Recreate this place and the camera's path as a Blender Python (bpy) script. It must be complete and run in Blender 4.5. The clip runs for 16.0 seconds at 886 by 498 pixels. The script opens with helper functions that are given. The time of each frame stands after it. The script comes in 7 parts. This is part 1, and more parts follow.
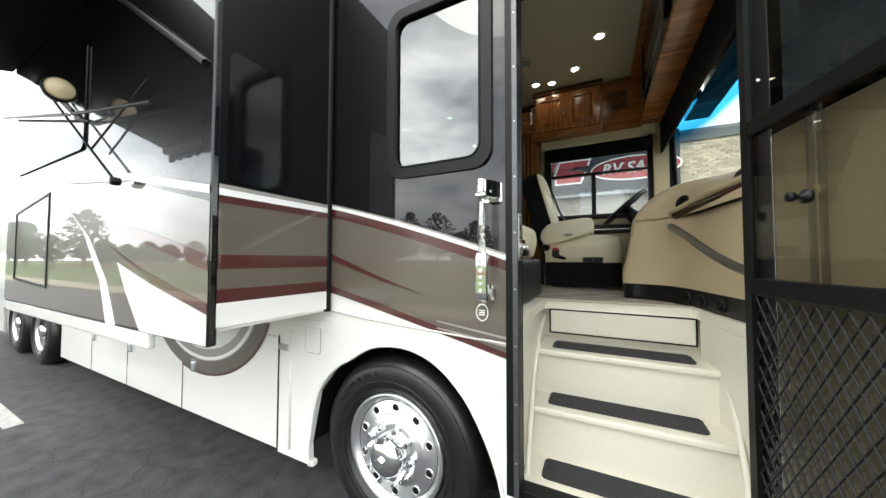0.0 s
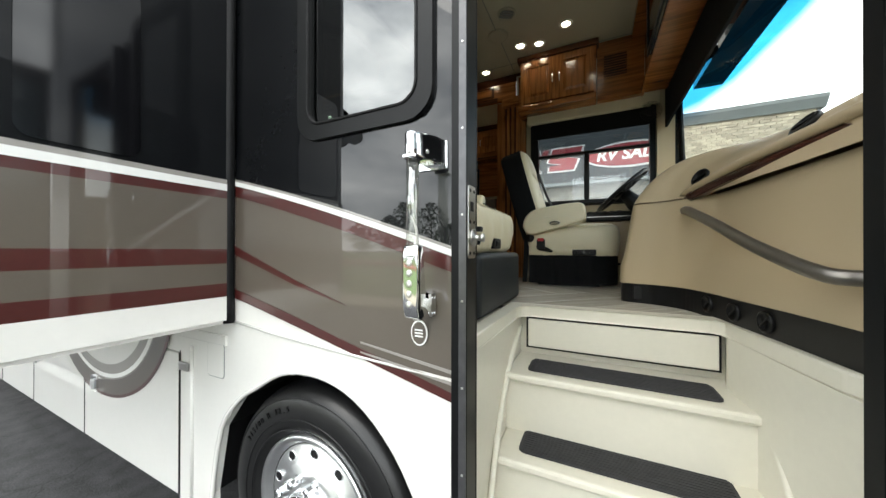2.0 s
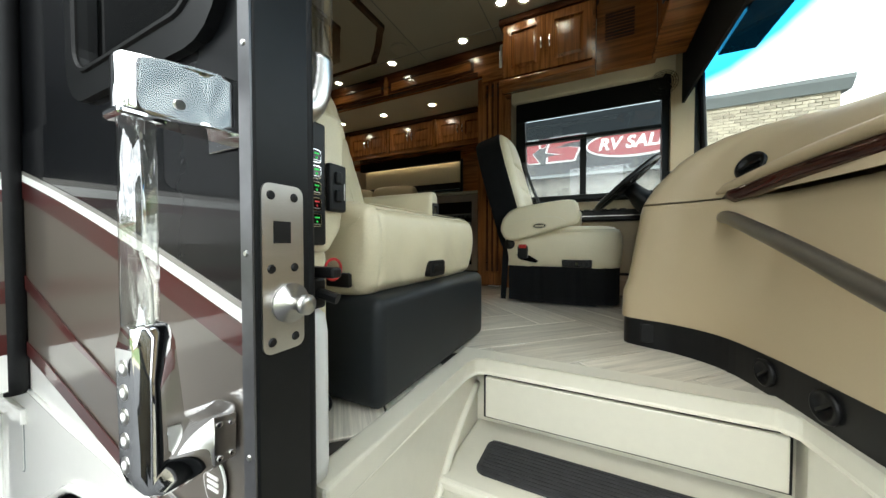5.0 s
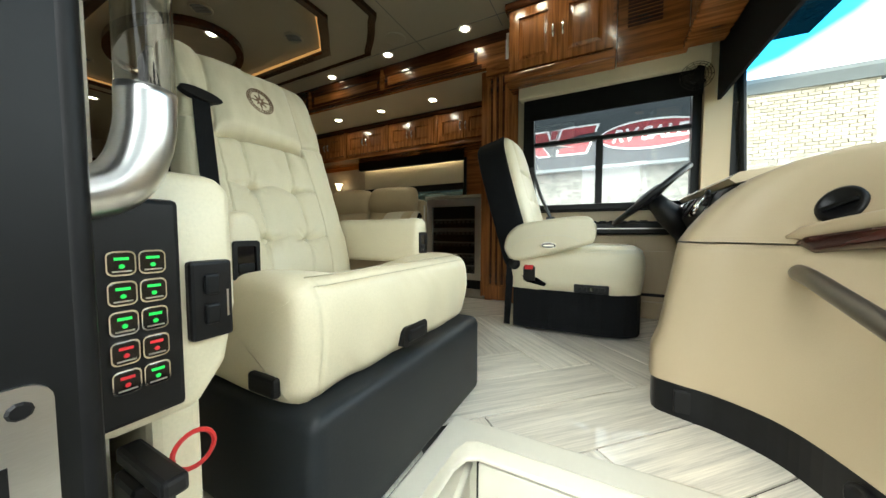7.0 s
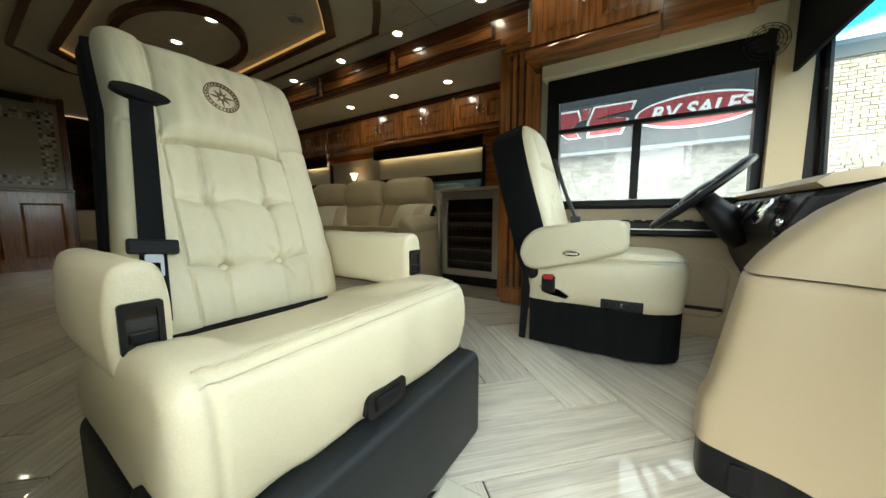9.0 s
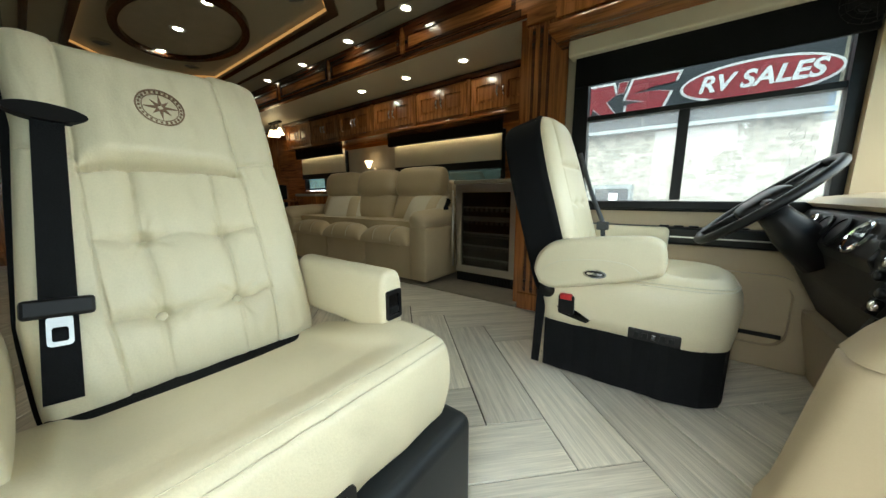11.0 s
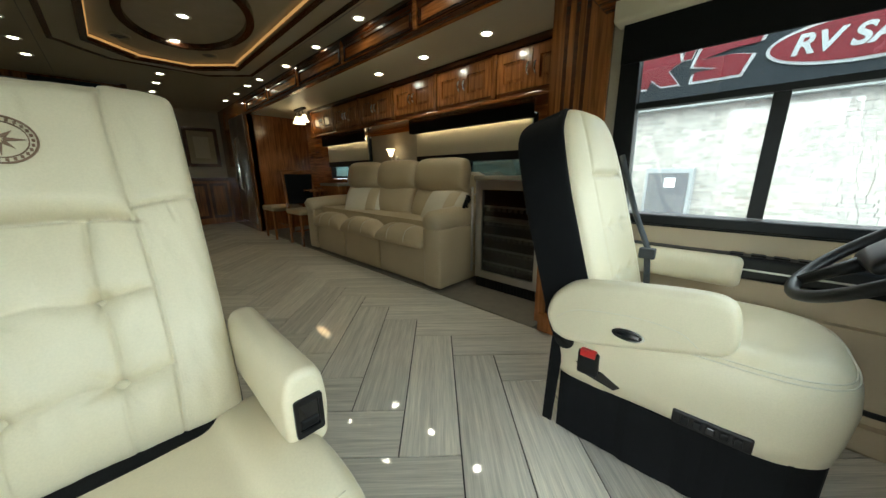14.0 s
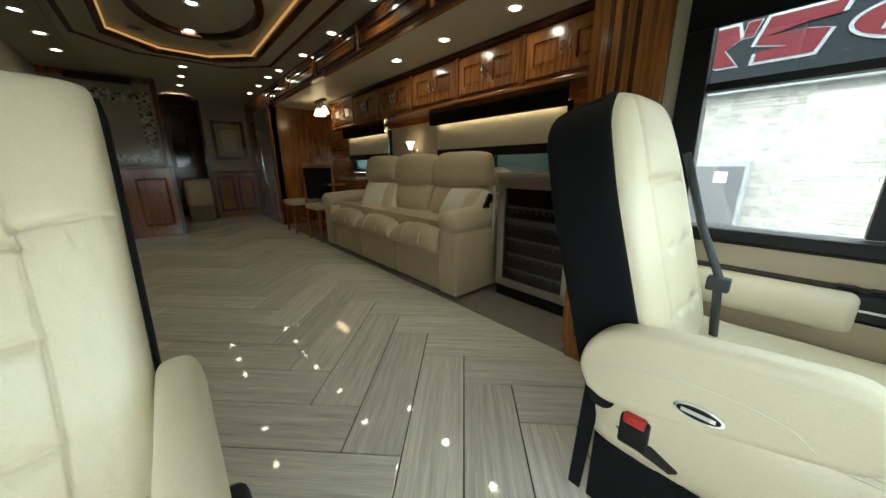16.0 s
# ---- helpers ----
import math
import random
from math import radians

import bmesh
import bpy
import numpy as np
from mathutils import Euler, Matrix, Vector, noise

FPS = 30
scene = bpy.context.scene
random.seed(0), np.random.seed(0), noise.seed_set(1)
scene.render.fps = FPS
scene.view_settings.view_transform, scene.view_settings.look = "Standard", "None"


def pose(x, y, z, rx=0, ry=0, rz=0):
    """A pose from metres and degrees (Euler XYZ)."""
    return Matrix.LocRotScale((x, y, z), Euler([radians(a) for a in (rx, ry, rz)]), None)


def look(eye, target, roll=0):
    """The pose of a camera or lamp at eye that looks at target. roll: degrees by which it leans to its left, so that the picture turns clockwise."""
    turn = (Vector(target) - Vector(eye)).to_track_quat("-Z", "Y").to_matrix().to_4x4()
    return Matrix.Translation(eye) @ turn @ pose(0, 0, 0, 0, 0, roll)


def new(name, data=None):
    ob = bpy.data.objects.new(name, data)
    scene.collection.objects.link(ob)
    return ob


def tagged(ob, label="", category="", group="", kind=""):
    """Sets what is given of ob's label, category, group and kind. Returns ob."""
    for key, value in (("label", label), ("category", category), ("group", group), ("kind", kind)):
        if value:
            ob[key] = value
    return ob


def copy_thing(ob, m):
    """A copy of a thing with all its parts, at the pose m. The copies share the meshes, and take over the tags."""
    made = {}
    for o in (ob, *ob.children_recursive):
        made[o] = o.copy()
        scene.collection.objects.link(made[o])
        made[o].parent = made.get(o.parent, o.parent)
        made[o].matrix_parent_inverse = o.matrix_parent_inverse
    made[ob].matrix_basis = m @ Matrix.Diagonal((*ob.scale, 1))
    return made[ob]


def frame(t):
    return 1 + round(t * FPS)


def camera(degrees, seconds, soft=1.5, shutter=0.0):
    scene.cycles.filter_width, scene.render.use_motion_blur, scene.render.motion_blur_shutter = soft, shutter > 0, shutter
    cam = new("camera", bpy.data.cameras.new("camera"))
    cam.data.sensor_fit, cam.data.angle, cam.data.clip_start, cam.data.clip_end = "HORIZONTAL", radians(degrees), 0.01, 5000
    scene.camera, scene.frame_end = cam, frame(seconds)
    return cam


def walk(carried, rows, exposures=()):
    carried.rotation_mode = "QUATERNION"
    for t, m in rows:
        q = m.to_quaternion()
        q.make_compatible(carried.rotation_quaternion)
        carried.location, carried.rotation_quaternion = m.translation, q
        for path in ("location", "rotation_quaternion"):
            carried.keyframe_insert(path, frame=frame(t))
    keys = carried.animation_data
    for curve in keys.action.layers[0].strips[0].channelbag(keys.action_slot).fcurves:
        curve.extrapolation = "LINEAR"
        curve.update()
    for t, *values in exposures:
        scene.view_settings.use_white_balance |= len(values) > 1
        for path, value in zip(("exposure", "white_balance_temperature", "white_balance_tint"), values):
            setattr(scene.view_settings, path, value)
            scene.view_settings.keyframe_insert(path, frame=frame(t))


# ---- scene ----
cam = camera(109.9, 16.0)
METRES, EYE, TILT, LEAN, TURN = 2.62, 1.58, 0.0, 0.0, 26.8
ROWS = [
    (0.0, 0.0, 0.0, 0.0, -0.0, 1.93, -0.11),
    (0.5, 0.0231, 0.0496, 0.0017, -0.4, 1.33, -0.11),
    (1.0, 0.0456, 0.0943, 0.0061, -0.74, 1.0, -0.12),
    (1.5, 0.0695, 0.1386, 0.0068, -0.98, 0.64, -0.11),
    (2.0, 0.0942, 0.1824, 0.0066, -0.99, 0.2, -0.1),
    (2.5, 0.1228, 0.2238, 0.0105, -0.89, -0.22, -0.08),
    (3.0, 0.1469, 0.2584, 0.0188, -0.88, -0.67, -0.04),
    (3.5, 0.1659, 0.2876, 0.0234, -0.83, -0.97, 0.0),
    (4.0, 0.1817, 0.3165, 0.0287, -0.82, -1.1, 0.06),
    (4.5, 0.1972, 0.3492, 0.037, -0.76, -1.16, 0.06),
    (7.0, 0.2372, 0.4689, 0.1159, 0.78, -3.11, -0.04),
    (7.5, 0.2424, 0.486, 0.1204, 1.67, -3.78, -0.02),
    (8.0, 0.2488, 0.5051, 0.1247, 2.8, -4.5, 0.04),
    (8.5, 0.2591, 0.5261, 0.1368, 4.07, -5.3, 0.06),
    (9.0, 0.2696, 0.5457, 0.1558, 5.29, -6.11, 0.08),
    (9.5, 0.2771, 0.5631, 0.1746, 6.51, -6.91, 0.11),
    (12.0, 0.3158, 0.6706, 0.2209, 12.17, -11.54, 0.33),
    (12.5, 0.3223, 0.6896, 0.2302, 13.37, -12.11, 0.34),
    (13.0, 0.3291, 0.7095, 0.2369, 14.62, -12.56, 0.38),
    (13.5, 0.3363, 0.7342, 0.2464, 15.92, -13.12, 0.4),
    (14.0, 0.3448, 0.7586, 0.2609, 17.07, -13.54, 0.45),
    (14.5, 0.3491, 0.7798, 0.2679, 18.16, -13.92, 0.44),
    (15.0, 0.3482, 0.8018, 0.2708, 19.27, -14.3, 0.43),
    (15.5, 0.3439, 0.8265, 0.2711, 20.53, -14.71, 0.37),
    (16.0, 0.3391, 0.8552, 0.2742, 21.93, -15.01, 0.38),
]
walk(cam, [(t, pose(0, 0, EYE, TILT, LEAN, TURN) @ pose(METRES * x, METRES * y, METRES * z, 90 + pitch, roll, yaw)) for t, x, y, z, yaw, pitch, roll in ROWS], exposures=[(0.0, 0.95, 6750, 7), (3.5, 0.95, 6650, 6), (4.5, 1.05, 6620, 5), (7.0, 1.93, 6600, 3), (9.5, 1.93, 6550, 1), (12.0, 1.95, 6450, 1), (14.0, 2.0, 6350, 1), (16.0, 2.1, 6350, 1)])

# ---- world and sun ----
world = bpy.data.worlds.new("sky")
scene.world = world
world.use_nodes = True
wn, wl = world.node_tree.nodes, world.node_tree.links
wbg = wn["Background"]
wsky = wn.new("ShaderNodeTexSky")
wsky.sky_type = "NISHITA"
wsky.sun_disc = False
wsky.sun_elevation, wsky.sun_rotation = radians(52), radians(200)
wco = wn.new("ShaderNodeTexCoord")
wmap = wn.new("ShaderNodeMapping")
wmap.inputs["Scale"].default_value = (1.6, 1.6, 4.0)
wno = wn.new("ShaderNodeTexNoise")
wno.inputs["Scale"].default_value, wno.inputs["Detail"].default_value, wno.inputs["Roughness"].default_value = 1.7, 7.0, 0.58
wr = wn.new("ShaderNodeValToRGB")
wr.color_ramp.elements[0].position, wr.color_ramp.elements[0].color = 0.34, (0.62, 0.68, 0.76, 1)
wr.color_ramp.elements[1].position, wr.color_ramp.elements[1].color = 0.66, (2.1, 2.15, 2.2, 1)
wsc = wn.new("ShaderNodeMix")
wsc.data_type = "RGBA"
wsc.blend_type = "MIX"
wsc.inputs[0].default_value = 0.88
wgain = wn.new("ShaderNodeVectorMath")
wgain.operation = "SCALE"
wgain.inputs["Scale"].default_value = 0.12
wl.new(wco.outputs["Generated"], wmap.inputs["Vector"])
wl.new(wmap.outputs[0], wno.inputs["Vector"])
wl.new(wno.outputs["Fac"], wr.inputs["Fac"])
wl.new(wsky.outputs[0], wgain.inputs[0])
wl.new(wgain.outputs[0], wsc.inputs[6])
wl.new(wr.outputs[0], wsc.inputs[7])
wl.new(wsc.outputs[2], wbg.inputs["Color"])
wbg.inputs["Strength"].default_value = 1.45
sun = new("sun", bpy.data.lights.new("sun", "SUN"))
sun.data.energy, sun.data.angle, sun.data.color = 0.35, radians(30), (1.0, 0.96, 0.9)
sun.matrix_world = look((-3, -9, 14), (0, 2, 0))


# ---- materials ----
def material(name, colour, rough=0.5, metal=0.0, coat=0.0, var=0.08, scale=6.0, bump=0.0, bscale=40.0, fine=0.0, spec=0.5, stretch=(1, 1, 1)):
    """A surface with colour variation at two scales and fine relief."""
    m = bpy.data.materials.new(name)
    m.use_nodes = True
    n, l = m.node_tree.nodes, m.node_tree.links
    b = n["Principled BSDF"]
    b.inputs["Roughness"].default_value, b.inputs["Metallic"].default_value = rough, metal
    b.inputs["Coat Weight"].default_value, b.inputs["Coat Roughness"].default_value, b.inputs["Coat IOR"].default_value = coat, 0.015, 1.52
    b.inputs["Specular IOR Level"].default_value = spec
    co = n.new("ShaderNodeTexCoord")
    mp = n.new("ShaderNodeMapping")
    mp.inputs["Scale"].default_value = stretch
    l.new(co.outputs["Object"], mp.inputs["Vector"])
    big, small = n.new("ShaderNodeTexNoise"), n.new("ShaderNodeTexNoise")
    big.inputs["Scale"].default_value, big.inputs["Detail"].default_value = scale, 4
    small.inputs["Scale"].default_value, small.inputs["Detail"].default_value = bscale, 5
    l.new(mp.outputs[0], big.inputs["Vector"])
    l.new(mp.outputs[0], small.inputs["Vector"])
    add = n.new("ShaderNodeMath")
    add.operation = "ADD"
    l.new(big.outputs["Fac"], add.inputs[0])
    l.new(small.outputs["Fac"], add.inputs[1])
    ramp = n.new("ShaderNodeValToRGB")
    lo = [max(0.0, c * (1 - var)) for c in colour]
    hi = [min(1.0, c * (1 + var)) for c in colour]
    ramp.color_ramp.elements[0].position, ramp.color_ramp.elements[0].color = 0.3, (*lo, 1)
    ramp.color_ramp.elements[1].position, ramp.color_ramp.elements[1].color = 0.7, (*hi, 1)
    half = n.new("ShaderNodeMath")
    half.operation = "MULTIPLY"
    half.inputs[1].default_value = 0.5
    l.new(add.outputs[0], half.inputs[0])
    l.new(half.outputs[0], ramp.inputs["Fac"])
    l.new(ramp.outputs[0], b.inputs["Base Color"])
    if fine:
        rr = n.new("ShaderNodeMapRange")
        rr.inputs[3].default_value, rr.inputs[4].default_value = max(0.0, rough - fine), min(1.0, rough + fine)
        l.new(big.outputs["Fac"], rr.inputs[0])
        l.new(rr.outputs[0], b.inputs["Roughness"])
    if bump:
        bp = n.new("ShaderNodeBump")
        bp.inputs["Strength"].default_value, bp.inputs["Distance"].default_value = bump, 0.004
        l.new(small.outputs["Fac"], bp.inputs["Height"])
        l.new(bp.outputs[0], b.inputs["Normal"])
    return m


def wood_material(name, dark, light, rough=0.22, along="x", scale=1.0):
    """Lacquered wood with grain along one axis."""
    m = bpy.data.materials.new(name)
    m.use_nodes = True
    n, l = m.node_tree.nodes, m.node_tree.links
    b = n["Principled BSDF"]
    b.inputs["Roughness"].default_value, b.inputs["Coat Weight"].default_value, b.inputs["Coat Roughness"].default_value = rough, 0.35, 0.12
    co, mp = n.new("ShaderNodeTexCoord"), n.new("ShaderNodeMapping")
    s = {"x": (1.5, 26, 26), "y": (26, 1.5, 26), "z": (26, 26, 1.5)}[along]
    mp.inputs["Scale"].default_value = [v * scale for v in s]
    l.new(co.outputs["Object"], mp.inputs["Vector"])
    no, no2 = n.new("ShaderNodeTexNoise"), n.new("ShaderNodeTexNoise")
    no.inputs["Scale"].default_value, no.inputs["Detail"].default_value, no.inputs["Distortion"].default_value = 1.6, 6, 0.9
    no2.inputs["Scale"].default_value = 2.2
    l.new(mp.outputs[0], no.inputs["Vector"])
    l.new(co.outputs["Object"], no2.inputs["Vector"])
    mix = n.new("ShaderNodeMath")
    mix.operation = "MULTIPLY_ADD"
    mix.inputs[1].default_value, mix.inputs[2].default_value = 0.7, 0.0
    l.new(no.outputs["Fac"], mix.inputs[0])
    add = n.new("ShaderNodeMath")
    add.operation = "MULTIPLY_ADD"
    add.inputs[1].default_value = 0.35
    l.new(no2.outputs["Fac"], add.inputs[0])
    l.new(mix.outputs[0], add.inputs[2])
    ramp = n.new("ShaderNodeValToRGB")
    ramp.color_ramp.elements[0].position, ramp.color_ramp.elements[0].color = 0.36, (*dark, 1)
    ramp.color_ramp.elements[1].position, ramp.color_ramp.elements[1].color = 0.68, (*light, 1)
    l.new(add.outputs[0], ramp.inputs["Fac"])
    l.new(ramp.outputs[0], b.inputs["Base Color"])
    bp = n.new("ShaderNodeBump")
    bp.inputs["Strength"].default_value, bp.inputs["Distance"].default_value = 0.15, 0.001
    l.new(no.outputs["Fac"], bp.inputs["Height"])
    l.new(bp.outputs[0], b.inputs["Normal"])
    return m


def glass_material(name, tint, rough=0.0, base=0.04, clear=0.95):
    """A thin pane: a clear part, and a mirror part that grows at grazing angles."""
    m = bpy.data.materials.new(name)
    m.use_nodes = True
    n, l = m.node_tree.nodes, m.node_tree.links
    n.remove(n["Principled BSDF"])
    tr, gl, mx, lw = n.new("ShaderNodeBsdfTransparent"), n.new("ShaderNodeBsdfGlossy"), n.new("ShaderNodeMixShader"), n.new("ShaderNodeLayerWeight")
    pw_, ma = n.new("ShaderNodeMath"), n.new("ShaderNodeMath")
    tr.inputs["Color"].default_value = (*tint, 1)
    gl.inputs["Roughness"].default_value = rough
    gl.inputs["Color"].default_value = (clear, clear, clear, 1)
    lw.inputs["Blend"].default_value = 0.5
    pw_.operation, ma.operation = "POWER", "MULTIPLY_ADD"
    pw_.inputs[1].default_value = 5.0
    ma.inputs[1].default_value, ma.inputs[2].default_value = 1.0 - base, base
    l.new(lw.outputs["Facing"], pw_.inputs[0])
    l.new(pw_.outputs[0], ma.inputs[0])
    l.new(ma.outputs[0], mx.inputs[0])
    l.new(tr.outputs[0], mx.inputs[1])
    l.new(gl.outputs[0], mx.inputs[2])
    l.new(mx.outputs[0], n["Material Output"].inputs["Surface"])
    return m


def veiled_glass_material(name, tint, veil):
    """A clear pane with a pale translucent veil mixed in for its hazy reflection."""
    m = glass_material(name, tint)
    n, l = m.node_tree.nodes, m.node_tree.links
    out = n["Material Output"]
    clear = out.inputs["Surface"].links[0].from_socket
    tl, mx, no, mr = n.new("ShaderNodeBsdfTranslucent"), n.new("ShaderNodeMixShader"), n.new("ShaderNodeTexNoise"), n.new("ShaderNodeMapRange")
    tl.inputs["Color"].default_value = (0.86, 0.90, 0.93, 1)
    no.inputs["Scale"].default_value, no.inputs["Detail"].default_value = 3.0, 6
    mr.inputs[3].default_value, mr.inputs[4].default_value = veil * 0.6, veil * 1.4
    l.new(no.outputs["Fac"], mr.inputs[0])
    l.new(mr.outputs[0], mx.inputs[0])
    l.new(clear, mx.inputs[1])
    l.new(tl.outputs[0], mx.inputs[2])
    l.new(mx.outputs[0], out.inputs["Surface"])
    return m


def glow_material(name, colour, strength):
    m = bpy.data.materials.new(name)
    m.use_nodes = True
    b = m.node_tree.nodes["Principled BSDF"]
    b.inputs["Base Color"].default_value = (*colour, 1)
    b.inputs["Emission Color"].default_value = (*colour, 1)
    b.inputs["Emission Strength"].default_value = strength
    return m


def tile_material():
    """Polished greige porcelain planks: streaks along the plank, tone by piece."""
    m = material("porcelain_plank", (0.76, 0.715, 0.61), 0.045, var=0.30, scale=3, bscale=16, fine=0.015, stretch=(0.5, 16, 16), spec=0.45)
    n, l = m.node_tree.nodes, m.node_tree.links
    b = n["Principled BSDF"]
    info, mr, mx = n.new("ShaderNodeObjectInfo"), n.new("ShaderNodeMapRange"), n.new("ShaderNodeMix")
    mr.inputs[3].default_value, mr.inputs[4].default_value = 0.88, 1.10
    l.new(info.outputs["Random"], mr.inputs[0])
    mx.data_type, mx.blend_type = "RGBA", "MULTIPLY"
    mx.inputs[0].default_value = 1.0
    src = b.inputs["Base Color"].links[0].from_socket
    l.new(src, mx.inputs[6])
    l.new(mr.outputs[0], mx.inputs[7])
    l.new(mx.outputs[2], b.inputs["Base Color"])
    off = n.new("ShaderNodeVectorMath")
    off.operation = "SCALE"
    off.inputs["Scale"].default_value = 30.0
    comb = n.new("ShaderNodeCombineXYZ")
    for i in range(3):
        l.new(info.outputs["Random"], comb.inputs[i])
    l.new(comb.outputs[0], off.inputs[0])
    mp = next(x for x in n if x.type == "MAPPING")
    l.new(off.outputs[0], mp.inputs["Location"])
    return m


def piece_material(name, colour, rough, low, high, bump=0.3, scale=9.0):
    """A stone or brick whose tone varies from piece to piece."""
    m = material(name, colour, rough, var=0.18, scale=scale, bump=bump, bscale=70)
    n, l = m.node_tree.nodes, m.node_tree.links
    b = n["Principled BSDF"]
    geo, mr, mx = n.new("ShaderNodeNewGeometry"), n.new("ShaderNodeMapRange"), n.new("ShaderNodeMix")
    mr.inputs[3].default_value, mr.inputs[4].default_value = low, high
    l.new(geo.outputs["Random Per Island"], mr.inputs[0])
    mx.data_type, mx.blend_type = "RGBA", "MULTIPLY"
    mx.inputs[0].default_value = 1.0
    src = b.inputs["Base Color"].links[0].from_socket
    l.new(src, mx.inputs[6])
    l.new(mr.outputs[0], mx.inputs[7])
    l.new(mx.outputs[2], b.inputs["Base Color"])
    return m


def asphalt_material():
    m = material("asphalt", (0.05, 0.05, 0.052), 0.8, var=0.7, scale=7.0, bump=1.0, bscale=85)
    n, l = m.node_tree.nodes, m.node_tree.links
    b = n["Principled BSDF"]
    co, vor, ramp, mx, no, vadd = (n.new("ShaderNodeTexCoord"), n.new("ShaderNodeTexVoronoi"), n.new("ShaderNodeValToRGB"), n.new("ShaderNodeMix"),
                                   n.new("ShaderNodeTexNoise"), n.new("ShaderNodeMixRGB"))
    no.inputs["Scale"].default_value, no.inputs["Detail"].default_value = 2.5, 5
    vadd.inputs[0].default_value = 0.25
    l.new(co.outputs["Object"], no.inputs["Vector"])
    l.new(co.outputs["Object"], vadd.inputs[1])
    l.new(no.outputs["Color"], vadd.inputs[2])
    vor.feature = "DISTANCE_TO_EDGE"
    vor.inputs["Scale"].default_value = 1.6
    l.new(vadd.outputs[0], vor.inputs["Vector"])
    ramp.color_ramp.elements[0].position, ramp.color_ramp.elements[0].color = 0.0, (0.45, 0.45, 0.45, 1)
    ramp.color_ramp.elements[1].position, ramp.color_ramp.elements[1].color = 0.012, (1, 1, 1, 1)
    l.new(vor.outputs["Distance"], ramp.inputs["Fac"])
    mx.data_type, mx.blend_type = "RGBA", "MULTIPLY"
    mx.inputs[0].default_value = 0.8
    src = b.inputs["Base Color"].links[0].from_socket
    l.new(src, mx.inputs[6])
    l.new(ramp.outputs[0], mx.inputs[7])
    l.new(mx.outputs[2], b.inputs["Base Color"])
    return m


def windscreen_material():
    """Laminated glass with a blue sunshade band that fades out downwards."""
    m = glass_material("windscreen_glass", (0.93, 0.97, 0.95))
    n, l = m.node_tree.nodes, m.node_tree.links
    tr = next(x for x in n if x.type == "BSDF_TRANSPARENT")
    co, sep, mr, ramp = n.new("ShaderNodeTexCoord"), n.new("ShaderNodeSeparateXYZ"), n.new("ShaderNodeMapRange"), n.new("ShaderNodeValToRGB")
    mr.inputs[1].default_value, mr.inputs[2].default_value = 2.62, 2.92
    l.new(co.outputs["Object"], sep.inputs[0])
    l.new(sep.outputs[2], mr.inputs[0])
    ramp.color_ramp.elements[0].position, ramp.color_ramp.elements[0].color = 0.0, (0.93, 0.97, 0.95, 1)
    ramp.color_ramp.elements[1].position, ramp.color_ramp.elements[1].color = 0.55, (0.02, 0.22, 0.42, 1)
    l.new(mr.outputs[0], ramp.inputs["Fac"])
    l.new(ramp.outputs[0], tr.inputs["Color"])
    return m


WHITE = material("white_paint", (0.78, 0.77, 0.73), 0.35, coat=1.0, var=0.02)
BLACKEND = material("black_panel_paint", (0.0035, 0.004, 0.005), 0.4, coat=0.14, spec=0.1, var=0.15)
BLACK = material("black_paint", (0.0035, 0.004, 0.005), 0.4, coat=1.0, spec=0.1, var=0.15)
TAUPE = material("taupe_metallic_paint", (0.105, 0.088, 0.071), 0.35, coat=1.0, var=0.06, bscale=400)
MAROON = material("maroon_paint", (0.060, 0.0095, 0.008), 0.35, coat=1.0, var=0.08)
SILVER = material("grey_pinstripe_paint", (0.30, 0.28, 0.26), 0.35, coat=1.0, var=0.05)
RUBBER = material("black_rubber", (0.006, 0.006, 0.0065), 0.5, spec=0.2, var=0.3, scale=12)
TYRE = material("tyre_rubber", (0.009, 0.009, 0.0095), 0.33, var=0.35, scale=14, bump=0.15, bscale=90)
CHROME = material("chrome", (0.86, 0.87, 0.88), 0.06, metal=1.0, var=0.03)
ALLOY = material("polished_aluminium", (0.86, 0.87, 0.88), 0.30, metal=1.0, var=0.06, fine=0.06)
STEEL = material("brushed_steel", (0.56, 0.55, 0.53), 0.28, metal=1.0, var=0.08, bscale=150, stretch=(1, 1, 12))
SATINL = material("worn_steel_tongue", (0.42, 0.42, 0.42), 0.38, metal=0.9, var=0.1)
SATIN = material("satin_grey_metal", (0.20, 0.185, 0.165), 0.36, metal=0.85, var=0.06, bscale=120)
DARKALU = material("black_anodised_frame", (0.005, 0.0055, 0.006), 0.42, spec=0.22, var=0.25, scale=9)
ACRYLIC = glass_material("clear_acrylic", (0.93, 0.94, 0.90), rough=0.04, base=0.24)
EDGEGREY = material("grey_anodised_edge", (0.10, 0.10, 0.105), 0.3, metal=0.6, var=0.15, scale=20)
ASPHALT = asphalt_material()
LINEPAINT = material("worn_white_line", (0.42, 0.42, 0.40), 0.8, var=0.4, scale=14, bump=0.4, bscale=120)
GRASS = material("grass", (0.075, 0.12, 0.025), 0.9, var=0.4, scale=0.6, bump=0.6, bscale=30)
BARK = material("red_mulch", (0.20, 0.055, 0.03), 0.9, var=0.4, scale=2, bump=0.6)
SAND = material("pale_gravel", (0.34, 0.30, 0.22), 0.9, var=0.25, scale=2, bump=0.5)
LEAF = material("leaf", (0.045, 0.075, 0.025), 0.7, var=0.4, scale=1.2)
TRUNK = material("bark", (0.10, 0.07, 0.045), 0.9, var=0.3, bump=0.5)
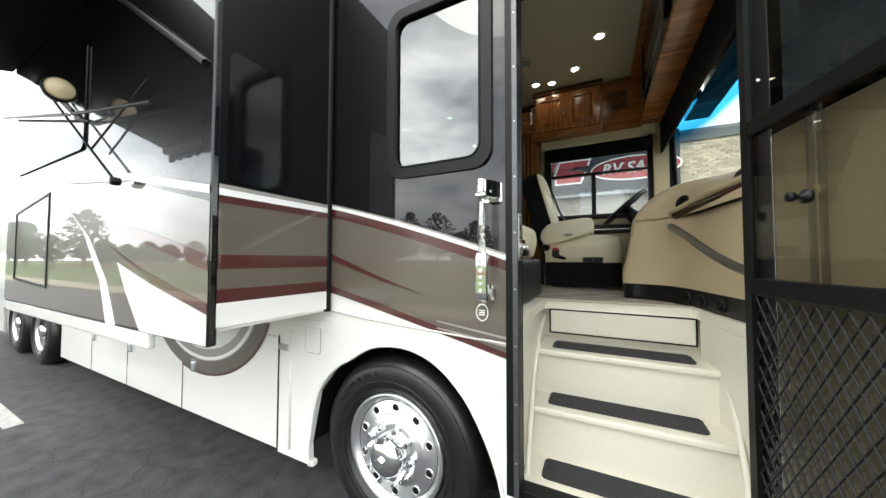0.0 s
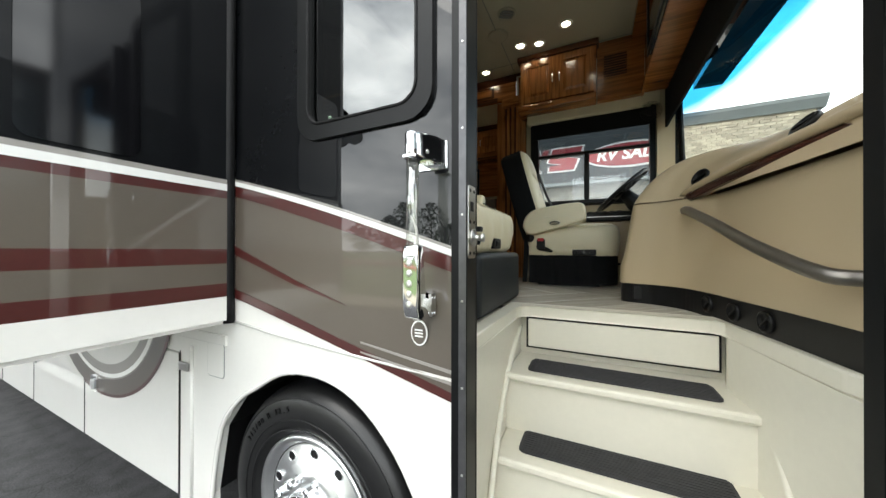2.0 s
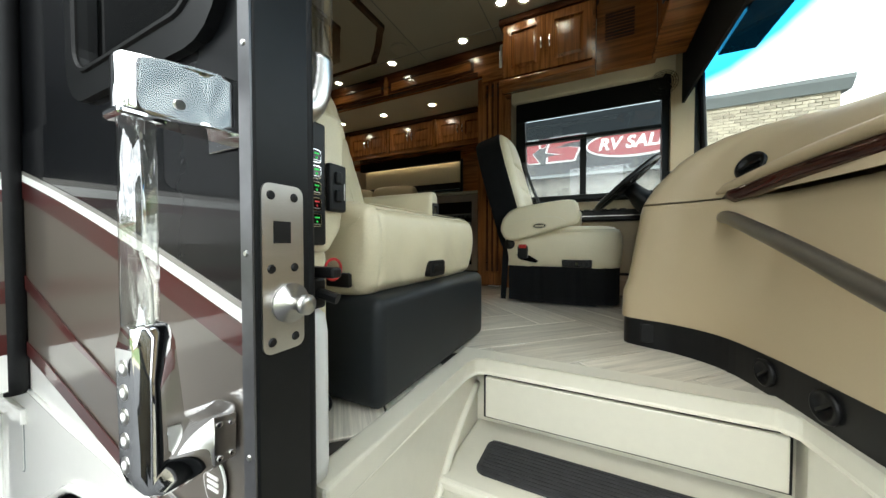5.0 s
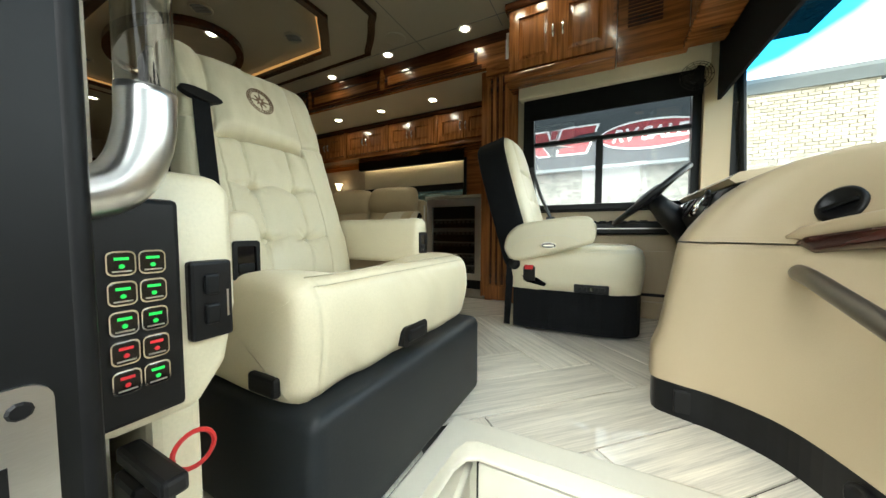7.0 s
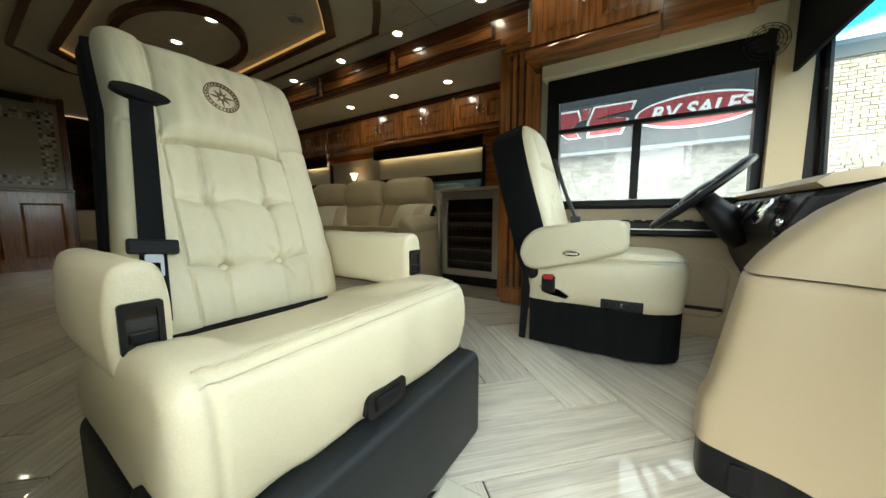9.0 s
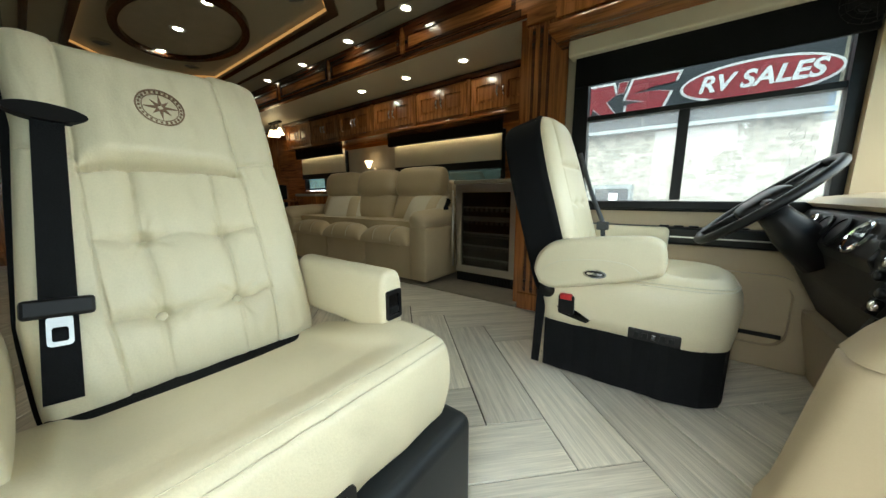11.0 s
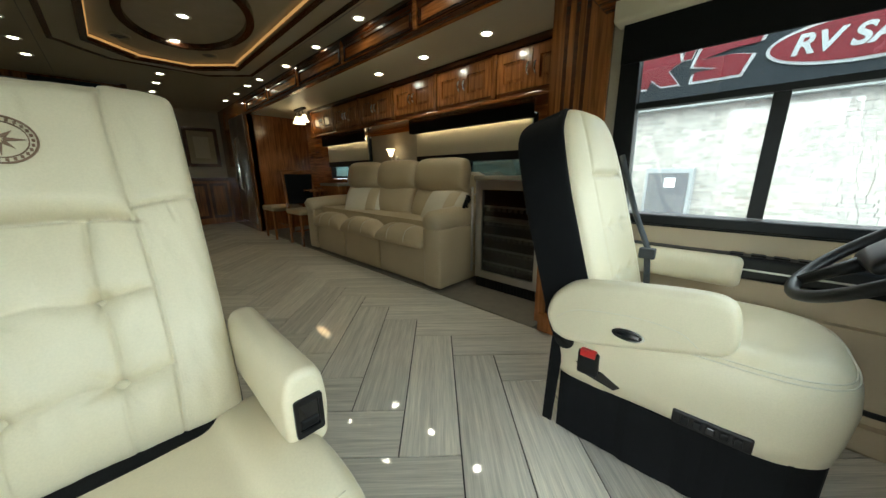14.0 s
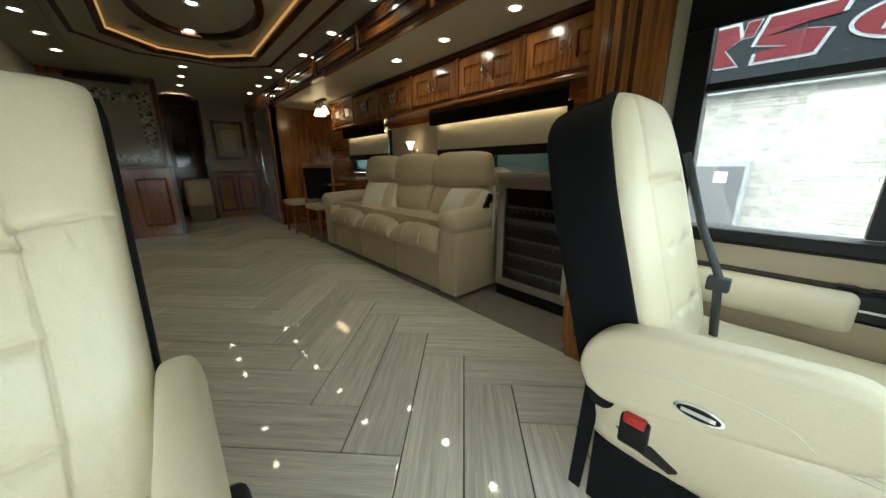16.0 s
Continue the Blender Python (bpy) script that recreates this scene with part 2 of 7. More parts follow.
LEATHER = material("cream_leather", (0.66, 0.595, 0.422), 0.38, var=0.06, scale=5, bump=0.14, bscale=260, fine=0.06)
STITCH = material("tan_stitching", (0.54, 0.48, 0.34), 0.6, var=0.12, scale=60)
PIPING = material("cream_piping", (0.62, 0.58, 0.45), 0.4, var=0.05)
VINYL = material("charcoal_vinyl", (0.0125, 0.0155, 0.018), 0.46, spec=0.3, var=0.15, scale=8, bump=0.10, bscale=260)
CLOTH = material("black_fabric", (0.0065, 0.007, 0.008), 0.85, spec=0.15, var=0.2, scale=14, bump=0.3, bscale=300)
SOFA = material("tan_leather", (0.50, 0.405, 0.255), 0.42, var=0.07, scale=4, bump=0.1, bscale=240)
PALECLOTH = material("ivory_cloth", (0.62, 0.57, 0.45), 0.8, var=0.06, bump=0.25, bscale=260)
EMBROIDERY = material("brown_embroidery", (0.20, 0.12, 0.07), 0.7, var=0.15, bump=0.3, bscale=500)
DASH = material("tan_moulded_plastic", (0.47, 0.375, 0.24), 0.5, var=0.03, scale=3, bump=0.08, bscale=420)
GELCOAT = material("cream_gelcoat", (0.69, 0.66, 0.555), 0.33, var=0.03, scale=3, fine=0.06)
MAT = material("ribbed_black_rubber_mat", (0.030, 0.030, 0.033), 0.65, var=0.2, scale=20)
AMBERGLASS = material("amber_lens", (0.55, 0.45, 0.28), 0.2, var=0.1)
BLACKPLASTIC = material("black_plastic", (0.006, 0.006, 0.0065), 0.4, spec=0.25, var=0.2, scale=14)
WOOD = wood_material("cherry_wood", (0.105, 0.034, 0.009), (0.40, 0.150, 0.042), along="x")
WOODV = wood_material("cherry_wood_upright", (0.105, 0.034, 0.009), (0.40, 0.150, 0.042), along="z")
WOODD = wood_material("dark_walnut_moulding", (0.030, 0.009, 0.004), (0.095, 0.030, 0.010), along="x")
BURL = wood_material("dark_burl_trim", (0.018, 0.006, 0.005), (0.075, 0.022, 0.016), rough=0.12, along="y", scale=0.5)
# One cream vinyl; lamplight and dimness are put into its two tones.
CEIL_LIT = material("cream_ceiling_vinyl_lit", (0.62, 0.60, 0.485), 0.45, var=0.03, scale=2, bump=0.05, bscale=200)
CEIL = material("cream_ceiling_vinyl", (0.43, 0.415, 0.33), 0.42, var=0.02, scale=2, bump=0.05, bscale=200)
WALLPAPER = material("taupe_wallcovering", (0.42, 0.38, 0.30), 0.7, var=0.12, scale=9, bump=0.2, bscale=120)
TILE = tile_material()
GROUT = material("grey_grout", (0.045, 0.042, 0.038), 0.8, var=0.15, scale=30)
CARPET = material("taupe_carpet", (0.24, 0.21, 0.165), 0.95, var=0.15, scale=20, bump=0.6, bscale=260)
VEILED = veiled_glass_material("veiled_window_glass", (0.92, 0.95, 0.94), 0.075)
UPPERTINT = glass_material("tinted_upper_glass", (0.50, 0.54, 0.55), base=0.05)
TINTED = glass_material("tinted_side_glass", (0.17, 0.22, 0.215), base=0.16)
SMOKED = glass_material("smoked_glass", (0.62, 0.63, 0.63))
PLEXI = glass_material("clear_plexi", (0.73, 0.73, 0.71))
WINDSCREEN = windscreen_material()
SCREEN = material("black_screen", (0.004, 0.004, 0.005), 0.08, var=0.1)
BLIND = material("cream_blind_cloth", (0.62, 0.57, 0.44), 0.8, var=0.03, bump=0.15, bscale=300)
STONE = piece_material("pale_split_stone", (0.36, 0.335, 0.29), 0.85, 0.72, 1.2, bump=0.5, scale=14)
BRICK = piece_material("buff_brick", (0.43, 0.38, 0.29), 0.85, 0.75, 1.15)
MORTAR = material("mortar", (0.34, 0.32, 0.275), 0.9, var=0.15, bump=0.3)
FASCIA = material("charcoal_metal_fascia", (0.018, 0.023, 0.028), 0.5, var=0.15, scale=3)
CORNICE = material("grey_green_cornice", (0.20, 0.22, 0.22), 0.6, var=0.08)
RED = material("red_sign_face", (0.27, 0.012, 0.020), 0.4, var=0.08)
SIGNWHITE = material("white_sign_face", (0.80, 0.80, 0.78), 0.4, var=0.03)
MOSAIC = piece_material("glass_mosaic", (0.26, 0.24, 0.18), 0.15, 0.06, 1.7, bump=0.05)
PANELBEIGE = material("beige_backsplash", (0.24, 0.21, 0.155), 0.25, var=0.08, scale=4)
PARCHMENT = material("parchment_print", (0.42, 0.36, 0.24), 0.7, var=0.2, scale=6)
LAMP = glow_material("warm_lamp", (1.0, 0.92, 0.70), 8.0)
LAMPSLIDE = glow_material("slide_out_lamp", (1.0, 0.93, 0.74), 30.0)
LAMPFRONT = glow_material("bright_warm_lamp", (1.0, 0.93, 0.72), 14.0)
SHADEGLOW = glow_material("frosted_lamp_glass", (1.0, 0.76, 0.45), 1.3)
COVE = glow_material("cove_strip", (1.0, 0.52, 0.18), 0.12)
BLINDSTRIP = glow_material("valance_strip", (1.0, 0.78, 0.48), 4.0)
GREENLED = glow_material("green_legend", (0.02, 0.6, 0.08), 0.2)
REDLED = glow_material("red_legend", (0.6, 0.02, 0.03), 0.09)
REDPLASTIC = material("red_plastic", (0.45, 0.02, 0.02), 0.35, var=0.1)


# ---- building helpers ----
def part(name, bm, mat, parent=None, label="", smooth=False, at=None):
    """Links a bmesh as one mesh object, under a thing or a part."""
    me = bpy.data.meshes.new(name)
    bmesh.ops.recalc_face_normals(bm, faces=bm.faces)
    bm.to_mesh(me)
    bm.free()
    me.materials.append(mat)
    if smooth:
        for p in me.polygons:
            p.use_smooth = True
    ob = new(name, me)
    if parent is not None:
        ob.parent = parent
    if at is not None:
        ob.matrix_basis = at
    if label:
        ob["label"] = label
    return ob


def thing(name, label, category, at=None, group="", kind=""):
    ob = new(name)
    ob.empty_display_size = 0.1
    if at is not None:
        ob.matrix_basis = at if isinstance(at, Matrix) else pose(*at)
    return tagged(ob, label, category, group, kind)


def box(x0, x1, y0, y1, z0, z1, r=0.0, seg=2, bm=None):
    """A box, its edges rounded by r."""
    bm = bm or bmesh.new()
    made = bmesh.ops.create_cube(bm, size=1)["verts"]
    for v in made:
        v.co = Vector(((x0 + x1) / 2 + v.co.x * (x1 - x0), (y0 + y1) / 2 + v.co.y * (y1 - y0), (z0 + z1) / 2 + v.co.z * (z1 - z0)))
    if r > 0:
        edges = list({e for v in made for e in v.link_edges})
        bmesh.ops.bevel(bm, geom=edges, offset=min(r, 0.49 * min(abs(x1 - x0), abs(y1 - y0), abs(z1 - z0))), segments=seg, affect="EDGES", profile=0.5)
    return bm


def prism(points, axis, a, b, bm=None, r=0.0):
    """A polygon given in the two other axes, pushed from a to b along an axis."""
    bm = bm or bmesh.new()
    put = {"x": lambda p, d: (d, p[0], p[1]), "y": lambda p, d: (p[0], d, p[1]), "z": lambda p, d: (p[0], p[1], d)}[axis]
    lo = [bm.verts.new(put(p, a)) for p in points]
    hi = [bm.verts.new(put(p, b)) for p in points]
    n = len(points)
    faces = [bm.faces.new(lo), bm.faces.new(hi)]
    for i in range(n):
        faces.append(bm.faces.new((lo[i], lo[(i + 1) % n], hi[(i + 1) % n], hi[i])))
    if r > 0:
        bmesh.ops.bevel(bm, geom=list({e for f in faces for e in f.edges}), offset=r, segments=2, affect="EDGES", profile=0.5)
    return bm


def ring(outer, inner, axis, a, b, bm=None):
    """A frame between two outlines with the same number of points."""
    bm = bm or bmesh.new()
    put = {"x": lambda p, d: (d, p[0], p[1]), "y": lambda p, d: (p[0], d, p[1]), "z": lambda p, d: (p[0], p[1], d)}[axis]
    n = len(outer)
    v = [[bm.verts.new(put(p, d)) for p in o] for o in (outer, inner) for d in (a, b)]
    oa, ob_, ia, ib = v
    for i in range(n):
        j = (i + 1) % n
        bm.faces.new((oa[i], oa[j], ia[j], ia[i]))
        bm.faces.new((ob_[i], ob_[j], ib[j], ib[i]))
        bm.faces.new((oa[i], oa[j], ob_[j], ob_[i]))
        bm.faces.new((ia[i], ia[j], ib[j], ib[i]))
    return bm


def rrect(x0, x1, y0, y1, r, seg=5):
    """The outline of a rectangle with round corners."""
    out = []
    for cx, cy, a0 in ((x1 - r, y1 - r, 0), (x0 + r, y1 - r, 90), (x0 + r, y0 + r, 180), (x1 - r, y0 + r, 270)):
        for i in range(seg + 1):
            a = radians(a0 + 90 * i / seg)
            out.append((cx + r * math.cos(a), cy + r * math.sin(a)))
    return out


def oval(cx, cy, rx, ry, n=32):
    return [(cx + rx * math.cos(2 * math.pi * i / n), cy + ry * math.sin(2 * math.pi * i / n)) for i in range(n)]


def tube(points, radius, sides=12, bm=None, closed=False):
    """A round bar along points; radius is one number or one for each point."""
    bm = bm or bmesh.new()
    pts = [Vector(p) for p in points]
    n = len(pts)
    rings, side = [], None
    for i, p in enumerate(pts):
        t = (pts[(i + 1) % n] - pts[i - 1]) if closed else (pts[min(i + 1, n - 1)] - pts[max(i - 1, 0)])
        t.normalize()
        if side is None:
            side = t.orthogonal().normalized()
        side = (side - t * side.dot(t)).normalized()
        up = t.cross(side)
        r = radius[i] if isinstance(radius, (list, tuple)) else radius
        rings.append([bm.verts.new(p + (side * math.cos(2 * math.pi * k / sides) + up * math.sin(2 * math.pi * k / sides)) * r) for k in range(sides)])
    for i in range(n if closed else n - 1):
        a, b = rings[i], rings[(i + 1) % n]
        for k in range(sides):
            bm.faces.new((a[k], a[(k + 1) % sides], b[(k + 1) % sides], b[k]))
    if not closed:
        bm.faces.new(rings[0])
        bm.faces.new(rings[-1])
    return bm


def arc(points, steps=8):
    """A smooth curve through points (Catmull-Rom)."""
    p = [Vector(q) for q in points]
    p = [p[0] * 2 - p[1]] + p + [p[-1] * 2 - p[-2]]
    out = []
    for i in range(1, len(p) - 2):
        for s in range(steps):
            t = s / steps
            out.append(0.5 * ((2 * p[i]) + (p[i + 1] - p[i - 1]) * t + (2 * p[i - 1] - 5 * p[i] + 4 * p[i + 1] - p[i + 2]) * t * t + (3 * p[i] - p[i - 1] - 3 * p[i + 1] + p[i + 2]) * t ** 3))
    out.append(p[-2])
    return out


def lathe(profile, axis, centre, sides=40, bm=None):
    """A turned shape: profile of (radius, along) round an axis through centre."""
    bm = bm or bmesh.new()
    c = Vector(centre)
    e = {"x": (Vector((0, 1, 0)), Vector((0, 0, 1)), Vector((1, 0, 0))), "y": (Vector((0, 0, 1)), Vector((1, 0, 0)), Vector((0, 1, 0))),
         "z": (Vector((1, 0, 0)), Vector((0, 1, 0)), Vector((0, 0, 1)))}[axis]
    rows = []
    for r, d in profile:
        rows.append([bm.verts.new(c + e[2] * d + (e[0] * math.cos(2 * math.pi * k / sides) + e[1] * math.sin(2 * math.pi * k / sides)) * max(r, 0.0004)) for k in range(sides)])
    for a, b in zip(rows, rows[1:]):
        for k in range(sides):
            bm.faces.new((a[k], a[(k + 1) % sides], b[(k + 1) % sides], b[k]))
    bm.faces.new(rows[0])
    bm.faces.new(rows[-1])
    return bm


def pad(width, height, depth, dent=None, power=5.0, nu=36, nv=36, waist=None, back=0.0, bend=None):
    """An upholstered pad: x across, y up from 0, z out of its face. dent(u, v) is taken off the face; waist(v) scales the width; bend(v) moves it in z."""
    bm = bmesh.new()

    def ease(i, n):
        return math.sin((i / n - 0.5) * math.pi)

    def edge(a):
        return max(0.0, 1 - abs(a) ** power) ** (1 / power)

    front, rear = [], []
    for j in range(nv + 1):
        b = ease(j, nv)
        fr, rr = [], []
        for i in range(nu + 1):
            a = ease(i, nu)
            w = width / 2 * (waist((b + 1) / 2) if waist else 1.0)
            inx, iny = 1 - 0.04 * (1 - edge(b)), 1 - 0.04 * (1 - edge(a))
            z = depth * edge(a) * edge(b)
            if dent:
                z -= dent(a, (b + 1) / 2) * min(1, edge(a) * edge(b) * 1.2)
            k = bend((b + 1) / 2) if bend else 0.0
            fr.append(bm.verts.new((a * w * inx, (b * iny + 1) / 2 * height, z + k)))
            rr.append(bm.verts.new((a * w * inx, (b * iny + 1) / 2 * height, k - back * edge(a) * edge(b) - 0.0005)))
        front.append(fr)
        rear.append(rr)
    for j in range(nv):
        for i in range(nu):
            bm.faces.new((front[j][i], front[j][i + 1], front[j + 1][i + 1], front[j + 1][i]))
            bm.faces.new((rear[j][i], rear[j + 1][i], rear[j + 1][i + 1], rear[j][i + 1]))
    bmesh.ops.remove_doubles(bm, verts=bm.verts, dist=0.0008)
    return bm


def offset(outline, d):
    """Moves a closed outline inwards by d."""
    n = len(outline)
    area = sum(outline[i][0] * outline[(i + 1) % n][1] - outline[(i + 1) % n][0] * outline[i][1] for i in range(n))
    s = 1 if area > 0 else -1
    out = []
    for i in range(n):
        t = Vector(outline[(i + 1) % n]) - Vector(outline[i - 1])
        t.normalize()
        out.append((outline[i][0] - s * t.y * d, outline[i][1] + s * t.x * d))
    return out


def smooth_loop(points, steps=4):
    """A closed outline rounded through its points."""
    n = len(points)
    p = [Vector(q) for q in points]
    out = []
    for i in range(n):
        a, b, c, d = p[i - 1], p[i], p[(i + 1) % n], p[(i + 2) % n]
        for k in range(steps):
            t = k / steps
            q = 0.5 * ((2 * b) + (c - a) * t + (2 * a - 5 * b + 4 * c - d) * t * t + (3 * b - a - 3 * c + d) * t ** 3)
            out.append((q.x, q.y))
    return out


def loft(outline, axis, c0, c1, r, n=26, wrinkle=0.0, shape=None, freq=7.0):
    """A padded body: an outline carried from c0 to c1 with ends rounded by r, softly wrinkled. shape(a, b, s) may move a point."""
    put = {"x": lambda p, d: (d, p[0], p[1]), "y": lambda p, d: (p[0], d, p[1]), "z": lambda p, d: (p[0], p[1], d)}[axis]
    bm = bmesh.new()
    ends = [r * (1 - math.cos(math.pi / 2 * k / 5)) for k in range(6)]
    span = c1 - c0
    at = [c0 + e for e in ends] + [c0 + r + (span - 2 * r) * k / n for k in range(1, n)] + [c1 - e for e in reversed(ends)]
    rows = []
    for c in at:
        d = min(c - c0, c1 - c)
        inset = r - math.sqrt(max(0.0, r * r - (r - min(d, r)) ** 2))
        o = offset(outline, inset) if inset > 1e-6 else outline
        if shape:
            o = [shape(a, b, (c - c0) / span) for a, b in o]
        rows.append([Vector(put(p, c)) for p in o])
    m = len(outline)
    vs = []
    for row in rows:
        cen = sum(row, Vector()) / m
        vr = []
        for v in row:
            if wrinkle:
                k = noise.noise(v * freq) + 0.5 * noise.noise(v * freq * 2.7)
                v = v + (v - cen).normalized() * wrinkle * k
            vr.append(bm.verts.new(v))
        vs.append(vr)
    for a, b in zip(vs, vs[1:]):
        for i in range(m):
            bm.faces.new((a[i], a[(i + 1) % m], b[(i + 1) % m], b[i]))
    for row in (vs[0], vs[-1]):
        cen = bm.verts.new(sum((v.co for v in row), Vector()) / m)
        for i in range(m):
            bm.faces.new((row[i], row[(i + 1) % m], cen))
    return bm


def stack(outline, levels, dish=0.0, wrinkle=0.0, freq=6.0):
    """A padded body from levels of (z, inset) of one outline, closed by a dished top."""
    bm = bmesh.new()
    vs = []
    for z, d in levels:
        row = []
        for x, y in offset(outline, d):
            v = Vector((x, y, z))
            if wrinkle:
                k = wrinkle * noise.noise(v * freq)
                v += Vector((k, k, k))
            row.append(bm.verts.new(v))
        vs.append(row)
    m = len(outline)
    cen = sum((v.co for v in vs[-1]), Vector()) / m
    top = vs[-1]
    for f in (0.75, 0.5, 0.25):
        row = []
        for v in top:
            q = cen.lerp(v.co, f)
            q.z = v.co.z - dish * (1 - f * f) + wrinkle * noise.noise(q * freq * 1.6)
            row.append(bm.verts.new(q))
        vs.append(row)
    for a, b in zip(vs, vs[1:]):
        for i in range(m):
            bm.faces.new((a[i], a[(i + 1) % m], b[(i + 1) % m], b[i]))
    c = bm.verts.new((cen.x, cen.y, cen.z - dish))
    for i in range(m):
        bm.faces.new((vs[-1][i], vs[-1][(i + 1) % m], c))
    bm.faces.new(vs[0])
    return bm


def gauss(d, s):
    return math.exp(-(d / s) ** 2)


def words(name, text, size, mat, at, parent=None, depth=0.004, slant=0.0, bold=0.0):
    """Flat letters as a mesh."""
    cu = bpy.data.curves.new(name, "FONT")
    cu.body, cu.size, cu.extrude, cu.align_x, cu.align_y = text, size, depth, "CENTER", "CENTER"
    cu.shear, cu.offset = slant, bold
    tmp = bpy.data.objects.new(name, cu)
    me = bpy.data.meshes.new_from_object(tmp)
    bpy.data.objects.remove(tmp)
    bpy.data.curves.remove(cu)
    me.materials.clear()
    me.materials.append(mat)
    ob = new(name, me)
    ob.parent = parent
    ob.matrix_basis = at
    return ob


def setting(name, bm, mat, label, category, smooth=False):
    return tagged(part(name, bm, mat, None, label, smooth), label, category, kind="structure")

# ---- setting: ground ----
GY, FZ, CZ = 1.425, 1.31, 3.48          # near side wall, floor, ceiling
ground = setting("ground", box(-400, 400, -400, 400, -0.3, 0.0), ASPHALT, "dark cracked asphalt of a sales lot", "ground")
setting("parking_line", box(-7.0, -4.95, 0.78, 0.90, 0.001, 0.006), LINEPAINT, "worn white parking line on asphalt", "parking line")
setting("gravel_verge", box(-120, 60, -6.2, -4.6, 0.001, 0.03), SAND, "pale gravel verge beside the lot", "verge")
setting("mulch_bed", box(-120, 60, -30, -22, 0.001, 0.25), BARK, "red mulch strip beside the grass", "flower bed")
setting("lawn", box(-300, 200, -120, -6.2, 0.001, 0.05), GRASS, "green lawn across the lot", "lawn")

# ---- setting: motorhome shell ----
wall_near = thing("wall_near", "glossy painted side wall of a motorhome", "wall", kind="structure")
ARCH = [(-1.665, 0.27), (-1.675, 0.40), (-1.60, 0.74), (-1.46, 0.91), (-1.338, 0.985), (-1.18, 1.075), (-1.012, 1.105), (-0.868, 1.09), (-0.732, 1.03), (-0.60, 0.91), (-0.50, 0.75), (-0.43, 0.58), (-0.40, 0.42), (-0.40, 0.27)]
DX0, DX1, DZ0, DZ1 = -0.345, 0.505, 0.55, 2.86
T = 0.032
# lower skirt, rear of the wheel and round the arch, up to z = 1.18
part("lower_panel", prism([(-1.98, 0.27)] + ARCH[:1] + ARCH[1:7] + [(-1.012, 1.40), (-1.98, 1.40)], "y", GY, GY + T), WHITE, wall_near, "white lower body panel")
part("lower_panel", prism(ARCH[6:] + [(DX0, 0.27), (DX0, 1.40), (-1.012, 1.40)], "y", GY, GY + T), WHITE, wall_near, "white panel round the wheel arch")
part("upper_panel", prism([(-1.98, 1.40), (DX0, 1.40), (DX0, 2.02), (-1.98, 2.02)], "y", GY, GY + T), WHITE, wall_near)
part("upper_panel", box(-1.98, -1.075, GY, GY + T, 2.02, 3.75), BLACK, wall_near, "gloss black upper panel")
part("upper_panel", box(-0.455, DX0, GY, GY + T, 2.02, 3.75), BLACK, wall_near)
part("upper_panel", box(-1.075, -0.455, GY, GY + T, 2.99, 3.75), BLACK, wall_near)
part("upper_panel", box(DX0, DX1, GY, GY + T, DZ1, 3.75), BLACK, wall_near)
part("front_panel", box(DX1, 0.95, GY, GY + T, 0.27, 2.0), WHITE, wall_near)
part("front_panel", box(DX1, 0.95, GY, GY + T, 2.0, 3.75), BLACK, wall_near)
part("sill_panel", box(DX0, DX1, GY, GY + T, 0.27, DZ0), WHITE, wall_near)
part("window_corner", ring([(-1.075, 2.02), (-0.455, 2.02), (-0.455, 2.99), (-1.075, 2.99)], [(-1.03, 2.075), (-0.50, 2.075), (-0.50, 2.94), (-1.03, 2.94)], "y", GY, GY + T), BLACK, wall_near)
# paint scheme on the forward wall
def paint(points, mat, lift, label=""):
    part("paint_panel", prism(points, "y", GY - lift, GY - lift + 0.002), mat, wall_near, label)


def sweep(x):
    """Height of the falling beltline along the wall."""
    s = min(1.0, max(0.0, (x + 1.5) / 1.15))
    return 1.945 - 0.335 * (0.80 * s + 0.19 * s * s)


XS = [-1.5 + 1.155 * i / 10 for i in range(11)]
def band(f0, f1, mat, lift, xs=XS, label=""):
    paint([(x, f0(x)) for x in xs] + [(x, f1(x)) for x in reversed(xs)], mat, lift, label)


def low(x):
    """Upper edge of the white skirt along the wall."""
    s = (x + 1.5) / 1.155
    return 1.385 - 0.26 * s ** 1.05


band(low, lambda x: sweep(x) - 0.09, TAUPE, 0.003, label="taupe metallic paint field")
band(lambda x: sweep(x) - 0.10, lambda x: sweep(x) - 0.051, MAROON, 0.006, label="maroon pinstripe")
band(lambda x: sweep(x) - 0.050, lambda x: sweep(x) - 0.030, SIGNWHITE, 0.006, label="white pinstripe")
band(lambda x: sweep(x) - 0.029, lambda x: sweep(x) - 0.019, SILVER, 0.006, label="grey pinstripe")
band(lambda x: sweep(x) - 0.019, lambda x: 2.03, BLACK, 0.004)
band(lambda x: low(x) - 0.012, lambda x: low(x) + 0.030 - 0.012 * (x + 1.5), MAROON, 0.007, label="maroon lower pinstripe")
paint([(-1.5, 1.615), (-1.5, 1.575), (-1.1, 1.455), (-0.815, 1.39), (-1.1, 1.475)], MAROON, 0.007, "maroon dart")
for dz in (0.0, 0.035):
    paint([(-0.75, 1.268 - dz), (-0.345, 1.218 - dz), (-0.345, 1.206 - dz), (-0.75, 1.262 - dz)], SILVER, 0.009, "thin grey pinstripe")
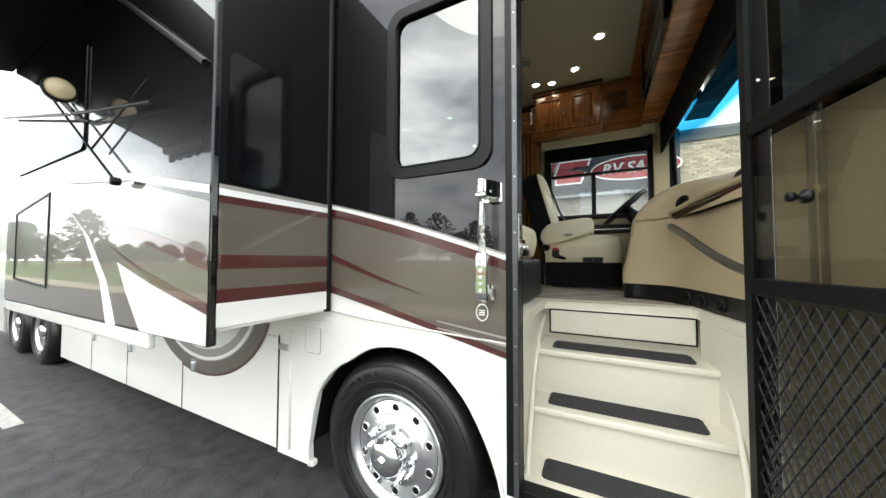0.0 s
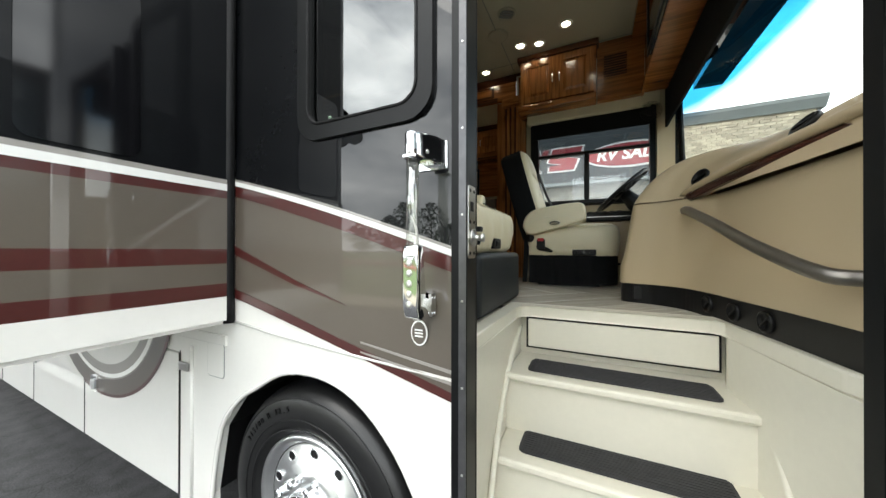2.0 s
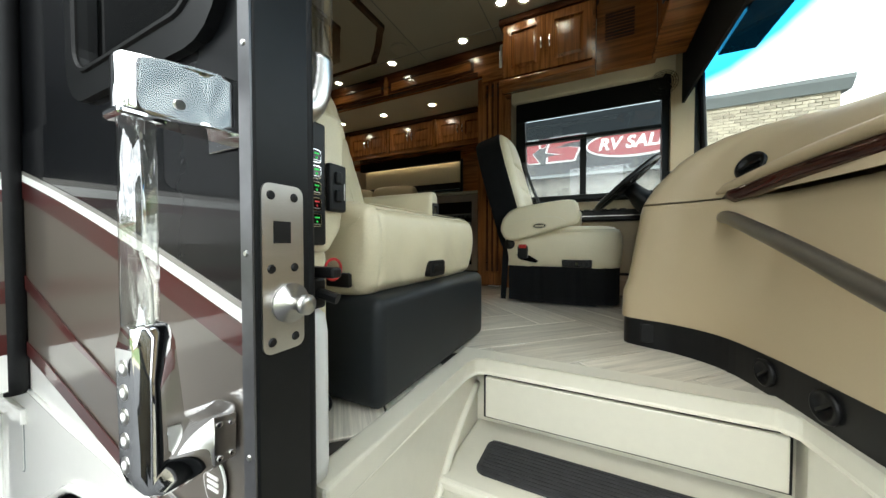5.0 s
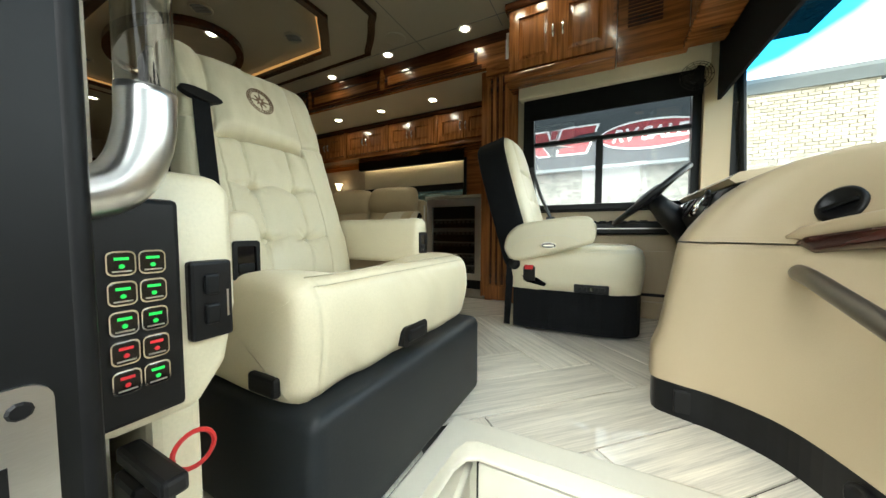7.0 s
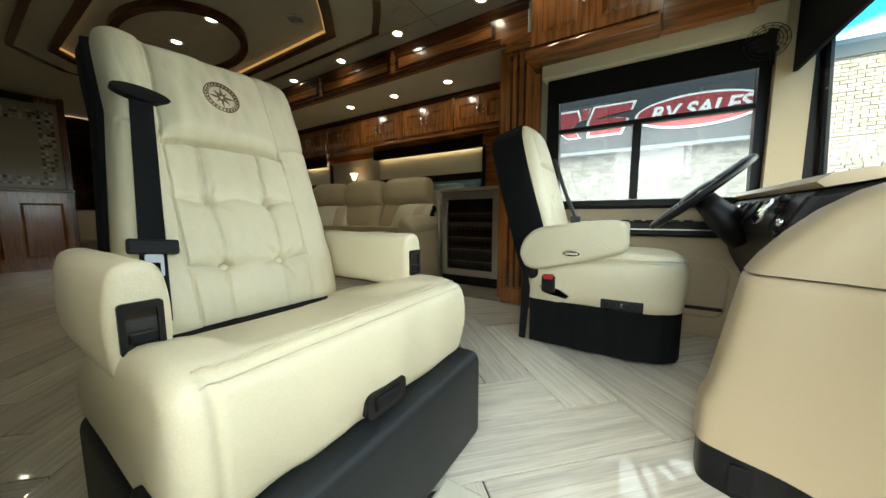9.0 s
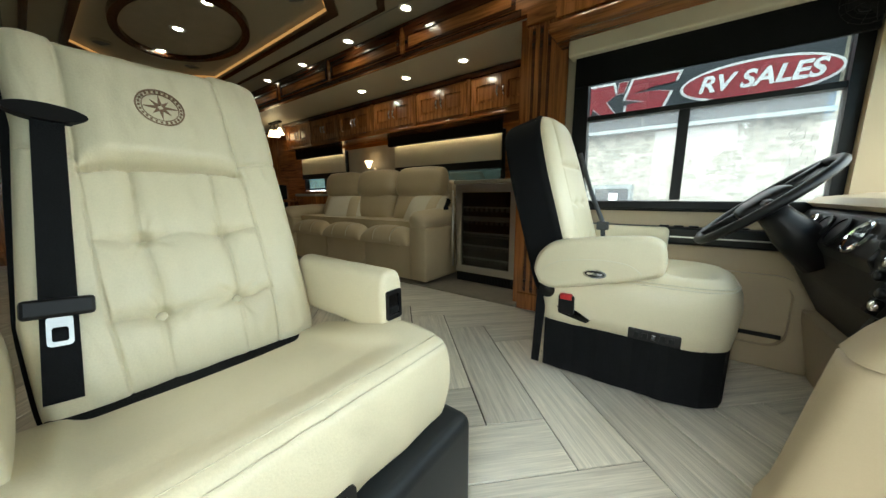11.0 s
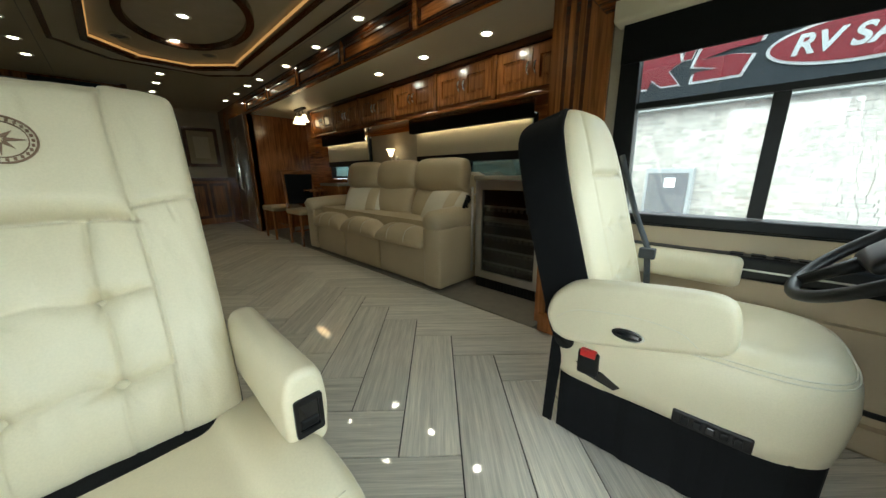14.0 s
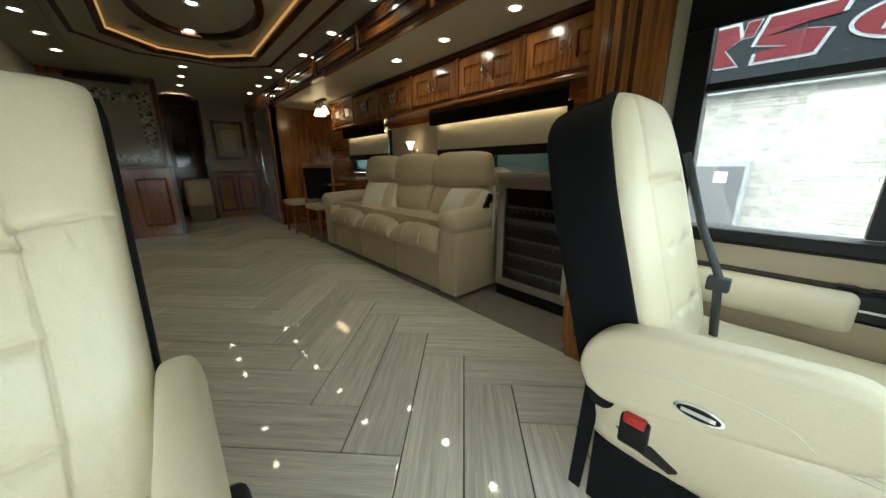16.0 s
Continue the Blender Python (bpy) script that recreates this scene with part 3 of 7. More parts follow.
# body behind the wheel, under the slide-outs
bay = thing("bay_wall", "white lower bays of the motorhome under the slide-out", "body panel", kind="structure")
part("body_panel", box(-11.4, -1.98, GY, GY + T, 1.05, 1.40), WHITE, bay)
edges = [-1.985, -3.25, -4.35, -5.3, -6.35]
for a, b in zip(edges, edges[1:]):
    part("bay_door", box(b + 0.004, a - 0.004, GY - 0.004, GY + 0.03, 0.29, 1.045, 0.006), WHITE, bay, "white bay door")
part("body_panel", box(-11.4, -6.36, GY, GY + T, 0.75, 1.05), WHITE, bay)
part("body_panel", box(-11.4, -9.35, GY, GY + T, 0.30, 0.75), WHITE, bay)
part("backing", box(-6.36, -1.72, GY + 0.035, GY + 0.045, 0.27, 1.10), BLACKPLASTIC, bay)
# rear body above the bays, beyond the slide
wall_rear_near = thing("wall_near_rear", "black upper side of the motorhome behind the slide-out", "wall", kind="structure")
part("upper_panel", box(-11.4, -4.86, GY, GY + T, 1.40, 3.75), TAUPE, wall_rear_near)
part("upper_panel", box(-4.86, -1.98, GY, GY + T, 3.32, 3.75), BLACK, wall_rear_near)
setting("roof", box(-11.4, 0.95, GY + T + 0.003, 3.97, 3.62, 3.78, 0.03), WHITE, "white motorhome roof", "roof")
setting("wall_back", box(-11.5, -11.4, GY, 4.0, 0.5, 3.75), WHITE, "rear wall of the motorhome", "wall")
setting("underbody", box(-11.3, -1.75, GY + 0.6, 3.8, 0.35, 1.2), BLACKPLASTIC, "dark underbody of the motorhome", "underbody")

# slide-out on the near side
SX0, SX1, SY = -4.85, -1.50, 0.76
slide = thing("slide_out_near", "glossy two-tone slide-out box standing proud of the wall", "slide-out", kind="structure")
part("end_wall", box(SX1 - 0.04, SX1, SY + 0.01, 1.40, 1.275, 3.40), BLACKEND, slide)
part("outer_wall", box(SX0, SX1, SY - 0.02, SY + 0.02, 1.20, 3.40, 0.008), BLACK, slide)
part("outer_wall", box(SX0, SX1 - 0.55, SY - 0.018, SY + 0.018, 1.12, 1.21, 0.01), WHITE, slide)
part("end_wall", box(SX0, SX0 + 0.04, SY, GY, 1.275, 3.40), BLACK, slide)
part("slide_roof", box(SX0, SX1, SY, GY, 3.36, 3.42), BLACK, slide)
part("slide_floor", box(SX0, SX1 - 0.01, SY + 0.02, 1.40, 1.26, 1.30), WHITE, slide)


def endpaint(z0, z1, mat, lift, label=""):
    part("paint_panel", box(SX1 + lift - 0.002, SX1 + lift, SY + 0.012, 1.395, z0, z1), mat, slide, label)


endpaint(1.276, 1.385, WHITE, 0.003)
endpaint(1.385, 1.445, MAROON, 0.003, "maroon stripe")
endpaint(1.445, 1.535, TAUPE, 0.003)
endpaint(1.535, 1.60, MAROON, 0.003, "maroon stripe")
endpaint(1.60, 1.83, TAUPE, 0.003)
endpaint(1.83, 1.865, MAROON, 0.003, "maroon stripe")
endpaint(1.865, 1.895, SIGNWHITE, 0.003, "white stripe")
endpaint(1.895, 1.915, SILVER, 0.003)


def facepaint(points, mat, lift, label=""):
    part("paint_panel", prism(points, "y", SY - 0.022 - lift, SY - 0.020 - lift), mat, slide, label)


facepaint([(SX0, 1.22), (SX1, 1.22), (SX1, 1.83), (-2.2, 1.98), (-3.4, 2.08), (SX0, 2.05)], TAUPE, 0.002)
facepaint([(SX1, 1.865), (SX1, 1.90), (-2.3, 2.05), (-3.3, 2.13), (-3.3, 2.10), (-2.3, 2.01)], SIGNWHITE, 0.006, "white beltline stripe")
facepaint([(SX1, 1.21), (SX1, 1.34), (-2.0, 1.45), (-2.42, 1.56), (-2.30, 1.40), (-2.12, 1.21)], WHITE, 0.005, "white swoosh")
facepaint([(SX1, 1.345), (SX1, 1.39), (-2.1, 1.52), (-2.55, 1.66), (-2.0, 1.46)], MAROON, 0.005, "maroon swoosh")
facepaint([(SX1, 1.53), (SX1, 1.60), (-2.2, 1.75), (-2.8, 1.83), (-2.2, 1.68)], MAROON, 0.005, "maroon swoosh")
facepaint([(-2.42, 1.21), (-2.55, 1.21), (-2.66, 1.45), (-2.95, 1.75), (-3.25, 1.92), (-2.86, 1.72), (-2.56, 1.45)], SIGNWHITE, 0.005, "white swoosh")
part("hatch_frame", ring([(-4.55, 1.40), (-3.66, 1.36), (-3.66, 2.08), (-4.55, 1.98)], [(-4.53, 1.42), (-3.68, 1.38), (-3.68, 2.06), (-4.53, 1.96)], "y", SY - 0.030, SY - 0.024), BLACKPLASTIC, slide, "thin dark hatch outline")
part("window", prism(rrect(-4.6, -3.0, 2.3, 3.05, 0.06), "y", SY - 0.032, SY - 0.024), SCREEN, slide, "dark glass window")
part("end_window", prism(rrect(0.80, 1.08, 1.93, 2.54, 0.04), "x", SX1 + 0.002, SX1 + 0.006), SCREEN, slide, "dark glass window in the slide-out end")
seal = tagged(part("slide_seal", tube([(-1.515, 1.40, 1.26 + 0.05 * i) for i in range(43)], 0.026, 10), RUBBER, None, "", True), "black rubber seal post at the slide-out corner", "seal", kind="structure")
slide2 = thing("slide_out_bedroom", "bedroom slide-out farther back on the motorhome", "slide-out", kind="structure")
part("outer_wall", box(-10.2, -6.0, 0.95, GY, 1.20, 3.40, 0.01), WHITE, slide2)

# interior shell
floor = thing("floor", "polished greige porcelain planks laid in a herringbone", "floor", kind="structure")
part("subfloor", box(-10.9, -0.40, GY + T + 0.002, 3.85, FZ - 0.06, FZ - 0.006), GROUT, floor)
part("subfloor", box(-0.40, 0.9, 2.23, 3.85, FZ - 0.06, FZ - 0.006), GROUT, floor)
setting("slide_floor_far", box(-6.1, -0.93, 3.87, 4.78, FZ - 0.05, FZ + 0.012), CARPET, "taupe carpeted slide-out floor", "floor")
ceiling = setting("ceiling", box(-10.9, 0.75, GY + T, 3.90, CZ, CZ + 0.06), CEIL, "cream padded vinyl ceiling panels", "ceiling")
wall_far = thing("wall_far", "far side wall by the driver's seat", "wall", kind="structure")
part("wall_panel", box(-0.73, -0.58, 3.85, 3.95, FZ - 0.1, CZ), WALLPAPER, wall_far)
part("wall_panel", box(-0.58, 0.50, 3.85, 3.95, FZ - 0.1, 2.034), DASH, wall_far, "tan moulded wall panel")
part("wall_panel", box(-0.58, 0.58, 3.85, 3.95, 2.93, CZ), CEIL, wall_far)
part("wall_panel", box(0.505, 0.635, 3.79, 3.95, FZ - 0.1, CZ), DASH, wall_far, "tan windscreen pillar")
part("wall_panel", box(-11.3, -6.1, 3.85, 3.95, FZ - 0.1, CZ), WOODV, wall_far)
part("outer_skin", box(-0.9, 0.95, 3.955, 3.99, 0.3, 1.95), WHITE, wall_far)
part("outer_skin", box(-11.4, -6.2, 3.955, 3.99, 0.3, 3.7), WHITE, wall_far)
wall_slide = thing("wall_slide_far", "slide-out walls behind the sofa", "wall", kind="structure")
part("wall_panel", box(-6.1, -0.95, 4.82, 4.90, FZ - 0.05, 2.20), WOOD, wall_slide)
part("wall_panel", box(-6.1, -0.95, 4.82, 4.90, 2.78, 3.30), WOOD, wall_slide)
part("wall_panel", box(-1.50, -0.95, 4.82, 4.90, 2.20, 2.78), WOOD, wall_slide)
part("wall_panel", box(-4.03, -3.03, 4.82, 4.90, 2.20, 2.78), WALLPAPER, wall_slide, "taupe wallcovering behind the sconce")
part("wall_panel", box(-6.1, -5.25, 4.82, 4.90, 2.20, 2.78), WOOD, wall_slide)
part("wall_panel", box(-0.97, -0.865, 3.952, 4.90, FZ - 0.05, 3.30), WOODV, wall_slide)
part("wall_panel", box(-6.15, -6.1, 3.87, 4.90, FZ - 0.05, 3.30), WOODV, wall_slide)
setting("slide_ceiling", box(-6.1, -0.93, 3.88, 4.85, 3.24, 3.30), CEIL_LIT, "cream slide-out ceiling", "ceiling")
# near side interior lining
wall_in = thing("wall_near_lining", "inner lining of the near side wall", "wall", kind="structure")
part("lining", box(-1.48, -1.075, GY + T + 0.004, GY + T + 0.03, FZ, CZ), WALLPAPER, wall_in)
part("lining", box(-1.075, -0.43, GY + T + 0.004, GY + T + 0.03, FZ, 2.03), WALLPAPER, wall_in)
part("lining", box(-1.075, -0.43, GY + T + 0.004, GY + T + 0.03, 2.98, CZ), WALLPAPER, wall_in)
part("lining", box(-0.46, -0.43, GY + T + 0.004, GY + T + 0.03, 2.03, 2.98), WALLPAPER, wall_in)
part("lining", box(-10.9, -4.86, GY + T + 0.004, GY + T + 0.03, FZ, CZ), WALLPAPER, wall_in)
part("lining", box(0.51, 0.75, GY + T + 0.004, GY + T + 0.03, 2.0, CZ), DASH, wall_in)
kit = thing("wall_galley", "inside of the galley slide-out", "wall", kind="structure")
part("back", box(-4.80, -1.55, 0.80, 0.83, 1.31, 3.35), PANELBEIGE, kit)
part("side", box(-1.58, -1.55, 0.83, 1.42, 1.31, 3.35), WOODV, kit)
part("side", box(-4.80, -4.77, 0.83, 1.42, 1.31, 3.35), WOODV, kit)
part("top", box(-4.80, -1.55, 0.83, 1.50, 3.27, 3.30), CEIL, kit)
part("fascia", box(-4.86, -1.50, 1.47, 1.53, 3.22, CZ), WOODD, kit)
# front cap
cap = thing("front_cap", "front of the motorhome round the windscreen", "wall", kind="structure")
part("nose", box(0.95, 1.0, GY, 3.97, 0.4, 1.98), WHITE, cap)
part("brow", box(0.80, 1.0, GY, 3.97, 3.02, 3.75), BLACK, cap)
part("front_ceiling", box(0.30, 0.80, GY + T + 0.004, 3.84, CZ - 0.06, CZ - 0.002), WOOD, cap)
part("side_frame", prism([(0.637, 1.93), (0.705, 1.93), (0.668, 3.05), (0.637, 3.05)], "y", 3.80, 3.95), DARKALU, cap, "black windscreen side frame")
ws = thing("windscreen", "large curved windscreen with a blue shade band", "windscreen", kind="structure")
WS = [(0.60, 3.80), (0.74, 3.62), (0.84, 3.3), (0.90, 2.7), (0.90, 2.2), (0.86, 1.8), (0.80, 1.6), (0.74, 1.48)]
bm = bmesh.new()
rows_ = [[bm.verts.new((x + 0.10 * (1 - k), y, 1.95 + 1.10 * k)) for x, y in WS] for k in (0, 0.5, 1)]
for a, b in zip(rows_, rows_[1:]):
    for i in range(len(WS) - 1):
        bm.faces.new((a[i], a[i + 1], b[i + 1], b[i]))
pane = part("pane", bm, WINDSCREEN, ws, "laminated glass with a blue band", True)
pane.visible_shadow = False
for k in (0, 1):
    part("rubber_edge", tube([(x + 0.10 * (1 - k), y, 1.95 + 1.10 * k) for x, y in WS], 0.022, 8), RUBBER, ws)
part("rubber_edge", tube([(0.705, 3.785, 1.95), (0.660, 3.785, 3.05)], 0.018, 8), RUBBER, ws)
part("rubber_edge", tube([(0.84, 1.48, 1.95), (0.74, 1.48, 3.05)], 0.028, 8), RUBBER, ws)

# ---- stepwell ----
well = thing("entry_steps", "cream moulded entry steps with black ribbed mats", "steps", kind="structure")
STEPS = [(1.06, 1.905, 2.21), (0.81, 1.715, 1.905), (0.56, 1.49, 1.715)]
for z, y0, y1 in STEPS:
    part("tread", box(-0.345, 0.53, y0 - 0.015, y1 + 0.02, z - 0.035, z, 0.010), GELCOAT, well)
    part("riser", box(-0.345, 0.53, y0 + 0.004, y0 + 0.02, z - 0.25, z - 0.02), GELCOAT, well)
part("riser", box(-0.345, 0.53, 2.215, 2.235, 1.05, 1.27), GELCOAT, well)
part("lip", prism([(-0.40, 1.49), (-0.34, 1.49), (-0.34, 2.08), (-0.325, 2.13), (-0.29, 2.150), (0.44, 2.150), (0.47, 2.12), (0.53, 1.6), (0.60, 1.49), (0.66, 1.49), (0.56, 2.05), (0.50, 2.225), (-0.40, 2.225)], "z", 1.262, FZ + 0.008, r=0.008), GELCOAT, well, "cream rounded floor edge")
part("side_wall", box(-0.40, -0.345, 1.475, 2.22, 0.5, 1.262), GELCOAT, well)
part("side_wall", prism([(0.50, 2.22), (0.47, 2.10), (0.51, 1.75), (0.55, 1.475), (0.63, 1.475), (0.60, 2.22)], "z", 0.5, 1.262), GELCOAT, well)
for sx, dx in ((-0.345, 0.022), (0.522, -0.03)):
    part("side_bead", tube(arc([(sx + dx * 0.2, 2.20, 1.20), (sx + dx * 0.3, 1.98, 1.10), (sx + dx * 0.5, 1.76, 0.90), (sx + dx, 1.56, 0.60), (sx + dx, 1.50, 0.40)]), 0.012, 8), GELCOAT, well, smooth=True)
drawer = tagged(part("drawer_front", box(-0.293, 0.462, 2.148, 2.165, 1.112, 1.250, 0.004), GELCOAT, well), "cream step drawer front")
part("drawer_shadow_gap", box(-0.305, 0.474, 2.168, 2.180, 1.10, 1.262), BLACKPLASTIC, well)
for z, y0, y1 in STEPS:
    m0 = part("mat", prism(rrect(-0.262, 0.425, y0 + 0.045, y0 + 0.205, 0.03), "z", z + 0.001, z + 0.006), MAT, well, "black ribbed rubber mat")
    bm = bmesh.new()
    for k in range(10):
        yy = y0 + 0.058 + 0.0148 * k
        box(-0.250, 0.413, yy, yy + 0.007, z + 0.005, z + 0.009, bm=bm)
    part("ribs", bm, MAT, m0)

# ---- entry door frame ----
jamb = thing("door_frame", "black aluminium entry door frame with rubber seal", "door frame", kind="structure")
part("jamb_post", box(DX0, DX0 + 0.023, GY - 0.055, GY + 0.024, DZ0, DZ1, 0.003), DARKALU, jamb)
part("edge_trim", box(DX0 - 0.001, DX0 + 0.021, GY - 0.058, GY - 0.0555, DZ0, DZ1), EDGEGREY, jamb, "grey aluminium edge")
for k in range(9):
    part("screw", lathe([(0.004, 0), (0.003, -0.002)], "y", (DX0 + 0.010, GY - 0.058, DZ0 + 0.15 + 0.25 * k), 8), STEEL, jamb)
part("jamb_post", box(DX1 - 0.025, DX1 + 0.01, GY - 0.020, GY + 0.018, DZ0, DZ1, 0.004), DARKALU, jamb, "black hinge post")
part("inner_liner", box(DX0 - 0.004, DX0 + 0.004, GY + 0.024, GY + 0.032, DZ0, DZ1), DARKALU, jamb)
part("head", box(DX0, DX1, GY - 0.012, GY + 0.055, DZ1 - 0.03, DZ1 + 0.01, 0.004), DARKALU, jamb)
part("threshold", box(DX0, DX1, GY - 0.012, GY + 0.065, DZ0 - 0.03, DZ0 + 0.012, 0.004), DARKALU, jamb)
part("outer_flange", box(DX0 - 0.045, DX0 - 0.001, GY - 0.014, GY - 0.003, DZ0 - 0.03, DZ1 + 0.03, 0.003), DARKALU, jamb)
part("rubber_seal", tube([(DX0 + 0.017, GY + 0.026, DZ0 + (DZ1 - DZ0) * i / 60) for i in range(61)], 0.008, 8), RUBBER, jamb, smooth=True)
sp = part("strike_plate", prism(rrect(GY - 0.049, GY + 0.010, 1.573, 1.787, 0.012), "x", DX0 + 0.0232, DX0 + 0.0262), STEEL, jamb, "steel strike plate with bolts")
part("latch_hole", box(DX0 + 0.0262, DX0 + 0.0272, GY - 0.034, GY - 0.010, 1.712, 1.740), BLACKPLASTIC, sp)
part("striker_bolt", lathe([(0.026, 0), (0.026, 0.005), (0.009, 0.008), (0.009, 0.026), (0.013, 0.027), (0.013, 0.034), (0.002, 0.035)], "x", (DX0 + 0.0262, GY - 0.012, 1.634), 18), STEEL, sp, smooth=True)
for zz in (1.588, 1.680, 1.772):
    for yy in (-0.037, -0.004):
        part("screw", lathe([(0.006, 0), (0.0045, 0.002), (0.001, 0.002)], "x", (DX0 + 0.0262, GY + yy, zz), 10), BLACKPLASTIC, sp)

# ---- buildings behind the motorhome ----
sales = thing("sales_building", "sales building with charcoal fascia over a pale stone wall", "building", kind="structure")
BY = 11.0
part("stone_wall", box(-14, 4.75, BY + 0.06, BY + 0.4, 0.0, 3.75), MORTAR, sales)
part("fascia", box(-14, 2.08, BY - 0.12, BY + 0.05, 3.62, 5.35, 0.02), FASCIA, sales, "charcoal sign fascia")
part("soffit", box(-14, 2.08, BY - 0.3, BY - 0.12, 3.58, 3.66), CORNICE, sales)
part("brick_wall", box(2.08, 4.78, BY + 0.06, BY + 0.4, 3.0, 5.0), MORTAR, sales)
part("cornice", prism([(BY - 0.02, 4.98), (BY - 0.06, 5.05), (BY - 0.14, 5.18), (BY - 0.16, 5.26), (BY + 0.4, 5.26), (BY + 0.4, 4.98)], "x", 2.08, 4.92), CORNICE, sales, "grey cornice")
rng = random.Random(5)


def courses(name, x0, x1, z0, z1, length, height, y, mat, parent, label, step=0.5):
    bm = bmesh.new()
    row, z = 0, z0
    while z < z1 - 0.02:
        h = height * rng.uniform(0.85, 1.15) if step != 0.5 else height
        x = x0 - (length * 0.5 if row % 2 else 0)
        while x < x1:
            w = length * rng.uniform(0.6, 1.4) if step != 0.5 else length
            a, b = max(x, x0), min(x + w - 0.012, x1)
            if b - a > 0.03:
                d = rng.uniform(0.0, 0.02)
                box(a, b, y - 0.02 - d, y + 0.05, z, min(z + h - 0.012, z1), bm=bm)
            x += w
        z += h
        row += 1
    return tagged(part(name, bm, mat, parent, label), kind="stuff")


courses("stone_courses", -5.0, 4.75, 0.9, 3.58, 0.17, 0.072, BY + 0.06, STONE, sales, "pale split-face stone courses", step=0.7)
courses("brick_courses", 2.09, 4.78, 3.0, 4.98, 0.21, 0.075, BY + 0.06, BRICK, sales, "buff brick courses")
sign = thing("sales_sign", "red and white sales sign on a charcoal fascia", "sign", (0, 0, 0))
part("oval_rim", prism(oval(0.95, 4.37, 1.18, 0.375, 48), "y", BY - 0.150, BY - 0.125), SIGNWHITE, sign, "white oval rim")
part("oval_face", prism(oval(0.95, 4.37, 1.13, 0.325, 48), "y", BY - 0.165, BY - 0.145), RED, sign, "red oval face")
words("lettering", "RV SALES", 0.44, SIGNWHITE, pose(0.97, BY - 0.172, 4.37, 90, 0, 0), sign, 0.004, 0.22, 0.012)
def block(points, x0):
    for g, mt, yy in ((0.05, SIGNWHITE, 0.140), (0.0, RED, 0.155)):
        c = (sum(p[0] for p in points) / len(points), sum(p[1] for p in points) / len(points))
        pts = [(x0 + c[0] + (x - c[0]) * (1 + g * 2.6), c[1] + (z - c[1]) * (1 + g * 2.6)) for x, z in points]
        part("sign_shape", prism(pts, "y", BY - yy, BY - yy + 0.02), mt, sign, "red block shape with white edge")


block([(0.0, 4.08), (0.72, 4.08), (0.85, 4.40), (0.60, 4.46), (0.10, 4.46), (0.55, 4.56), (0.92, 4.58), (0.98, 4.76), (0.12, 4.76), (-0.02, 4.36), (0.40, 4.26), (0.02, 4.24)], -1.26)
block([(0.0, 4.08), (0.24, 4.08), (0.28, 4.25), (0.48, 4.08), (0.78, 4.08), (0.58, 4.36), (0.78, 4.50), (0.72, 4.74), (0.10, 4.74)], -2.28)
block([(0.0, 4.52), (0.14, 4.52), (0.22, 4.76), (0.04, 4.76)], -1.47)
block([(0.0, 4.08), (0.80, 4.08), (0.90, 4.74), (0.10, 4.74)], -3.4)
acbox = thing("wall_cabinet", "grey metal utility cabinet against the stone wall", "utility cabinet", (-1.35, BY - 0.35, 0))
part("body", box(-0.42, 0.42, -0.22, 0.22, 0.0, 2.35, 0.02), CORNICE, acbox)
part("door", box(-0.36, 0.36, -0.235, -0.22, 0.1, 2.25, 0.004), FASCIA, acbox)
part("notice", box(-0.05, 0.14, -0.240, -0.236, 1.95, 2.15), SIGNWHITE, acbox)

# ---- trees and masts beyond the lawn ----
def tree(x, y, h, w, seed):
    rnd = random.Random(seed)
    t = thing("tree", "leafy green tree at the edge of the lawn", "tree", (x, y, 0), "trees beyond the lawn")
    bm = tube([(0, 0, 0), (0.1, 0, h * 0.3), (0, 0.1, h * 0.7)], [0.28, 0.2, 0.08], 8)
    for k in range(6):
        a = rnd.uniform(0, 6.28)
        tube([(0, 0, h * (0.25 + 0.07 * k)), (math.cos(a) * w * 0.3, math.sin(a) * w * 0.3, h * (0.45 + 0.07 * k))], [0.09, 0.03], 6, bm)
    part("trunk", bm, TRUNK, t)
    bm = bmesh.new()
    for k in range(800):
        a, r, z = rnd.uniform(0, 6.28), math.sqrt(rnd.random()) * w / 2, rnd.random()
        r *= math.sin(math.pi * (0.12 + 0.86 * z)) ** 0.7 * rnd.uniform(0.8, 1.15)
        c = Vector((math.cos(a) * r, math.sin(a) * r, h * (0.2 + 0.8 * z)))
        s = rnd.uniform(0.2, 0.5)
        d = [Vector((rnd.gauss(0, 1), rnd.gauss(0, 1), rnd.gauss(0, 1))).normalized() * s for _ in range(3)]
        bm.faces.new([bm.verts.new(c + d[0]), bm.verts.new(c + d[1]), bm.verts.new(c - d[0]), bm.verts.new(c + d[2])])
    part("crown", bm, LEAF, t)
    return t


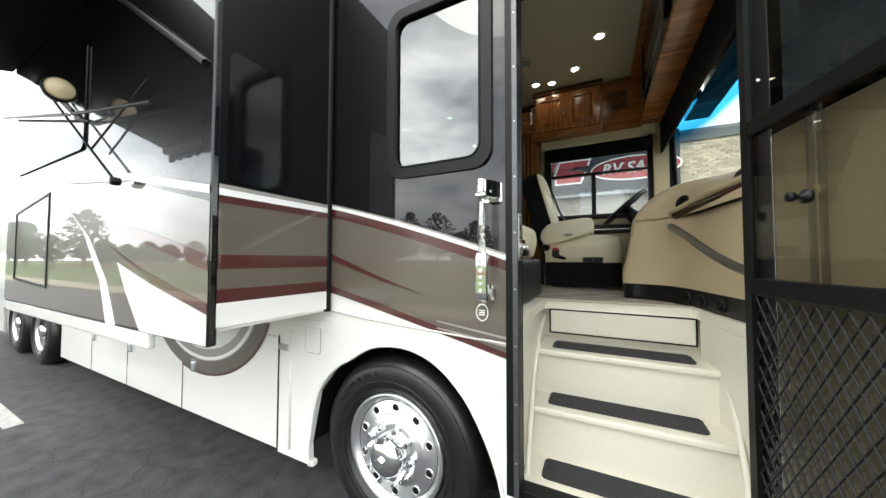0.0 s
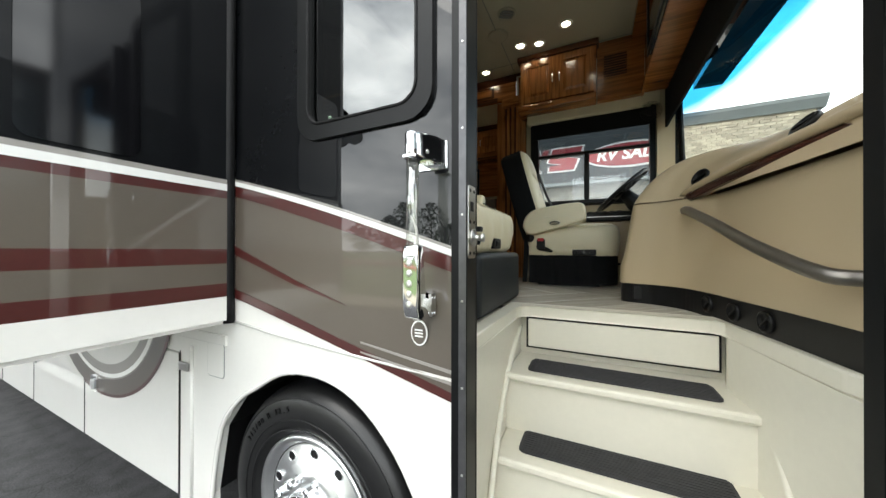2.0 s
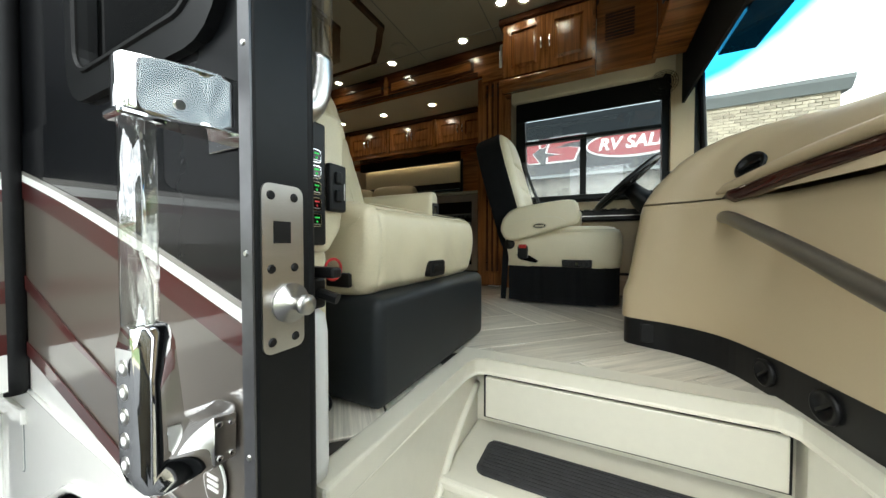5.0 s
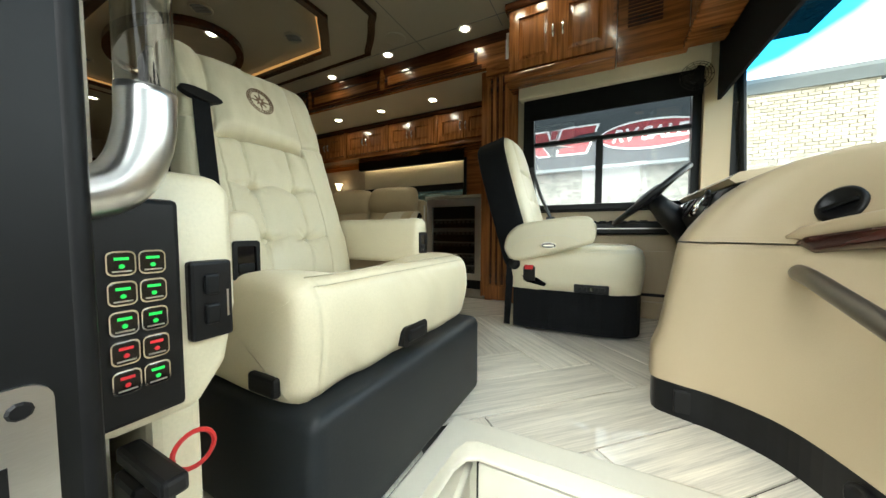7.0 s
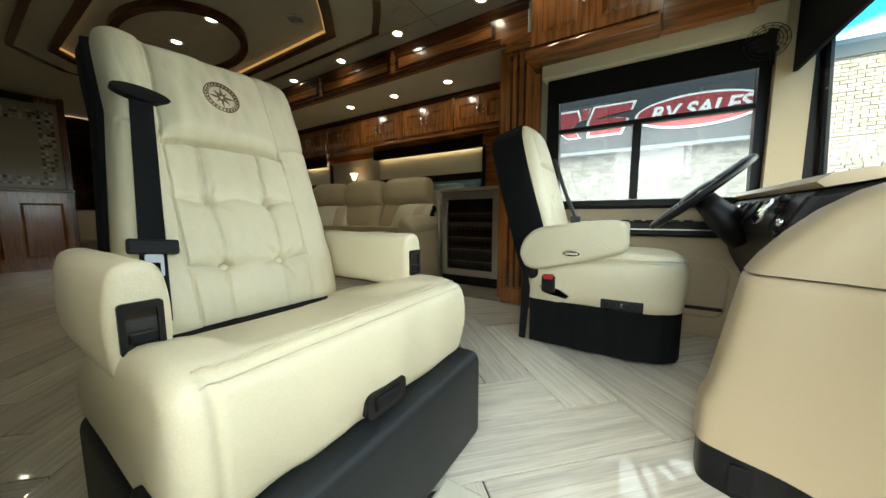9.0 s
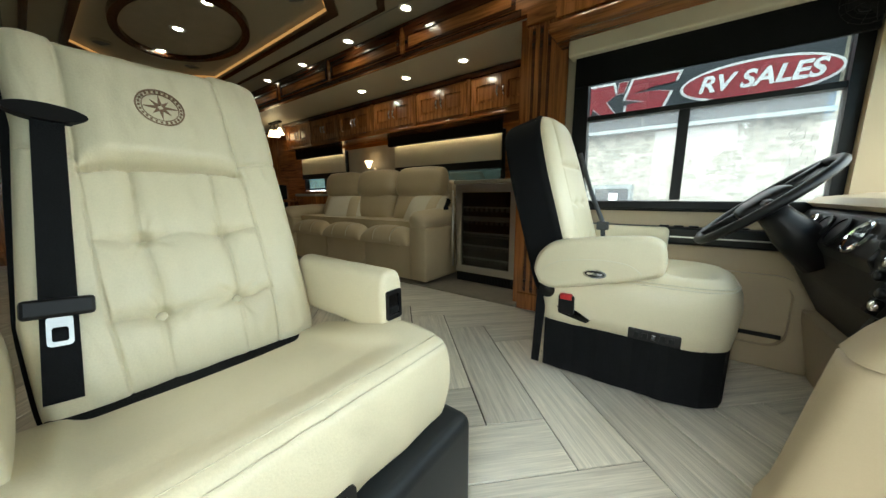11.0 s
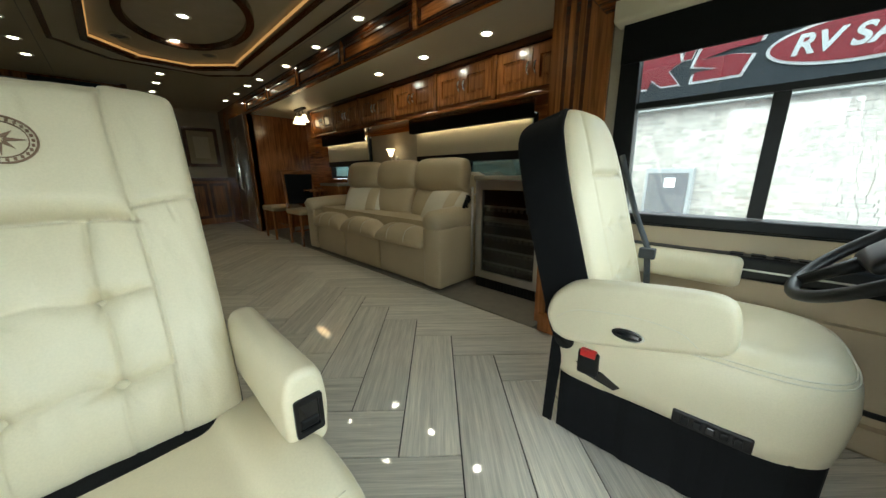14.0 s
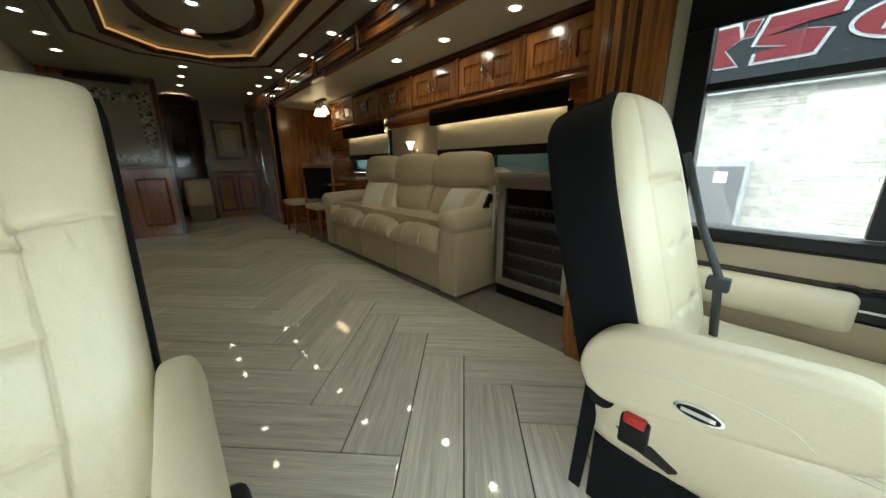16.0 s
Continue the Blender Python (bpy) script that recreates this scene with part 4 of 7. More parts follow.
for i in range(16):
    tree(-52 + 6.4 * i + rng.uniform(-2, 2), -62 + rng.uniform(-8, 8), rng.uniform(7, 13), rng.uniform(6, 10), i)
tree(-70.4, -16.2, 9.0, 5.4, 41)
for i, (x, y, h) in enumerate(((-92, -13.5, 8.0), (-97, -11, 7.5), (-100, -16, 8.5), (-104, -20, 6.5), (-90, -24, 5.0), (-89, -27, 4.4), (-88, -30, 5.2), (-86, -33, 4.6), (-84, -37, 5.5), (-80, -42, 6.5), (-74, -48, 7.5), (-66, -54, 8.5))):
    tree(x, y, h, 4.6, 60 + i)
for i, (mx_, my_) in enumerate(((-18, -48), (-6, -52), (5, -50), (14, -47))):
    ms = thing("light_mast", "tall steel light mast beyond the lawn", "light mast", (mx_, my_, 0), "light masts")
    part("pole", tube([(0, 0, 0), (0, 0, 12)], [0.14, 0.08], 8), STEEL, ms)
    part("lamp_head", box(-0.8, 0.8, -0.15, 0.15, 11.9, 12.1), STEEL, ms)

# ---- captain's seats ----
def seat_frame(x, y, lean):
    """Axes of a backrest that faces +x: its x runs across (towards -y), y up the back, z out of the face."""
    a = radians(lean)
    up = Vector((-math.sin(a), 0, math.cos(a)))
    out = Vector((math.cos(a), 0, math.sin(a)))
    across = up.cross(out)
    return Matrix((across, up, out)).transposed().to_4x4()


def place(x, y, z, m):
    return Matrix.Translation((x, y, z)) @ m


BX, BV = 0.0745, (0.205, 0.425)          # buttons: across, and up the back


def quilt(u, v):
    """Soft tufts drawn in by four buttons, a raised headrest pillow and plain wings at the sides."""
    x, y = u * 0.265, v * 0.815
    d = 0.0
    seam = 0.555 + 0.035 * math.sin(v * 5)
    top = 0.510 - 0.012 * (u / 0.55) ** 4
    inner = 1 / (1 + math.exp((abs(u) - seam) * 60))
    if y < top:
        # the quilted pad: cells that swell between creases
        for bx in (-BX, BX):
            wob = 0.004 * math.sin(17 * v + 40 * bx)
            k = 0.55 + 0.45 * gauss(y - 0.46, 0.10) + 0.25 * gauss(y - 0.24, 0.05)
            d += inner * k * (0.007 * gauss(x - bx - wob, 0.013) + 0.009 * gauss(x - bx - wob, 0.0024))
        for bv in BV:
            wob = 0.006 * math.sin(11 * u + 5 * bv)
            k = 0.45 + 0.55 * min(1.0, abs(x) / BX)
            d += inner * k * (0.008 * gauss(y - bv * 0.795 - wob, 0.016) + 0.006 * gauss(y - bv * 0.795 - wob, 0.0028))
            for bx in (-BX, BX):
                r, ang = math.hypot(x - bx, y - bv * 0.795), math.atan2(y - bv * 0.795, x - bx)
                d += 0.022 * gauss(r, 0.012) + 0.007 * gauss(r, 0.035)
                d += 0.005 * max(0.0, math.cos(3.5 * ang + 30 * bx + 9 * bv)) ** 6 * gauss(r - 0.034, 0.022)
        d -= inner * 0.022 * max(0.0, 1 - ((v - 0.31) / 0.35) ** 4)
    d -= (1 - inner) * (0.018 + 0.004 * gauss((abs(u) - 0.78) * 0.265, 0.05))
    d += 0.008 * gauss((abs(u) - seam) * 0.265, 0.0024)
    if y >= top:
        # headrest pillow, rounded over its edges
        e = min(y - top, 0.792 - y)
        d -= inner * 0.040 * max(0.0, 1 - (1 - min(1.0, max(0.0, e) / 0.045)) ** 2.5) * max(0.0, 1 - (abs(u) / 0.60) ** 7)
    d += inner * 0.030 * gauss(y - top + 0.004, 0.0055)
    if abs(u) > seam:
        line = 0.522 + 0.05 * (abs(u) - 0.55)
        d += 0.012 * gauss(y - line, 0.0035) + 0.005 * gauss(y - line, 0.014)
        d += 0.004 * max(0.0, math.sin(34 * abs(u) + 20 * v)) ** 4 * gauss(y - line + 0.03, 0.022)
    d -= 0.005 * noise.noise(Vector((u * 3, v * 5, 1.7))) + 0.003 * noise.noise(Vector((u * 9, v * 13, 6.1))) - 0.0008 * abs(noise.noise(Vector((u * 13 + v * 9, v * 6, 3.3))))
    return d


def star_emblem(parent, m):
    e = part("emblem", ring(oval(0, 0, 0.046, 0.046, 40), oval(0, 0, 0.043, 0.043, 40), "z", 0, 0.0025), EMBROIDERY, parent, "brown embroidered compass emblem", at=m)
    part("emblem_ring", ring(oval(0, 0, 0.035, 0.035, 40), oval(0, 0, 0.0335, 0.0335, 40), "z", 0, 0.0025), EMBROIDERY, e)
    bm = bmesh.new()
    for k in range(8):
        a, r = math.pi / 4 * k, 0.032 if k % 2 == 0 else 0.024
        prism([(0.004 * math.cos(a), 0.004 * math.sin(a)), (0.009 * math.cos(a + 0.4), 0.009 * math.sin(a + 0.4)), (r * math.cos(a), r * math.sin(a)), (0.009 * math.cos(a - 0.4), 0.009 * math.sin(a - 0.4))], "z", 0, 0.0025, bm)
    part("star", bm, EMBROIDERY, e)
    bm = bmesh.new()
    for k in range(26):
        a = 2 * math.pi * k / 26
        c = (0.039 * math.cos(a), 0.039 * math.sin(a))
        prism([(c[0] - 0.002, c[1] - 0.0025), (c[0] + 0.002, c[1] - 0.0025), (c[0] + 0.002, c[1] + 0.0025), (c[0] - 0.002, c[1] + 0.0025)], "z", 0, 0.0025, bm)
    part("emblem_bars", bm, EMBROIDERY, e)


def armrest(parent, x0, x1, y, w, z0, z1, knob=True):
    h = z1 - z0
    prof = smooth_loop([(y - w / 2, z0 + h * 0.25), (y - w / 2 * 0.72, z0), (y + w / 2 * 0.72, z0), (y + w / 2, z0 + h * 0.25), (y + w / 2, z1 - h * 0.3), (y + w / 2 * 0.6, z1), (y - w / 2 * 0.6, z1), (y - w / 2, z1 - h * 0.3)], 4)
    a = part("armrest", loft(prof, "x", x0, x1, 0.016, 20, 0.0015), LEATHER, parent, "padded cream leather armrest", True)
    if knob:
        zc = (z0 + z1) / 2 - 0.006
        pl = part("latch_plate", ring(rrect(y - 0.025, y + 0.025, zc - 0.038, zc + 0.038, 0.006), rrect(y - 0.018, y + 0.018, zc - 0.027, zc + 0.027, 0.003), "x", x1 - 0.006, x1 + 0.005), BLACKPLASTIC, a, "black plastic latch plate")
        part("latch_slot", box(x1 - 0.004, x1 + 0.0015, y - 0.018, y + 0.018, zc - 0.027, zc + 0.027), SCREEN, pl)
        part("latch_pull", box(x1 - 0.002, x1 + 0.0045, y - 0.016, y + 0.016, zc - 0.024, zc - 0.006, 0.003), DARKALU, pl)
    return a


# passenger seat
PY, BACKX, BACKZ = 2.045, -0.958, 1.678
ps = thing("captain_chair", "cream leather captain's seat with buttoned back on a charcoal base", "seat")
BM_ = seat_frame(0, 0, 20)


def narrow_wing(bm, k):
    """Draws in the upper wing on the door side, which is the slimmer one."""
    for v in bm.verts:
        if v.co.x < -0.147:
            up = min(1.0, max(0.0, (v.co.y - 0.20) / 0.40))
            v.co.x = -0.147 + (v.co.x + 0.147) * (1 - (1 - k) * up)
    return bm


back = part("backrest", narrow_wing(pad(0.53, 0.815, 0.085, quilt, 6.0, 240, 310, waist=lambda v: 1.0 + 0.035 * v), 0.6), LEATHER, ps, "buttoned cream leather backrest", True, place(BACKX, PY + 0.005, BACKZ, BM_))
part("back_shell", narrow_wing(pad(0.545, 0.815, 0.012, None, 9.0, 30, 24, waist=lambda v: 1.0 + 0.035 * v, back=0.09), 0.68), CLOTH, back, "black fabric back shell", True, pose(0, 0.0, -0.001))
for bx in (-BX, BX):
    for bv in BV:
        part("button", lathe([(0.0125, 0), (0.0140, 0.004), (0.0125, 0.007), (0.008, 0.0095), (0.002, 0.0105)], "z", (bx, bv * 0.755, 0.070), 20), LEATHER, back, "cream covered button", True)
star_emblem(back, pose(0.004, 0.648, 0.1265))
prof = smooth_loop([(-0.93, 1.705), (-0.76, 1.752), (-0.60, 1.790), (-0.50, 1.806), (-0.448, 1.802), (-0.421, 1.778), (-0.414, 1.715), (-0.424, 1.645), (-0.442, 1.598), (-0.50, 1.580), (-0.75, 1.585), (-0.93, 1.60)], 9)


def seat_sag(x, z, s):
    v = abs(2 * s - 1)
    k = max(0.0, min(1.0, (z - 1.70) / 0.08)) * max(0.0, min(1.0, (-0.46 - x) / 0.10))
    lip = 0.003 * math.sin(26 * s) * max(0.0, min(1.0, (1.80 - z) / 0.1)) * (x > -0.46)
    groove = 0.0014 * (gauss(math.hypot(x + 0.4295, z - 1.790), 0.0065) + 0.8 * gauss(math.hypot(x + 0.452, z - 1.803), 0.0065))
    seam = 0.006 * gauss((s - 0.06 - 0.04 * (1.79 - z)) * 0.69, 0.004) * (x > -0.47) + 0.004 * abs(noise.noise(Vector((s * 9 + z * 11, z * 5, 2.4)))) * (x > -0.5)
    return (x + lip - groove - seam, z - groove * 0.7 + k * (0.012 * v ** 3 - 0.010 * (1 - v * v) + 0.030 * (1 / (1 + math.exp((0.655 + 0.25 * max(0.0, x + 0.62) - v) * 45)) - 0.75)))


cushion = part("cushion", loft(prof, "y", 1.700, 2.372, 0.035, 120, 0.0035, seat_sag, 6.0), LEATHER, ps, "cream leather seat cushion with rolled front", True)
for sx, sz in ((-0.4205, 1.7935), (-0.4435, 1.8075)):
    rows_ = []
    for k in range(61):
        s_ = 0.045 + 0.91 * k / 60
        px, pz = seat_sag(sx, sz, s_)
        rows_.append((px - 0.004, 1.700 + 0.672 * s_, pz - 0.001))
    part("stitching", tube(rows_, 0.0012, 5), STITCH, cushion, "double stitched front seam", True)
pull = part("recline_pull", prism(rrect(1.978, 2.088, 1.604, 1.654, 0.015), "x", -0.440, -0.418), BLACKPLASTIC, ps, "black recline paddle")
part("paddle", box(-0.424, -0.411, 1.996, 2.070, 1.615, 1.643, 0.006, 3), DARKALU, pull)
# Black block stands in for the deep shade between backrest and cushion.
part("back_flap", box(-0.95, -0.846, 1.79, 2.31, 1.60, 1.722, 0.006), CLOTH, ps, "black strip standing in for the shadow gap under the backrest")
part("base", box(-0.98, -0.395, 1.70, 2.425, 1.315, 1.585, 0.03, 4), VINYL, ps, "charcoal vinyl seat base", True)
armrest(ps, -0.99, -0.615, 1.732, 0.074, 1.752, 1.918)
armrest(ps, -0.99, -0.595, 2.354, 0.076, 1.775, 1.928)
part("seat_switch", box(-0.55, -0.475, 1.688, 1.704, 1.605, 1.640, 0.006), BLACKPLASTIC, ps)
belt = part("seat_belt", prism([(-0.024, 0), (0.024, 0), (0.022, 0.545), (-0.022, 0.545)], "z", 0.0, 0.003), CLOTH, ps, "black webbing seat belt", at=place(BACKX, PY + 0.005, BACKZ, BM_) @ pose(-0.232, 0.05, 0.106, 0, 0, -6))
part("belt_guide", prism(oval(0, 0.558, 0.055, 0.018, 24), "z", -0.006, 0.012), BLACKPLASTIC, belt, "black oval belt guide")
part("tongue_grip", box(-0.045, 0.045, 0.15, 0.185, 0.002, 0.016, 0.006), BLACKPLASTIC, belt)
part("buckle_tongue", ring(rrect(-0.016, 0.016, 0.098, 0.152, 0.007), rrect(-0.010, 0.010, 0.106, 0.132, 0.004), "z", 0.004, 0.007), SATINL, belt, "steel buckle tongue")
cable = tagged(part("power_cable", tube(arc([(-0.72, 1.62, 1.325), (-0.58, 1.58, 1.325), (-0.52, 1.66, 1.325), (-0.60, 1.72, 1.325)]), 0.010, 8), BLACKPLASTIC, None, "", True), "black cable coiled on the floor beside the seat", "cable")

# driver's seat
DY = 3.46
ds = thing("captain_chair", "cream leather driver's seat with black shell and skirt", "seat")


def dwaist(v):
    """Width of the driver's backrest up its height, rounded in at the head."""
    return 1.0 - 0.20 * max(0.0, (v - 0.62) / 0.38) ** 1.6 - 0.22 * max(0.0, (v - 0.88) / 0.12) ** 2.2


def dquilt(u, v):
    d = 0.0
    for bv in (0.24, 0.46):
        for bu in (-0.25, 0.25):
            d += 0.012 * gauss(math.hypot((u - bu) * 0.24, (v - bv) * 0.8), 0.02)
        if abs(u) < 0.6:
            d += 0.010 * gauss((v - bv) * 0.8, 0.005)
    d += 0.007 * gauss((abs(u) - 0.62) * 0.24, 0.004)
    k = 1 / (1 + math.exp((abs(u) - 0.60) * 45))
    if k > 0.001:
        d += k * 0.024 * gauss((v - 0.69) * 0.80, 0.008)
        d -= k * 0.014 * max(0.0, 1 - ((v - 0.85) / 0.15) ** 4) * max(0.0, 1 - (u / 0.62) ** 4)
    return d


dback = part("backrest", pad(0.49, 0.80, 0.078, dquilt, 5.0, 90, 130, waist=dwaist), LEATHER, ds, "cream leather backrest with headrest pad", True, place(-0.392, DY, 1.705, seat_frame(0, 0, 16)))
part("back_shell", pad(0.500, 0.808, 0.036, None, 14.0, 40, 50, waist=dwaist, back=0.150), CLOTH, dback, "black fabric back shell", True, pose(0, -0.004, -0.001))
star_emblem(dback, pose(0.0, 0.665, 0.0825))
part("edge_stitching", tube([(0.2505 * dwaist(k / 30 * 0.97), 0.80 * k / 30 * 0.97 + 0.01, 0.028) for k in range(31)], 0.0016, 6), PIPING, dback, "pale seam stitching", True)
sidep = [(-0.48, 3.20), (-0.25, 3.195), (0.0, 3.195), (0.10, 3.215), (0.165, 3.27), (0.188, 3.36), (0.19, 3.46), (0.188, 3.56), (0.165, 3.65), (0.10, 3.705), (0.0, 3.725), (-0.25, 3.725), (-0.48, 3.72), (-0.50, 3.60), (-0.50, 3.32)]
cus = part("cushion", stack(smooth_loop(sidep, 5), [(1.548, 0.02), (1.555, 0.006), (1.61, -0.003), (1.70, -0.010), (1.755, -0.004), (1.785, 0.012), (1.805, 0.04), (1.812, 0.075)], 0.022, 0.004), LEATHER, ds, "cream leather cushion with padded sides", True)
for z, d in ((1.788, 0.013), (1.778, 0.006)):
    part("cushion_seam", tube([(x, y, z) for x, y in offset(smooth_loop(sidep, 3), d)], 0.0022, 5, closed=True), PIPING, cus, "stitched seam", True)
skirtp = []
for i in range(len(sidep)):
    a, b = Vector(sidep[i]), Vector(sidep[(i + 1) % len(sidep)])
    n_ = max(2, int((b - a).length / 0.03))
    for k in range(n_):
        p = a.lerp(b, k / n_)
        w = 0.0025 * math.sin(31 * (p.x + p.y)) + 0.002 * math.sin(83 * p.x)
        skirtp.append((p.x * 0.985 + w - 0.005, p.y + w))
part("skirt", prism(skirtp, "z", 1.330, 1.557), CLOTH, ds, "black fabric skirt")
part("pedestal", box(-0.42, 0.05, 3.27, 3.65, FZ, 1.36), BLACKPLASTIC, ds)


def side_arm(y0, y1):
    pts = [(-0.495, 1.738), (-0.520, 1.795), (-0.505, 1.862), (-0.46, 1.912), (-0.40, 1.935), (-0.267, 1.955), (-0.125, 1.968), (-0.072, 1.960), (-0.051, 1.928), (-0.043, 1.865), (-0.060, 1.826), (-0.12, 1.804), (-0.243, 1.769), (-0.38, 1.733), (-0.45, 1.722)]
    sm = [(p.x, p.y) for p in arc([(*p, 0) for p in pts + pts[:1]], 4)][:-1]
    return part("armrest", loft(sm, "y", y0, y1, 0.022, 8, 0.0012), LEATHER, ds, "padded cream leather armrest", True)


arm_near = side_arm(3.130, 3.205)
part("arm_seam", tube(arc([(-0.480, 3.1308, 1.800), (-0.440, 3.1302, 1.832), (-0.379, 3.1302, 1.853), (-0.255, 3.1302, 1.868), (-0.16, 3.1302, 1.860), (-0.115, 3.1308, 1.830)], 5), 0.0016, 6), PIPING, arm_near, smooth=True)
bd = part("badge", prism(oval(-0.270, 1.812, 0.042, 0.0175, 32), "y", 3.123, 3.136), CHROME, arm_near, "oval chrome badge")
part("badge_field", prism(oval(-0.270, 1.812, 0.036, 0.0125, 32), "y", 3.1218, 3.1255), BLACKPLASTIC, bd)
part("badge_bar", box(-0.298, -0.242, 3.1205, 3.123, 1.8075, 1.8165), CHROME, bd)
arm_far = part("armrest", loft(smooth_loop([(3.735, 1.86), (3.75, 1.835), (3.78, 1.835), (3.793, 1.86), (3.793, 1.92), (3.78, 1.95), (3.75, 1.95), (3.735, 1.92)], 3), "x", -0.44, -0.055, 0.025, 14, 0.0012), LEATHER, ds, "padded cream leather armrest", True)
pan = part("switch_panel", box(-0.145, 0.025, 3.186, 3.198, 1.558, 1.604, 0.006, 2), BLACKPLASTIC, ds, "black seat control panel")
for k in range(5):
    part("switch", box(-0.125 + 0.028 * k, -0.106 + 0.028 * k, 3.180, 3.188, 1.570, 1.592, 0.003), DARKALU if k != 2 else SCREEN, pan)
bk = part("belt_buckle", box(-0.415, -0.350, 3.166, 3.200, 1.605, 1.690, 0.008, 2), BLACKPLASTIC, ds, "black belt buckle with red button")
part("release_button", box(-0.407, -0.358, 3.163, 3.188, 1.672, 1.697, 0.004), REDPLASTIC, bk, "red release button")
part("buckle_slot", prism([(-0.425, 1.632), (-0.40, 1.598), (-0.30, 1.578), (-0.285, 1.592), (-0.34, 1.625)], "y", 3.186, 3.1965), SCREEN, bk)
part("pivot", lathe([(0.035, 0), (0.035, 0.05), (0.03, 0.055)], "y", (-0.47, 3.18, 1.70), 20), BLACKPLASTIC, ds, smooth=True)
part("side_strap", prism([(-0.535, 1.33), (-0.50, 1.33), (-0.475, 1.70), (-0.52, 1.70)], "y", 3.20, 3.207), CLOTH, ds)
sb = part("shoulder_belt", tube([(-0.47, 3.61, 2.33), (-0.395, 3.585, 2.12), (-0.330, 3.555, 1.985), (-0.31, 3.57, 1.77)], 0.012, 6), FASCIA, ds, "grey seat belt", True)
part("belt_tongue", box(-0.352, -0.300, 3.530, 3.562, 1.945, 1.985, 0.004), FASCIA, sb)

# ---- dash ----
dash = thing("dashboard", "tan moulded dashboard wrapping round the entry", "dashboard", kind="structure")
OUT = [(0.150, 2.66), (0.150, 2.58), (0.20, 2.545), (0.30, 2.50), (0.40, 2.40), (0.455, 2.22), (0.49, 2.0), (0.53, 1.75), (0.56, 1.505), (0.86, 1.505), (0.90, 2.2), (0.90, 2.95), (0.52, 2.95), (0.34, 2.86)]
OUT = [(p.x, p.y) for p in arc([(*p, 0) for p in OUT[:9]], 7)] + OUT[9:]
cx_, cy_ = 0.62, 2.25
def shrink(f):
    return [(x + (0.75 - x) * f if x < 0.8 else x, y + (cy_ - y) * f * (0.35 if y > cy_ else 0.0)) for x, y in OUT]


bm = bmesh.new()


def valley(y, z):
    """How far the front is scooped out beside the rounded end of the dash."""
    side = min(1.0, max(0.0, (2.43 - y) / 0.12))
    up = min(1.0, max(0.0, (z - 1.46) / 0.16)) * min(1.0, max(0.0, (1.90 - z) / 0.06))
    return 0.15 * side * side * (3 - 2 * side) * up * up * (3 - 2 * up)


levels = [(FZ + 0.105, -0.004), (FZ + 0.15, -0.002), (FZ + 0.20, 0.0), (1.56, 0.028), (1.62, 0.045), (1.68, 0.06), (1.74, 0.075), (1.79, 0.088), (1.825, 0.097), (1.85, 0.105)]
rows_ = [[bm.verts.new((x + ((0.75 - x) * valley(y0, z) if x < 0.75 else 0.0), y, z)) for (x, y), (x0, y0) in zip(shrink(f), OUT)] for z, f in levels]
for a, b in zip(rows_, rows_[1:]):
    for i in range(len(OUT)):
        j = (i + 1) % len(OUT)
        bm.faces.new((a[i], a[j], b[j], b[i]))
bm.faces.new(rows_[-1])
part("lower_shell", bm, DASH, dash, "tan moulded lower dash", True)
bm = bmesh.new()
levels = [(1.856, 0.098), (1.90, 0.135), (1.95, 0.19), (2.0, 0.26), (2.04, 0.34), (2.07, 0.44), (2.09, 0.56), (2.098, 0.70)]
def hood(f, z):
    out = []
    for x, y in OUT:
        nx = x + (0.80 - x) * f if x < 0.8 else x
        ny = y + (cy_ - y) * f * (0.35 if y > cy_ else 0.0)
        k = min(1.0, max(0.0, (2.50 - y) / 0.55))
        out.append((nx, ny, z - 0.06 * k * max(0.0, (z - 1.87) / 0.23)))
    return out


rows_ = [[bm.verts.new(p) for p in hood(f, z)] for z, f in levels]
for a, b in zip(rows_, rows_[1:]):
    for i in range(len(OUT)):
        j = (i + 1) % len(OUT)
        bm.faces.new((a[i], a[j], b[j], b[i]))
bm.faces.new(rows_[-1])
part("upper_shell", bm, DASH, dash, "tan dash hood", True)
part("kick_panel", prism([(x + 0.004, y - 0.0) for x, y in OUT], "z", FZ - 0.002, FZ + 0.105), BLACKPLASTIC, dash, "black kick panel with vents")
part("kick_cover", box(0.20, 0.27, 2.525, 2.535, FZ + 0.02, FZ + 0.09, 0.003), BLACKPLASTIC, dash, at=pose(0, 0.005, 0, 0, 0, 0))
for i, (vx, vy) in enumerate(((0.448, 2.25), (0.478, 2.07), (0.505, 1.90))):
    v_ = part("air_vent", lathe([(0.034, -0.012), (0.036, 0.002), (0.028, 0.006), (0.026, -0.002), (0.002, -0.004)], "x", (0, 0, 0), 24), BLACKPLASTIC, dash, "round black air vent", True, pose(vx, vy, FZ + 0.055, 0, 0, 190))
    part("vane", box(-0.004, 0.004, -0.024, 0.024, -0.004, 0.004, 0.002), DARKALU, v_, at=pose(0, 0, 0, 40, 0, 0))
dv = part("air_vent", lathe([(0.042, 0), (0.044, 0.012), (0.034, 0.018), (0.031, 0.008), (0.002, 0.006)], "x", (0, 0, 0), 28), BLACKPLASTIC, dash, "round black dash vent", True, pose(0.470, 2.406, 1.942, 0, 0, 212) @ pose(0, 0, 0, 0, -20, 0))
part("vane", box(0.008, 0.017, -0.030, 0.030, -0.005, 0.005, 0.002), DARKALU, dv, at=pose(0, 0, 0, 25, 0, 0))
